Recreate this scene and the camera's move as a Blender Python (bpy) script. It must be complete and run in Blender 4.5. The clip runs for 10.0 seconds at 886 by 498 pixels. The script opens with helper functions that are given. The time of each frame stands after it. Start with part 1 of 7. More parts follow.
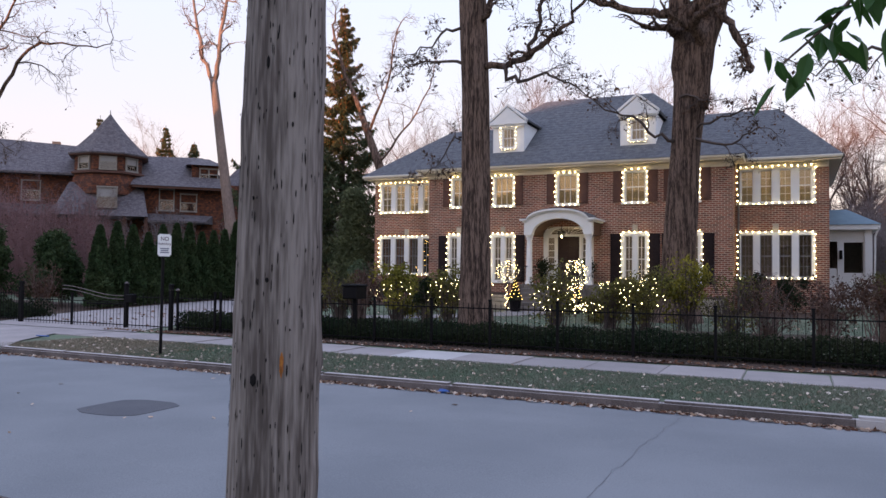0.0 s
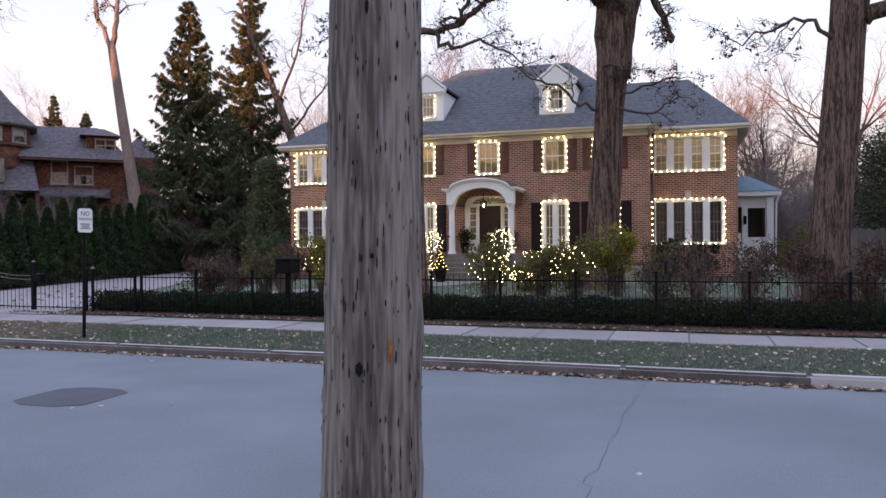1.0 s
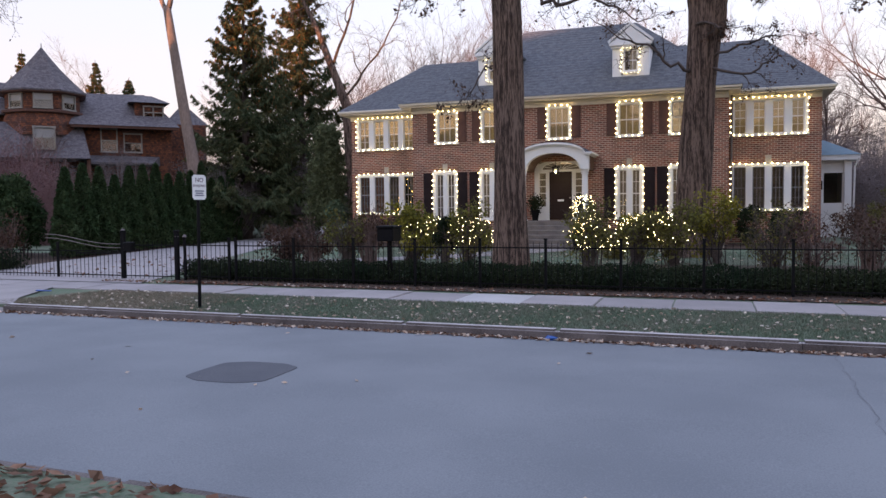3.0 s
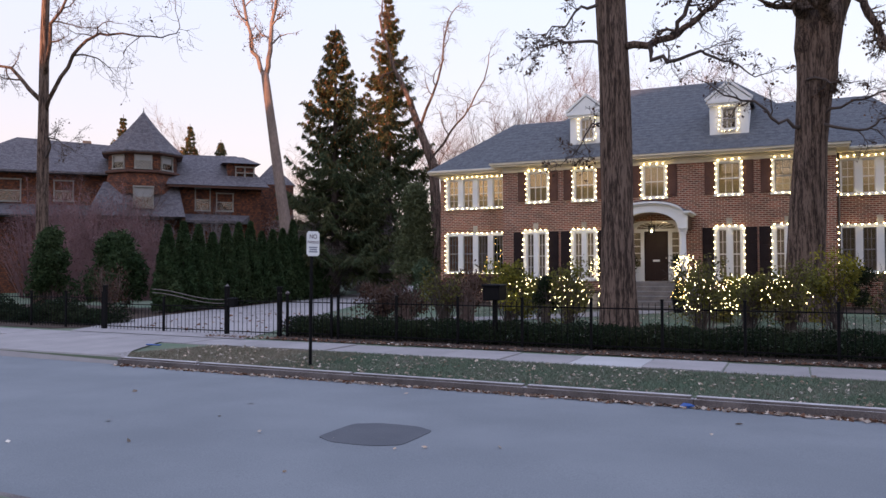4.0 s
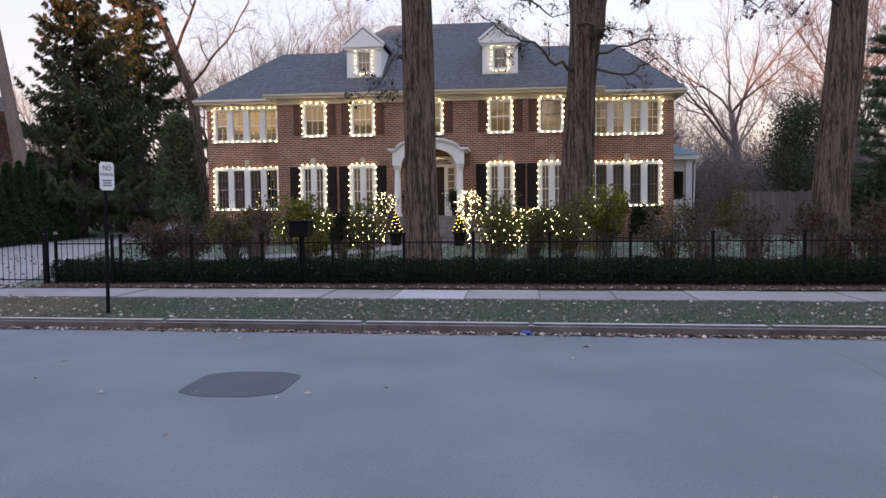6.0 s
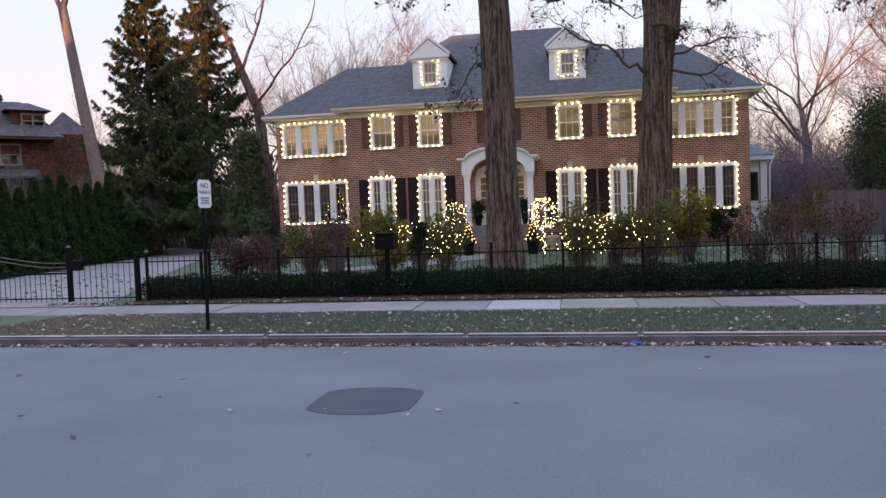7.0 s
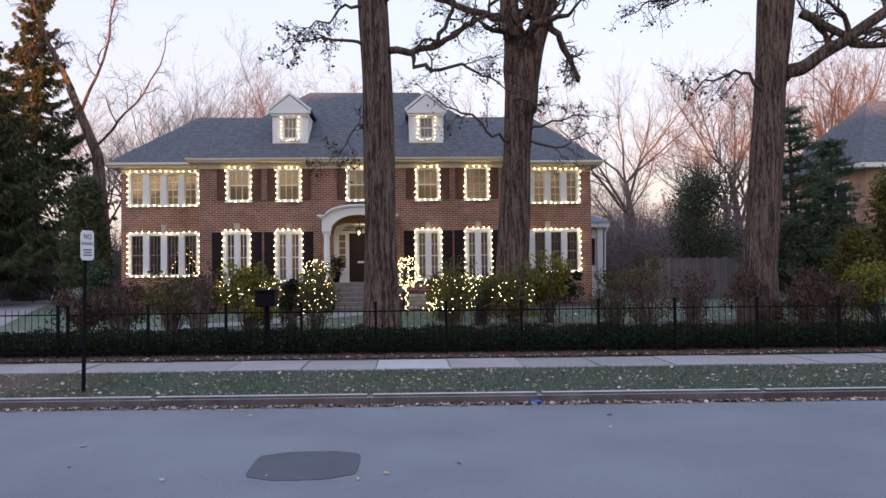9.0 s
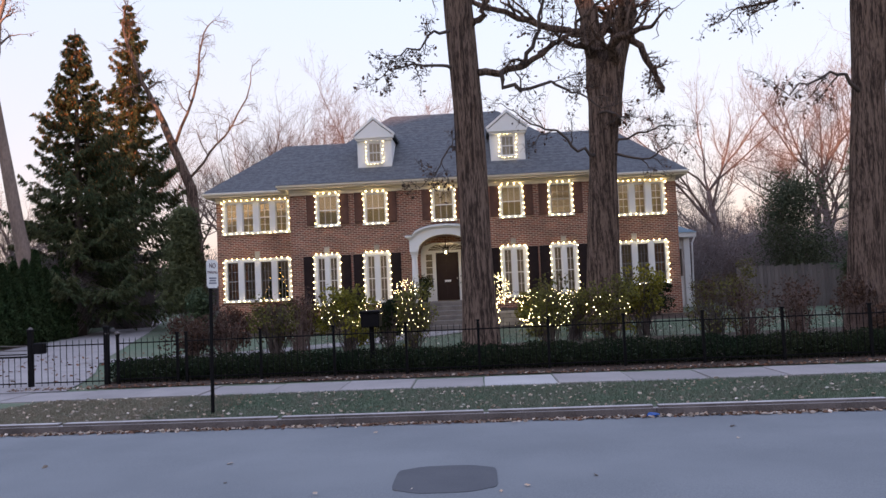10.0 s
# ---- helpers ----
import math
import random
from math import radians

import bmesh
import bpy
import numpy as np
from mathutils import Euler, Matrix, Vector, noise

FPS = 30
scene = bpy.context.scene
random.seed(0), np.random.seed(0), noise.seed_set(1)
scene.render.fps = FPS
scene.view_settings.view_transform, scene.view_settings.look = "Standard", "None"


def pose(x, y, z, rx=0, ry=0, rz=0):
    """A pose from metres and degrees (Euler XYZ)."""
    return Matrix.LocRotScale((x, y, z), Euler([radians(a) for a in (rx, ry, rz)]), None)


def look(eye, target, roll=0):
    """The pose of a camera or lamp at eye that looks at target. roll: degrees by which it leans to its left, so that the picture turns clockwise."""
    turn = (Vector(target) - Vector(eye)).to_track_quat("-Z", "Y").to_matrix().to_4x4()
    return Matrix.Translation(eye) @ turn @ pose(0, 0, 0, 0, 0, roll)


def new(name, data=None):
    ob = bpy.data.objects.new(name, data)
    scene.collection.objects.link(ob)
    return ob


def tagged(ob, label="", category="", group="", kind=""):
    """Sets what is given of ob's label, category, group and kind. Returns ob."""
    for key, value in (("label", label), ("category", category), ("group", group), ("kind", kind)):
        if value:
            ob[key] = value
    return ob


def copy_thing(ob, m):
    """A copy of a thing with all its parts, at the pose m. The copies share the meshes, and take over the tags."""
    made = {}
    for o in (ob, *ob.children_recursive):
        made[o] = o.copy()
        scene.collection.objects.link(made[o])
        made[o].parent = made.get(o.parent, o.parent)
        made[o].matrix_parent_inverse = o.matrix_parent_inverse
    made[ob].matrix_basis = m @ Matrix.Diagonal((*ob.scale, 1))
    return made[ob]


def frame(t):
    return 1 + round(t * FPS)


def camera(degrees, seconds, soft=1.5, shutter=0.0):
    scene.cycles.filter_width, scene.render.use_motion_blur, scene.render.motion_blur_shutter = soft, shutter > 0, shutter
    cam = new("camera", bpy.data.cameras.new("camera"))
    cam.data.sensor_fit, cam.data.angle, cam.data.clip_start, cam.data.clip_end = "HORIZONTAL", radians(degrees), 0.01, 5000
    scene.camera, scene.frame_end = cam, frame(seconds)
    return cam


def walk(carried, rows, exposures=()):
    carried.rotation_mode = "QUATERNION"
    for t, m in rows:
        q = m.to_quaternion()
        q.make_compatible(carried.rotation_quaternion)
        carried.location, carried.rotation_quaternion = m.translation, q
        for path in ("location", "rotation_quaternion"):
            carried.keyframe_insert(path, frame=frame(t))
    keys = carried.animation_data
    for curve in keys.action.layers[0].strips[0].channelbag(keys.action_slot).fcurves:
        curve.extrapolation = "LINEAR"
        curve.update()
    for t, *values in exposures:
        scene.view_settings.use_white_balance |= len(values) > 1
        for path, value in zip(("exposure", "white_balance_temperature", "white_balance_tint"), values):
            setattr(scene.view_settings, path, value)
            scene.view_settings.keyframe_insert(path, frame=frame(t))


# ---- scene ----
cam = camera(59.3, 10.0)

PATH = [
    (0, (6.645, 1.441, 1.905), (5.815, 3.26, 1.967), 0.6),
    (0.5, (6.226, 1.455, 1.897), (5.516, 3.325, 1.909), 0.2),
    (1, (5.768, 1.444, 1.91), (5.171, 3.353, 1.897), -0.5),
    (1.5, (5.29, 1.396, 1.924), (4.791, 3.333, 1.902), -1.0),
    (2, (4.83, 1.411, 1.912), (4.408, 3.366, 1.88), -1.1),
    (2.2, (4.63, 1.413, 1.912), (4.118, 3.346, 1.876), -1.1),
    (3.3, (3.458, 1.44, 1.925), (2.783, 3.322, 1.821), -0.9),
    (3.5, (3.278, 1.445, 1.921), (2.57, 3.315, 1.868), -0.9),
    (4, (2.905, 1.477, 1.898), (2.082, 3.299, 1.956), -0.1),
    (4.2, (2.79, 1.45, 1.89), (1.965, 3.271, 1.962), -0.3),
    (4.5, (2.568, 1.397, 1.876), (1.83, 3.256, 1.883), -0.6),
    (5, (2.205, 1.444, 1.856), (1.662, 3.369, 1.809), -0.5),
    (5.5, (1.839, 1.484, 1.842), (1.557, 3.462, 1.749), -0.1),
    (5.7, (1.693, 1.51, 1.847), (1.527, 3.501, 1.739), -0.3),
    (6.8, (0.88, 1.66, 1.876), (0.519, 3.625, 1.782), -2.2),
    (7, (0.744, 1.674, 1.883), (0.407, 3.643, 1.802), -2.2),
    (7.5, (0.469, 1.699, 1.921), (0.397, 3.697, 1.966), -1.1),
    (8, (0.345, 1.559, 1.904), (0.359, 3.557, 1.993), -1.2),
    (8.5, (0.034, 1.497, 1.94), (0.147, 3.494, 1.925), -1.0),
    (9, (-0.372, 1.411, 1.985), (-0.272, 3.408, 2.037), -0.7),
    (9.5, (-0.626, 1.276, 1.99), (-0.671, 3.274, 2.074), -2.6),
    (10, (-0.939, 1.139, 2.014), (-1.023, 3.134, 2.115), -2.6),
]
walk(cam, [(t, look(eye, target, roll)) for t, eye, target, roll in PATH], [(0.0, 0.36), (1.0, 0.42), (2.2, 0.43), (3.5, 0.34), (6.0, 0.31), (10.0, 0.29)])

# ---------------------------------------------------------------- light
SUN_AZ, SUN_EL = radians(200), radians(2.6)      # where the sun stands: behind the camera, a little to its left
world = bpy.data.worlds.new("world")
scene.world = world
world.use_nodes = True
wn, wl = world.node_tree.nodes, world.node_tree.links
wn.clear()
w_out, w_bg = wn.new("ShaderNodeOutputWorld"), wn.new("ShaderNodeBackground")
w_sky = wn.new("ShaderNodeTexSky")
w_sky.sky_type, w_sky.sun_disc = "NISHITA", False
w_sky.sun_elevation, w_sky.sun_rotation = SUN_EL, SUN_AZ
w_sky.dust_density, w_sky.ozone_density, w_sky.air_density = 1.5, 2.0, 1.0
w_geo, w_sep, w_ramp = wn.new("ShaderNodeTexCoord"), wn.new("ShaderNodeSeparateXYZ"), wn.new("ShaderNodeValToRGB")
w_mul, w_add = wn.new("ShaderNodeMixRGB"), wn.new("ShaderNodeMixRGB")
w_mul.blend_type, w_add.blend_type = "MULTIPLY", "ADD"
w_mul.inputs[0].default_value = w_add.inputs[0].default_value = 1.0
w_mul.inputs[2].default_value = (0.12, 0.12, 0.12, 1)
# clear dusk: pink low down, pale blue above
stops = w_ramp.color_ramp.elements
stops[0].position, stops[0].color = 0.0, (0.78, 0.56, 0.52, 1)
stops[1].position, stops[1].color = 1.0, (0.68, 0.81, 1.26, 1)
for at_, col_ in ((0.09, (0.76, 0.60, 0.60, 1)), (0.2, (0.68, 0.62, 0.70, 1)), (0.36, (0.63, 0.65, 0.81, 1)), (0.6, (0.80, 0.89, 1.28, 1))):
    stops.new(at_).color = col_
wl.new(w_geo.outputs["Generated"], w_sep.inputs[0])
wl.new(w_sep.outputs[2], w_ramp.inputs[0])
wl.new(w_sky.outputs[0], w_mul.inputs[1])
wl.new(w_mul.outputs[0], w_add.inputs[1])
wl.new(w_ramp.outputs[0], w_add.inputs[2])
wl.new(w_add.outputs[0], w_bg.inputs[0])
w_bg.inputs[1].default_value = 1.0
wl.new(w_bg.outputs[0], w_out.inputs[0])

sun_data = bpy.data.lights.new("sun", "SUN")
sun_data.energy, sun_data.angle, sun_data.color = 7.5, radians(0.6), (1.0, 0.46, 0.26)
sun = new("sun", sun_data)
sun_from = Vector((math.sin(SUN_AZ) * math.cos(SUN_EL), math.cos(SUN_AZ) * math.cos(SUN_EL), math.sin(SUN_EL)))
sun.matrix_basis = look(sun_from * 100, (0, 0, 0))

# ---------------------------------------------------------------- materials


def mat(name, color, rough=0.8, other=None, scale=6.0, amount=0.5, fine=60.0, bump=0.2, depth=0.01, metal=0.0, stretch=(1, 1, 1), vary=0.0, island=False, gloss=0.2):
    """A surface with two scales of variation between two colours, and fine relief."""
    m = bpy.data.materials.new(name)
    m.use_nodes = True
    n, l = m.node_tree.nodes, m.node_tree.links
    b = n["Principled BSDF"]
    other = other or tuple(c * 0.6 for c in color)
    co, mp = n.new("ShaderNodeTexCoord"), n.new("ShaderNodeMapping")
    mp.inputs["Scale"].default_value = stretch
    l.new(co.outputs["Object"], mp.inputs[0])
    n1, n2, mx = n.new("ShaderNodeTexNoise"), n.new("ShaderNodeTexNoise"), n.new("ShaderNodeMixRGB")
    n1.inputs["Scale"].default_value, n1.inputs["Detail"].default_value = scale, 5
    n2.inputs["Scale"].default_value, n2.inputs["Detail"].default_value = fine, 4
    for t_ in (n1, n2):
        l.new(mp.outputs[0], t_.inputs["Vector"])
    f1 = n.new("ShaderNodeMath")
    f1.operation = "ADD"
    l.new(n1.outputs[0], f1.inputs[0])
    l.new(n2.outputs[0], f1.inputs[1])
    f2 = n.new("ShaderNodeMapRange")
    f2.inputs[1].default_value, f2.inputs[2].default_value = 1.0 - 0.35 / max(amount, 0.05) * 0.5, 1.0 + 0.35 / max(amount, 0.05) * 0.5
    l.new(f1.outputs[0], f2.inputs[0])
    mx.inputs[1].default_value, mx.inputs[2].default_value = (*color, 1), (*other, 1)
    l.new(f2.outputs[0], mx.inputs[0])
    last = mx.outputs[0]
    if vary:
        inf, hv, mr = n.new("ShaderNodeNewGeometry" if island else "ShaderNodeObjectInfo"), n.new("ShaderNodeHueSaturation"), n.new("ShaderNodeMapRange")
        l.new(inf.outputs["Random Per Island" if island else "Random"], mr.inputs[0])
        mr.inputs[3].default_value, mr.inputs[4].default_value = 1 - vary, 1 + vary
        l.new(mr.outputs[0], hv.inputs["Value"])
        l.new(last, hv.inputs["Color"])
        last = hv.outputs[0]
    l.new(last, b.inputs["Base Color"])
    b.inputs["Roughness"].default_value, b.inputs["Metallic"].default_value, b.inputs["Specular IOR Level"].default_value = rough, metal, gloss
    if bump:
        bp = n.new("ShaderNodeBump")
        bp.inputs["Strength"].default_value, bp.inputs["Distance"].default_value = bump, depth
        l.new(f1.outputs[0], bp.inputs["Height"])
        l.new(bp.outputs[0], b.inputs["Normal"])
    return m


def brick_mat(name, c1, c2, mortar, w=0.215, h=0.072, joint=0.011):
    m = bpy.data.materials.new(name)
    m.use_nodes = True
    n, l = m.node_tree.nodes, m.node_tree.links
    b = n["Principled BSDF"]
    co, sp, ad, cb = n.new("ShaderNodeTexCoord"), n.new("ShaderNodeSeparateXYZ"), n.new("ShaderNodeMath"), n.new("ShaderNodeCombineXYZ")
    l.new(co.outputs["Object"], sp.inputs[0])
    l.new(sp.outputs[0], ad.inputs[0])
    l.new(sp.outputs[1], ad.inputs[1])
    l.new(ad.outputs[0], cb.inputs[0])
    l.new(sp.outputs[2], cb.inputs[1])
    br = n.new("ShaderNodeTexBrick")
    br.inputs["Scale"].default_value = 1.0
    br.inputs["Brick Width"].default_value, br.inputs["Row Height"].default_value = w, h
    br.inputs["Mortar Size"].default_value, br.inputs["Mortar Smooth"].default_value = joint, 0.2
    br.inputs["Color1"].default_value, br.inputs["Color2"].default_value, br.inputs["Mortar"].default_value = (*c1, 1), (*c2, 1), (*mortar, 1)
    l.new(cb.outputs[0], br.inputs["Vector"])
    ns, mx = n.new("ShaderNodeTexNoise"), n.new("ShaderNodeMixRGB")
    ns.inputs["Scale"].default_value, ns.inputs["Detail"].default_value = 1.3, 6
    l.new(co.outputs["Object"], ns.inputs["Vector"])
    mx.blend_type, mx.inputs[0].default_value = "OVERLAY", 0.55
    l.new(br.outputs[0], mx.inputs[1])
    l.new(ns.outputs[0], mx.inputs[2])
    l.new(mx.outputs[0], b.inputs["Base Color"])
    b.inputs["Roughness"].default_value = 0.9
    bp = n.new("ShaderNodeBump")
    bp.inputs["Strength"].default_value, bp.inputs["Distance"].default_value, bp.invert = 0.6, 0.01, True
    l.new(br.outputs["Fac"], bp.inputs["Height"])
    l.new(bp.outputs[0], b.inputs["Normal"])
    return m


def glow_mat(name, color, strength):
    m = bpy.data.materials.new(name)
    m.use_nodes = True
    b = m.node_tree.nodes["Principled BSDF"]
    b.inputs["Base Color"].default_value = (*color, 1)
    b.inputs["Emission Color"].default_value, b.inputs["Emission Strength"].default_value = (*color, 1), strength
    return m


def glass_mat(name, tint=(1, 1, 1)):
    m = bpy.data.materials.new(name)
    m.use_nodes = True
    n, l = m.node_tree.nodes, m.node_tree.links
    n.clear()
    o, tr, gl, mx, fr = n.new("ShaderNodeOutputMaterial"), n.new("ShaderNodeBsdfTransparent"), n.new("ShaderNodeBsdfGlossy"), n.new("ShaderNodeMixShader"), n.new("ShaderNodeFresnel")
    tr.inputs[0].default_value = (*[c * 0.9 for c in tint], 1)
    gl.inputs["Roughness"].default_value = 0.03
    fr.inputs[0].default_value = 1.6
    l.new(fr.outputs[0], mx.inputs[0])
    l.new(tr.outputs[0], mx.inputs[1])
    l.new(gl.outputs[0], mx.inputs[2])
    l.new(mx.outputs[0], o.inputs[0])
    return m


def cloth_mat(name, color):
    m = mat(name, color, 0.9, tuple(c * 0.8 for c in color), 3, 0.4, 90, 0.1)
    n, l = m.node_tree.nodes, m.node_tree.links
    b, o = n["Principled BSDF"], n["Material Output"]
    tl, mx = n.new("ShaderNodeBsdfTranslucent"), n.new("ShaderNodeMixShader")
    tl.inputs[0].default_value = (*color, 1)
    mx.inputs[0].default_value = 0.45
    l.new(b.outputs[0], mx.inputs[1])
    l.new(tl.outputs[0], mx.inputs[2])
    l.new(mx.outputs[0], o.inputs[0])
    return m


def leaf_mat(name, color, other, vary=0.35, rough=0.8, gloss=0.12):
    """Leaves: each one its own shade, some light let through."""
    m = mat(name, color, rough, other, 0.9, 0.9, 9, 0.0, vary=vary, island=True, gloss=gloss)
    n, l = m.node_tree.nodes, m.node_tree.links
    b, o = n["Principled BSDF"], n["Material Output"]
    tl, mx = n.new("ShaderNodeBsdfTranslucent"), n.new("ShaderNodeMixShader")
    l.new(b.inputs["Base Color"].links[0].from_socket, tl.inputs[0])
    mx.inputs[0].default_value = 0.25
    l.new(b.outputs[0], mx.inputs[1])
    l.new(tl.outputs[0], mx.inputs[2])
    l.new(mx.outputs[0], o.inputs[0])
    return m


M_ASPHALT = mat("asphalt", (0.198, 0.205, 0.210), 0.85, (0.146, 0.154, 0.161), 0.45, 0.9, 70, 0.25, 0.004)
M_PATCH = mat("patch asphalt", (0.105, 0.105, 0.112), 0.9, (0.080, 0.082, 0.090), 2.0, 0.6, 120, 0.4, 0.006)
M_CONC = mat("concrete", (0.32, 0.285, 0.27), 0.85, (0.235, 0.21, 0.20), 1.5, 0.6, 70, 0.2, 0.003, vary=0.10)
M_NEWCONC = mat("new pale concrete", (0.46, 0.43, 0.41), 0.85, (0.38, 0.355, 0.34), 1.5, 0.6, 70, 0.2, 0.003)
# kerb tops paler and faces darker: light and shade put into the colours
M_KERBTOP = mat("worn kerb top, lit tone", (0.46, 0.42, 0.40), 0.9, (0.30, 0.265, 0.25), 2.5, 0.8, 60, 0.3, 0.004, vary=0.10)
M_CURB = mat("stained kerb concrete, shaded tone", (0.165, 0.138, 0.128), 0.9, (0.080, 0.066, 0.060), 2.0, 0.9, 60, 0.4, 0.006, vary=0.10)
M_GRASS = mat("grass", (0.100, 0.142, 0.086), 0.95, (0.150, 0.155, 0.108), 0.35, 0.8, 25, 0.6, 0.03)
M_SOIL = mat("soil and mulch", (0.045, 0.030, 0.022), 0.95, (0.09, 0.06, 0.045), 3, 0.8, 60, 0.7, 0.03)
M_BRICK = brick_mat("dark red brick", (0.275, 0.080, 0.046), (0.115, 0.037, 0.025), (0.47, 0.35, 0.25), 0.225, 0.077, 0.013)
M_WHITE = mat("white paint", (0.80, 0.79, 0.76), 0.5, (0.74, 0.73, 0.70), 3, 0.4, 50, 0.05)
M_CREAM = mat("cream painted wood", (0.72, 0.64, 0.50), 0.55, (0.62, 0.55, 0.43), 3, 0.4, 40, 0.05)
M_SLATE = mat("grey shingles", (0.140, 0.142, 0.149), 0.9, (0.088, 0.091, 0.098), 5.0, 1.2, 24, 0.6, 0.02, stretch=(1, 1, 1.6), gloss=0.1)
M_SHUT = mat("brown shutter paint", (0.135, 0.070, 0.052), 0.55, (0.088, 0.047, 0.037), 4, 0.5, 30, 0.1, gloss=0.1)
M_BLACKW = mat("near black shutter paint", (0.018, 0.013, 0.014), 0.5, (0.028, 0.02, 0.02), 4, 0.5, 30, 0.1, gloss=0.06)
M_IRON = mat("black painted iron", (0.007, 0.007, 0.008), 0.5, (0.012, 0.011, 0.011), 8, 0.5, 60, 0.1, 0.002, gloss=0.05)
M_STONE = mat("limestone", (0.46, 0.40, 0.31), 0.85, (0.33, 0.28, 0.22), 3, 0.7, 40, 0.4, 0.01, vary=0.2)
M_STEP = mat("grey step stone", (0.20, 0.175, 0.155), 0.8, (0.125, 0.11, 0.10), 3, 0.7, 40, 0.3, 0.006)
M_BARK = mat("furrowed bark", (0.240, 0.168, 0.130), 0.95, (0.056, 0.039, 0.032), 7.0, 1.5, 34, 1.0, 0.07, stretch=(2.0, 2.0, 0.16), gloss=0.05)
M_TWIG = mat("grey twigs", (0.105, 0.080, 0.068), 0.9, (0.070, 0.055, 0.050), 2, 0.6, 20, 0.2)
M_FARTWIG = mat("far reddish twigs", (0.19, 0.125, 0.105), 0.9, (0.12, 0.085, 0.075), 0.6, 0.6, 8, 0.0)
M_PALEBARK = mat("pale bark", (0.26, 0.19, 0.155), 0.9, (0.16, 0.12, 0.10), 2, 0.8, 18, 0.6, 0.03, stretch=(1, 1, 0.3))
M_POLE = mat("weathered pole wood", (0.260, 0.222, 0.202), 0.85, (0.088, 0.070, 0.063), 3.0, 1.0, 36, 0.8, 0.012, stretch=(1.6, 1.6, 0.12))
M_GLASS = glass_mat("window glass")
M_BLIND = cloth_mat("tan blind cloth", (0.58, 0.52, 0.36))
M_DARKROOM = mat("dim room", (0.30, 0.27, 0.23), 0.9)
M_GREYSASH = mat("grey painted sash", (0.30, 0.30, 0.31), 0.5)
M_VAULT = mat("brown boarded vault", (0.13, 0.075, 0.045), 0.6, (0.09, 0.05, 0.032), 3, 0.6, 30, 0.2)
M_DOOR = mat("dark brown front door", (0.030, 0.018, 0.016), 0.4, (0.04, 0.026, 0.022), 4, 0.5, 40, 0.1, gloss=0.1)
M_BULB = glow_mat("warm bulb glass", (1.0, 0.78, 0.38), 13.0)
M_WIRE = mat("lamp wire", (0.02, 0.03, 0.02), 0.6)
M_SHAKE = brick_mat("brown wood shingles", (0.200, 0.062, 0.024), (0.060, 0.025, 0.016), (0.028, 0.016, 0.014), 0.22, 0.13, 0.010)
M_ROOF2 = mat("weathered wood roof", (0.150, 0.132, 0.135), 0.9, (0.078, 0.068, 0.072), 4.0, 1.3, 16, 0.6, 0.03, stretch=(1, 1, 1.5))
M_TANBRICK = brick_mat("tan brick", (0.42, 0.215, 0.125), (0.33, 0.165, 0.10), (0.40, 0.30, 0.22))
M_WOODFENCE = mat("grey fence boards", (0.185, 0.160, 0.150), 0.9, (0.120, 0.102, 0.096), 3, 0.7, 30, 0.3, stretch=(1, 1, 0.1), vary=0.18)
M_SPRUCE = leaf_mat("spruce needles", (0.070, 0.095, 0.050), (0.105, 0.100, 0.046), 0.5, gloss=0.05)
# more orange than bare cones: carries the low sun on the spruce tops
M_SUNCONE = leaf_mat("spruce cones tinted as sunlit", (0.430, 0.185, 0.065), (0.260, 0.115, 0.045), 0.4)
M_THUJA = leaf_mat("arborvitae leaves", (0.034, 0.060, 0.024), (0.052, 0.072, 0.030), 0.5)
M_BOX = leaf_mat("box hedge leaves", (0.018, 0.030, 0.016), (0.034, 0.040, 0.020), gloss=0.04)
M_LIME = leaf_mat("yellow green leaves", (0.250, 0.215, 0.030), (0.125, 0.125, 0.028), 0.5)
M_OLIVE = leaf_mat("olive green leaves", (0.150, 0.148, 0.034), (0.095, 0.080, 0.032), 0.5)
M_BROWNLEAF = leaf_mat("brown dry leaves", (0.112, 0.062, 0.040), (0.064, 0.040, 0.031))
M_PINE = leaf_mat("blue green pine needles", (0.120, 0.165, 0.095), (0.070, 0.100, 0.062))
M_CYPRESS = leaf_mat("olive cypress leaves", (0.135, 0.148, 0.072), (0.095, 0.110, 0.058))
M_FALLEN = leaf_mat("fallen leaves", (0.38, 0.26, 0.18), (0.58, 0.50, 0.42), 0.55)
M_BRUSH = mat("dusky grey brush twigs", (0.235, 0.190, 0.178), 0.9, (0.150, 0.120, 0.116), 0.8, 0.8, 9, 0.0)
M_REDTWIG = mat("reddish purple twigs", (0.270, 0.155, 0.150), 0.9, (0.16, 0.095, 0.095), 1, 0.6, 10, 0.0)
M_REDLEAF = leaf_mat("last red leaves", (0.170, 0.075, 0.070), (0.110, 0.060, 0.060))
M_FALLENRED = leaf_mat("rusty fallen leaves", (0.130, 0.060, 0.038), (0.22, 0.13, 0.085), 0.5)
M_BRIGHTLEAF = leaf_mat("glossy green leaves", (0.035, 0.085, 0.022), (0.050, 0.105, 0.026), 0.3, 0.35)

# ---------------------------------------------------------------- building helpers


def thing(name, at, label="", category="", group="", kind=""):
    e = new(name)
    e.empty_display_size = 0.2
    e.location = at
    return tagged(e, label, category, group, kind)


def hang(ob, parent):
    """Makes ob, whose mesh is in the world's metres, a part of parent."""
    ob.parent = parent
    ob.matrix_parent_inverse = Matrix.Identity(4) if parent.parent else Matrix.Translation(parent.location).inverted()
    return ob


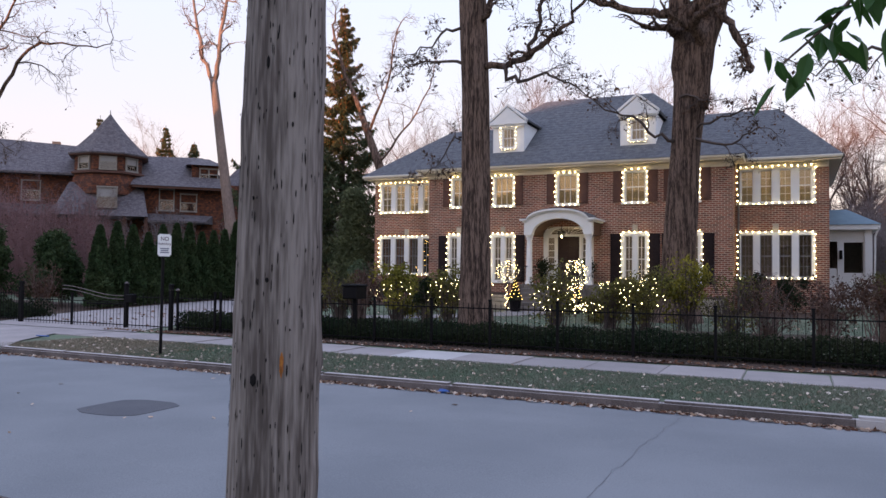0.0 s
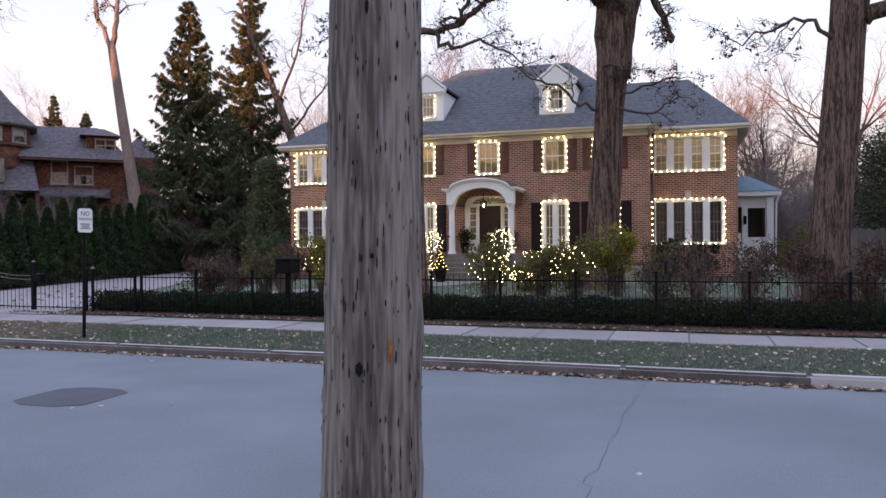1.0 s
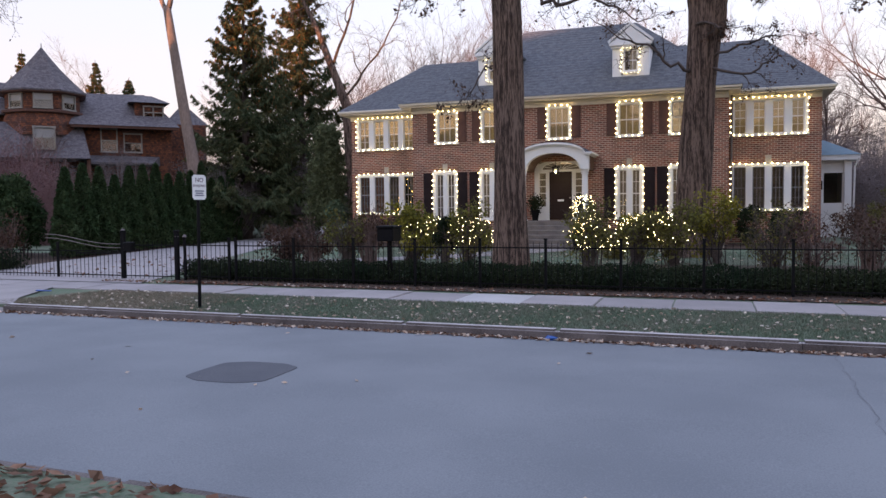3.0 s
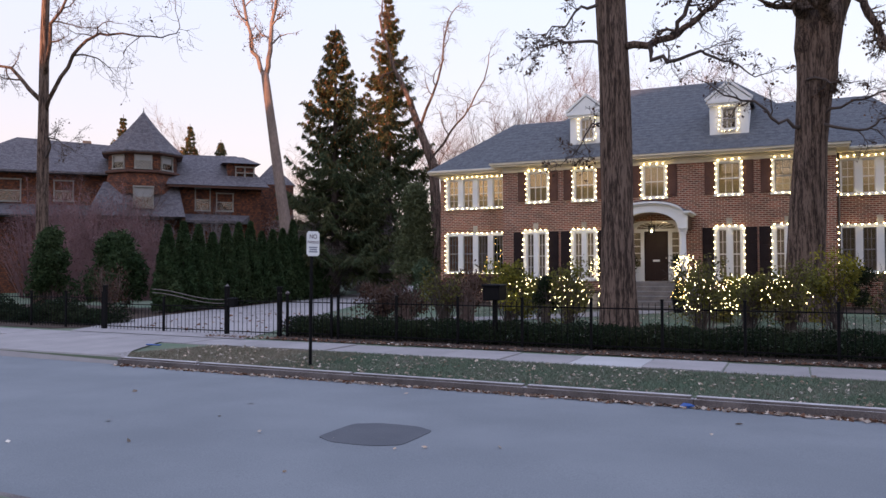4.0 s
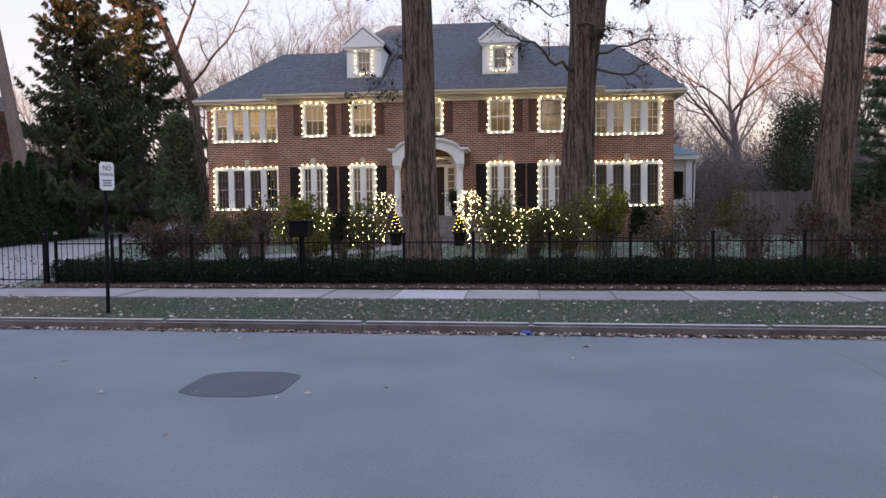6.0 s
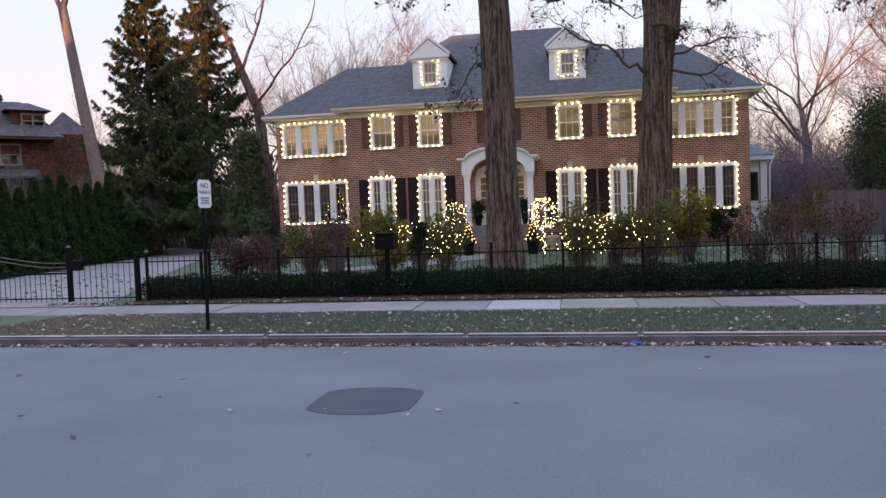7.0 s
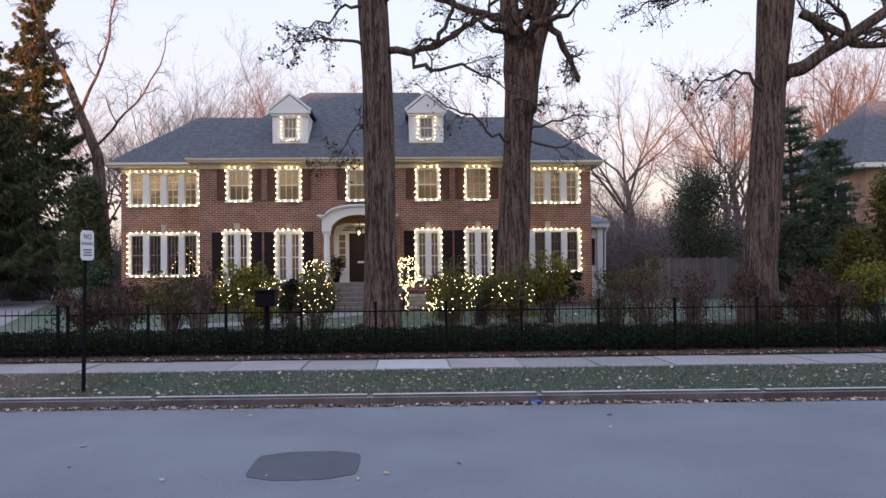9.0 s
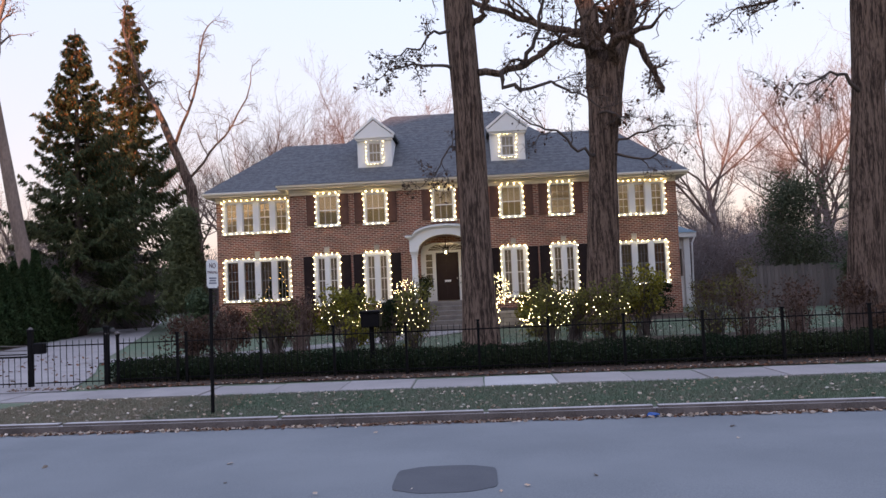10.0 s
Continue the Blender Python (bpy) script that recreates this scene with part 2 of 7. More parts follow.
def raw(name, verts, faces, material, parent=None, label="", smooth=False):
    me = bpy.data.meshes.new(name)
    me.from_pydata(verts, [], faces)
    me.materials.append(material)
    if smooth:
        me.polygons.foreach_set("use_smooth", [True] * len(me.polygons))
    ob = new(name, me)
    if parent:
        hang(ob, parent)
    return tagged(ob, label)


def part(name, bm, material, parent=None, label="", smooth=False):
    me = bpy.data.meshes.new(name)
    bmesh.ops.recalc_face_normals(bm, faces=bm.faces)
    bm.to_mesh(me)
    bm.free()
    me.materials.append(material)
    if smooth:
        me.polygons.foreach_set("use_smooth", [True] * len(me.polygons))
    ob = new(name, me)
    if parent:
        hang(ob, parent)
    return tagged(ob, label)


def box(bm, x0, x1, y0, y1, z0, z1, bevel=0.0):
    m = Matrix.Translation(((x0 + x1) / 2, (y0 + y1) / 2, (z0 + z1) / 2)) @ Matrix.Diagonal((abs(x1 - x0), abs(y1 - y0), abs(z1 - z0), 1))
    made = bmesh.ops.create_cube(bm, size=1, matrix=m)
    if bevel:
        edges = list({e for v in made["verts"] for e in v.link_edges})
        bmesh.ops.bevel(bm, geom=edges, offset=bevel, segments=1, affect="EDGES")
    return bm


def one_box(*a, bevel=0.0):
    return box(bmesh.new(), *a, bevel=bevel)


def tube(verts, faces, points, radii, sides=6, cap=True):
    """Adds a tapering tube along the points to the lists."""
    first, prev = len(verts), None
    pts = [Vector(p) for p in points]
    for i, p in enumerate(pts):
        d = (pts[min(i + 1, len(pts) - 1)] - pts[max(i - 1, 0)]).normalized()
        a = d.orthogonal().normalized() if prev is None else (prev - d * prev.dot(d)).normalized()
        prev, b = a, d.cross(a)
        for k in range(sides):
            w = 2 * math.pi * k / sides
            verts.append(tuple(p + (a * math.cos(w) + b * math.sin(w)) * radii[i]))
    for i in range(len(pts) - 1):
        for k in range(sides):
            q = first + i * sides
            faces.append((q + k, q + (k + 1) % sides, q + sides + (k + 1) % sides, q + sides + k))
    if cap:
        faces.append(tuple(first + k for k in reversed(range(sides))))
        faces.append(tuple(first + (len(pts) - 1) * sides + k for k in range(sides)))


def leaf_quads(centres, size, rng, flat=0.0, shape=1.6):
    """Verts and faces of many small four-cornered leaves, in numpy."""
    n = len(centres)
    a = rng.normal(size=(n, 3))
    a[:, 2] *= 1 - flat
    a /= np.linalg.norm(a, axis=1)[:, None]
    b = np.cross(a, rng.normal(size=(n, 3)))
    if flat:
        b[:, 2] *= 1 - flat
    b /= np.linalg.norm(b, axis=1)[:, None] + 1e-9
    s = (size * rng.uniform(0.6, 1.4, n))[:, None]
    v = np.empty((n, 4, 3))
    v[:, 0], v[:, 2] = centres - a * s * shape / 2, centres + a * s * shape / 2
    v[:, 1], v[:, 3] = centres + b * s / 2, centres - b * s / 2
    return v.reshape(-1, 3), np.arange(4 * n).reshape(-1, 4)


def leaves(name, centres, size, material, parent=None, seed=1, flat=0.0, shape=1.6, label=""):
    v, f = leaf_quads(np.asarray(centres, float), size, np.random.default_rng(seed), flat, shape)
    return raw(name, v.tolist(), f.tolist(), material, parent, label)


def sprays(name, centres, ways, long, wide, material, parent, seed):
    """Many slim pointed tufts, each along its own way."""
    nr = np.random.default_rng(seed)
    c, a = np.asarray(centres, float), np.asarray(ways, float)
    n = len(c)
    a /= np.linalg.norm(a, axis=1)[:, None] + 1e-9
    b = np.cross(a, nr.normal(size=(n, 3)))
    b /= np.linalg.norm(b, axis=1)[:, None] + 1e-9
    s = nr.uniform(0.6, 1.3, n)[:, None]
    v = np.empty((n, 4, 3))
    v[:, 0], v[:, 2] = c - a * s * long * 0.35, c + a * s * long * 0.65
    v[:, 1], v[:, 3] = c + b * s * wide / 2, c - b * s * wide / 2
    return raw(name, v.reshape(-1, 3).tolist(), np.arange(4 * n).reshape(-1, 4).tolist(), material, parent)


def street(x, v):
    """y of a line that runs along the street, v metres from the camera's side."""
    return v - 0.045 * x


def ground_z(x, y):
    v = y + 0.045 * x
    return float(np.interp(v, [-400, 5.0, 5.55, 5.6, 12.95, 13.0, 15.2, 17.0, 19.0, 30.0, 45.0, 500.0], [0.25, 0.18, 0.14, -0.2, -0.2, 0.13, 0.20, 0.22, 0.28, 0.48, 0.60, 0.60]))


# ---------------------------------------------------------------- ground and street
XS = [-900, -300, -120, -60, -40] + [x * 1.5 for x in range(-20, 21)] + [40, 60, 120, 300, 900]
VS = [-900, -300, -100, -40, -15, -5, 0, 2, 4, 5, 5.55, 5.6, 12.95, 13.0, 14, 15.2, 16, 17, 18, 19, 21, 23, 25, 27, 30, 33, 37, 41, 45, 60, 100, 250, 900]


def drape(name, xs, vs, lift, material, label, category):
    vv = [(x, street(x, v), ground_z(x, street(x, v)) + lift) for v in vs for x in xs]
    n = len(xs)
    ff = [(r * n + c, r * n + c + 1, r * n + n + c + 1, r * n + n + c) for r in range(len(vs) - 1) for c in range(n - 1)]
    return tagged(raw(name, vv, ff, material, smooth=False), label, category, kind="structure")


drape("ground", XS, VS, 0.0, M_GRASS, "patchy late-autumn lawn and grass verge", "ground")
RX = [-900, -300, -100] + [x * 2.0 for x in range(-25, 26)] + [100, 300, 900]
RV = [5.62 + i * 0.73 for i in range(11)]
road_v = [(x, street(x, v), 0.10 * (1 - ((v - 9.27) / 3.65) ** 2)) for v in RV for x in RX]
road_f = [(r * len(RX) + c, r * len(RX) + c + 1, (r + 1) * len(RX) + c + 1, (r + 1) * len(RX) + c) for r in range(10) for c in range(len(RX) - 1)]
tagged(raw("road", road_v, road_f, M_ASPHALT), "grey worn asphalt street", "road", kind="structure")


def strip(name, x0, x1, v0, v1, z0, z1, material, parent, gap=0.006, bevel=0.012, top=None):
    """One slab along the street between x0 and x1."""
    bm = bmesh.new()
    xa, xb = x0 + gap, x1 - gap
    vs = [bm.verts.new((x, street(x, v), z)) for z in (z0, z1) for x, v in ((xa, v0), (xb, v0), (xb, v1), (xa, v1))]
    for f in ((0, 1, 2, 3), (4, 5, 6, 7), (0, 1, 5, 4), (1, 2, 6, 5), (2, 3, 7, 6), (3, 0, 4, 7)):
        bm.faces.new([vs[i] for i in f])
    if bevel:
        bmesh.ops.bevel(bm, geom=[e for e in bm.edges if all(v.co.z > (z0 + z1) / 2 for v in e.verts)], offset=bevel, segments=2, affect="EDGES")
    ob = part(name, bm, material, parent)
    # upward faces take the lit tone, the rest keep the shaded one
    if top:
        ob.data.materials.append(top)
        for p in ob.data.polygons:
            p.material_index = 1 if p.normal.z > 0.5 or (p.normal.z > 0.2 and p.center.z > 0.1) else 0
    return ob


kerb = thing("kerb", (0, street(0, 12.9), 0), "worn concrete kerb with fallen leaves in the gutter", "kerb", kind="structure")
kerb_joints = [-9.75, -7.6, -4.08, -0.9, 1.6, 4.9, 7.3, 10.5, 13.5, 16.5, 20.0, 24.0, 28.0, 34.0, 45.0]
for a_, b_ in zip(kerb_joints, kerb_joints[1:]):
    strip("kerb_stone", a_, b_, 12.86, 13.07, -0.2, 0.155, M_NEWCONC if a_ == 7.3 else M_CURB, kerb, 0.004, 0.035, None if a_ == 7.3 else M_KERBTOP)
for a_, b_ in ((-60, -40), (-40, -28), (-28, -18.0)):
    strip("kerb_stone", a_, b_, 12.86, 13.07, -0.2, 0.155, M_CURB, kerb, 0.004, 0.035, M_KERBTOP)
near_kerb = thing("near_kerb", (0, street(0, 5.6), 0), "low concrete kerb edge along the near side of the street", "kerb", kind="structure")
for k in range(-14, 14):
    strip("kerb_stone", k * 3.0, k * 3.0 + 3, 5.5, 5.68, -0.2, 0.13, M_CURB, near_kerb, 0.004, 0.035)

pavement = thing("pavement", (0, street(0, 16), 0.2), "pale concrete pavement slabs with dark joints", "pavement", kind="structure")
slab_x = [-10.28 + 1.34 * k for k in range(30)]
for k, (a_, b_) in enumerate(zip(slab_x, slab_x[1:])):
    strip("slab", a_, b_, 15.28, 16.72, 0.05, 0.225 + 0.008 * ((k * 7) % 3 - 1), M_NEWCONC if k == 7 else M_CONC, pavement, 0.008, 0.01)
for k in range(12):
    strip("slab", -11.62 - 1.34 * k, -10.28 - 1.34 * k, 15.28, 16.72, 0.05, 0.222, M_CONC, pavement, 0.008, 0.01)

# driveway: apron over the verge, then a lane that bends back past the house


def lane(name, left, right, lift, material, label, category, rows=24, solid=0.0):
    vv, ff = [], []
    for side in (left, right):
        xs_, ys_ = [p[0] for p in side], [p[1] for p in side]
        d = np.r_[0, np.cumsum(np.hypot(np.diff(xs_), np.diff(ys_)))]
        s = np.linspace(0, d[-1], rows)
        vv.append(np.c_[np.interp(s, d, xs_), np.interp(s, d, ys_)])
    pts = []
    for r in range(rows):
        for c in range(5):
            q = vv[0][r] * (1 - c / 4) + vv[1][r] * c / 4
            pts.append((q[0], q[1], ground_z(q[0], q[1]) + lift))
    ff = [(r * 5 + c, r * 5 + c + 1, r * 5 + 6 + c, r * 5 + 5 + c) for r in range(rows - 1) for c in range(4)]
    return tagged(raw(name, pts, ff, material), label, category, kind="structure")


lane("driveway_apron", [(-18.4, 13.62), (-17.4, 14.6), (-16.6, 16.1)], [(-9.5, 13.28), (-10.3, 14.2), (-11.0, 15.8)], 0.03, M_CONC, "pale concrete driveway apron across the verge", "driveway", 12)
lane("driveway", [(-16.0, 17.4), (-17.5, 21.5), (-18.1, 26.0), (-18.9, 34.0), (-21.5, 44.0), (-27.0, 57.0), (-32.0, 66.0)], [(-9.6, 17.1), (-10.2, 19.5), (-11.8, 23.0), (-13.2, 27.5), (-16.4, 37.0), (-21.5, 51.0), (-26.0, 62.0)], 0.02, M_CONC, "pale concrete driveway behind the gate", "driveway", 30)
lane("garden_path", [(-12.4, 23.6), (-8.0, 24.3), (-5.2, 26.2), (-3.4, 29.0), (-3.3, 30.6)], [(-12.2, 22.6), (-7.6, 23.1), (-4.0, 25.2), (-1.2, 28.6), (-1.0, 30.6)], 0.03, M_CONC, "pale stone garden path to the front steps", "path", 24)
lane("leaf_bed", [(-9.2, 17.35), (9, 16.45), (30, 15.5)], [(-9.2, 19.6), (9, 18.9), (30, 18.0)], 0.02, M_SOIL, "dark planting bed with mulch under the hedge", "bed", 30)
lane("shrub_bed", [(-10.8, 22.0), (-6, 21.4), (1, 21.2), (9, 20.6), (16, 20.6)], [(-10.5, 23.4), (-6, 22.6), (1, 23.6), (9, 24.2), (16, 24.0)], 0.012, M_SOIL, "dark mulched bed under the shrubs", "bed", 30)
lane("cedar_bed", [(-30, 17.9), (-22, 18.0), (-16.5, 17.8), (-16.55, 23), (-17.1, 31)], [(-30, 27), (-26, 27), (-22, 26), (-20.4, 28), (-20.5, 34)], 0.014, M_SOIL, "dark mulched bed under the cedars", "bed", 24)
lane("house_bed", [(-12.6, 31.2), (-4.2, 30.0), (0, 30.0), (8.2, 31.0)], [(-12.6, 34.9), (-4.2, 33.4), (0, 33.4), (8.2, 34.9)], 0.012, M_SOIL, "dark planting bed along the house front", "bed", 20)

patch_v = [(-1.87 + 0.52 * (1 + 1.0 * math.copysign(abs(math.cos(w)) ** 0.45, math.cos(w))), 9.09 + 0.52 * math.copysign(abs(math.sin(w)) ** 0.45, math.sin(w)) + 0.03 * math.sin(5 * w)) for w in (2 * math.pi * k / 40 for k in range(40))]
patch_z = [0.10 * (1 - ((y + 0.045 * x - 9.27) / 3.65) ** 2) for x, y in patch_v]
pv = [(x, y, z + 0.006) for (x, y), z in zip(patch_v, patch_z)] + [(x, y, z - 0.02) for (x, y), z in zip(patch_v, patch_z)]
tagged(raw("road_patch", pv, [tuple(range(40))] + [(k, 40 + k, 40 + (k + 1) % 40, (k + 1) % 40) for k in range(40)], M_PATCH), "dark square asphalt repair patch in the street", "road patch", kind="structure")

# ---------------------------------------------------------------- the brick house
XC = -2.15
MAIN_X0, MAIN_X1, MAIN_Y = -8.65, 4.35, 33.4
WING_X0, WING_X1, WING_Y = -12.25, 7.75, 34.77
BACK_Y, FLOOR_Z, SOFFIT_Z = 44.4, 1.5, 6.27
house = thing("house", (XC, MAIN_Y, 0.45), "large two-storey dark red brick house with grey hipped roof", "house")


def wall_panel(bm, x0, x1, z0, z1, y0, y1, holes):
    """A wall that faces the street, one piece, with rectangular holes (x0, x1, z0, z1) through it."""
    xs = sorted({round(q, 4) for q in (x0, x1, *(h[0] for h in holes), *(h[1] for h in holes))})
    zs = sorted({round(q, 4) for q in (z0, z1, *(h[2] for h in holes), *(h[3] for h in holes))})
    made = {}

    def vert(i, j, k):
        if (i, j, k) not in made:
            made[i, j, k] = bm.verts.new((xs[i], (y0, y1)[k], zs[j]))
        return made[i, j, k]

    def solid(i, j):
        if not (0 <= i < len(xs) - 1 and 0 <= j < len(zs) - 1):
            return False
        mx, mz = (xs[i] + xs[i + 1]) / 2, (zs[j] + zs[j + 1]) / 2
        return not any(h[0] < mx < h[1] and h[2] < mz < h[3] for h in holes)

    for i in range(len(xs) - 1):
        for j in range(len(zs) - 1):
            if not solid(i, j):
                continue
            for k in (0, 1):
                bm.faces.new((vert(i, j, k), vert(i + 1, j, k), vert(i + 1, j + 1, k), vert(i, j + 1, k)))
            for di, dj, p, q in ((-1, 0, (i, j), (i, j + 1)), (1, 0, (i + 1, j), (i + 1, j + 1)), (0, -1, (i, j), (i + 1, j)), (0, 1, (i, j + 1), (i + 1, j + 1))):
                if not solid(i + di, j + dj):
                    bm.faces.new((vert(*p, 0), vert(*q, 0), vert(*q, 1), vert(*p, 1)))
    return bm


UP = (4.84, 6.2)
up_x = [-7.06, -5.04, -2.2, 0.63, 2.66]
UPW = 0.98
FR = (1.55, 3.64)
fr_x = [-7.15, -5.06, 0.63, 2.69]
FRW = 1.08
door_hole = (-3.24, -1.06, FLOOR_Z, 3.92)
bm = bmesh.new()
wall_panel(bm, MAIN_X0, MAIN_X1, 0.3, SOFFIT_Z, MAIN_Y, MAIN_Y + 0.3, [(c - UPW / 2, c + UPW / 2, *UP) for c in up_x] + [(c - FRW / 2, c + FRW / 2, *FR) for c in fr_x] + [door_hole])
part("wall", bm, M_BRICK, house)
wl_win, wr_win = (-11.95, -9.02), (4.45, 7.25)
WU, WD = (4.8, 6.27 - 0.02), (1.84, 3.66)
for (xa, xb), (pa, pb) in (((WING_X0, MAIN_X0), wl_win), ((MAIN_X1, WING_X1), wr_win)):
    bm = bmesh.new()
    wall_panel(bm, xa, xb, 0.3, SOFFIT_Z, WING_Y, WING_Y + 0.3, [(pa, pb, *WU), (pa, pb, *WD)])
    part("wall", bm, M_BRICK, house)
for xa, xb, ya in ((WING_X0, WING_X0 + 0.3, WING_Y + 0.3), (WING_X1 - 0.3, WING_X1, WING_Y + 0.3)):
    part("wall", one_box(xa, xb, ya, BACK_Y, 0.3, SOFFIT_Z), M_BRICK, house)
for xa in (MAIN_X0, MAIN_X1 - 0.3):
    part("wall", one_box(xa, xa + 0.3, MAIN_Y + 0.3, WING_Y + 0.3, 0.3, SOFFIT_Z), M_BRICK, house)
part("wall", one_box(WING_X0, WING_X1, BACK_Y, BACK_Y + 0.3, 0.3, SOFFIT_Z), M_BRICK, house)
part("floor", one_box(WING_X0 + 0.3, WING_X1 - 0.3, WING_Y + 0.32, BACK_Y, 4.0, 4.25), M_DARKROOM, house)
part("floor", one_box(WING_X0 + 0.3, WING_X1 - 0.3, WING_Y + 0.32, BACK_Y, 1.2, 1.45), M_DARKROOM, house)
part("attic_floor", one_box(WING_X0 + 0.3, WING_X1 - 0.3, WING_Y + 0.32, BACK_Y, SOFFIT_Z - 0.15, SOFFIT_Z - 0.02), M_DARKROOM, house)
for za in (1.2, 4.0, SOFFIT_Z - 0.15):
    part("floor", one_box(MAIN_X0 + 0.3, MAIN_X1 - 0.3, MAIN_Y + 0.3, WING_Y + 0.31, za, za + 0.13), M_DARKROOM, house)
part("inner_wall", one_box(WING_X0 + 0.3, WING_X1 - 0.3, 38.2, 38.35, 1.46, 6.1), M_DARKROOM, house)


def cornice(x0, x1, y, ends):
    """A cream eaves board, soffit and gutter along a front."""
    part("soffit", one_box(x0 - ends[0] * 0.40, x1 + ends[1] * 0.40, y - 0.42, y + 0.02, SOFFIT_Z + 0.132, SOFFIT_Z + 0.20), M_CREAM, house, "cream painted soffit board")
    part("eaves_board", one_box(x0, x1, y - 0.06, y - 0.003, SOFFIT_Z - 0.1, SOFFIT_Z + 0.13), M_CREAM, house, "cream painted eaves board")
    part("moulding", one_box(x0, x1, y - 0.12, y - 0.062, SOFFIT_Z + 0.02, SOFFIT_Z + 0.13, bevel=0.015), M_CREAM, house)
    part("gutter", one_box(x0 - ends[0] * 0.46, x1 + ends[1] * 0.46, y - 0.5, y - 0.38, SOFFIT_Z + 0.202, SOFFIT_Z + 0.31, bevel=0.02), M_CREAM, house, "cream metal gutter")


cornice(MAIN_X0, MAIN_X1, MAIN_Y, (1, 1))
cornice(WING_X0, MAIN_X0, WING_Y, (1, 0))
cornice(MAIN_X1, WING_X1, WING_Y, (0, 1))
for sx, xa in ((-1, WING_X0), (1, WING_X1)):
    bm = bmesh.new()
    box(bm, min(xa, xa + sx * 0.42), max(xa, xa + sx * 0.42), WING_Y - 0.38, BACK_Y + 0.3, SOFFIT_Z + 0.13, SOFFIT_Z + 0.29)
    part("eaves_board", bm, M_CREAM, house, "cream painted eaves board")
for sx, xa in ((-1, MAIN_X0), (1, MAIN_X1)):
    bm = bmesh.new()
    box(bm, min(xa, xa + sx * 0.42), max(xa, xa + sx * 0.42), MAIN_Y - 0.38, WING_Y - 0.5, SOFFIT_Z + 0.13, SOFFIT_Z + 0.29)
    part("eaves_board", bm, M_CREAM, house, "cream painted eaves board")


def hip_roof(name, x0, x1, y0, y1, z0, ridge_x0, ridge_x1, ridge_y, ridge_z):
    """A hipped roof of shingle courses that lie proud of one another."""
    planes = [((x0, y0), (x1, y0), (ridge_x1, ridge_y), (ridge_x0, ridge_y)), ((x1, y0), (x1, y1), (ridge_x1, ridge_y), (ridge_x1, ridge_y)),
              ((x1, y1), (x0, y1), (ridge_x0, ridge_y), (ridge_x1, ridge_y)), ((x0, y1), (x0, y0), (ridge_x0, ridge_y), (ridge_x0, ridge_y))]
    vv, ff, rows = [], [], 26
    for a, b, c, d in planes:
        a, b, c, d = Vector((*a, z0)), Vector((*b, z0)), Vector((*c, ridge_z)), Vector((*d, ridge_z))
        nrm = (b - a).cross(d - a).normalized()
        if nrm.z < 0:
            nrm = -nrm
        for r in range(rows):
            s, e = r / rows, (r + 1) / rows
            q = len(vv)
            lift = nrm * 0.005
            vv += [tuple(a.lerp(d, s) + lift), tuple(b.lerp(c, s) + lift), tuple(b.lerp(c, e)), tuple(a.lerp(d, e)), tuple(a.lerp(d, s)), tuple(b.lerp(c, s))]
            ff += [(q, q + 1, q + 2, q + 3), (q + 4, q + 5, q + 1, q)]
    q = len(vv)
    vv += [(x0, y0, z0), (x1, y0, z0), (x1, y1, z0), (x0, y1, z0)]
    ff.append((q, q + 3, q + 2, q + 1))
    bm = bmesh.new()
    vs = [bm.verts.new(p) for p in vv]
    for fc in ff:
        bm.faces.new([vs[i] for i in fc])
    bmesh.ops.remove_doubles(bm, verts=bm.verts, dist=0.001)
    return part(name, bm, M_SLATE, house, "grey shingle roof")


hip_roof("roof", MAIN_X0 - 0.5, MAIN_X1 + 0.5, MAIN_Y - 0.52, BACK_Y + 0.5, 6.57, -4.8, 0.42, 38.9, 10.55)
hip_roof("roof", WING_X0 - 0.5, WING_X1 + 0.5, WING_Y - 0.5, BACK_Y + 0.4, 6.55, -10.15, 5.9, 39.25, 9.42)


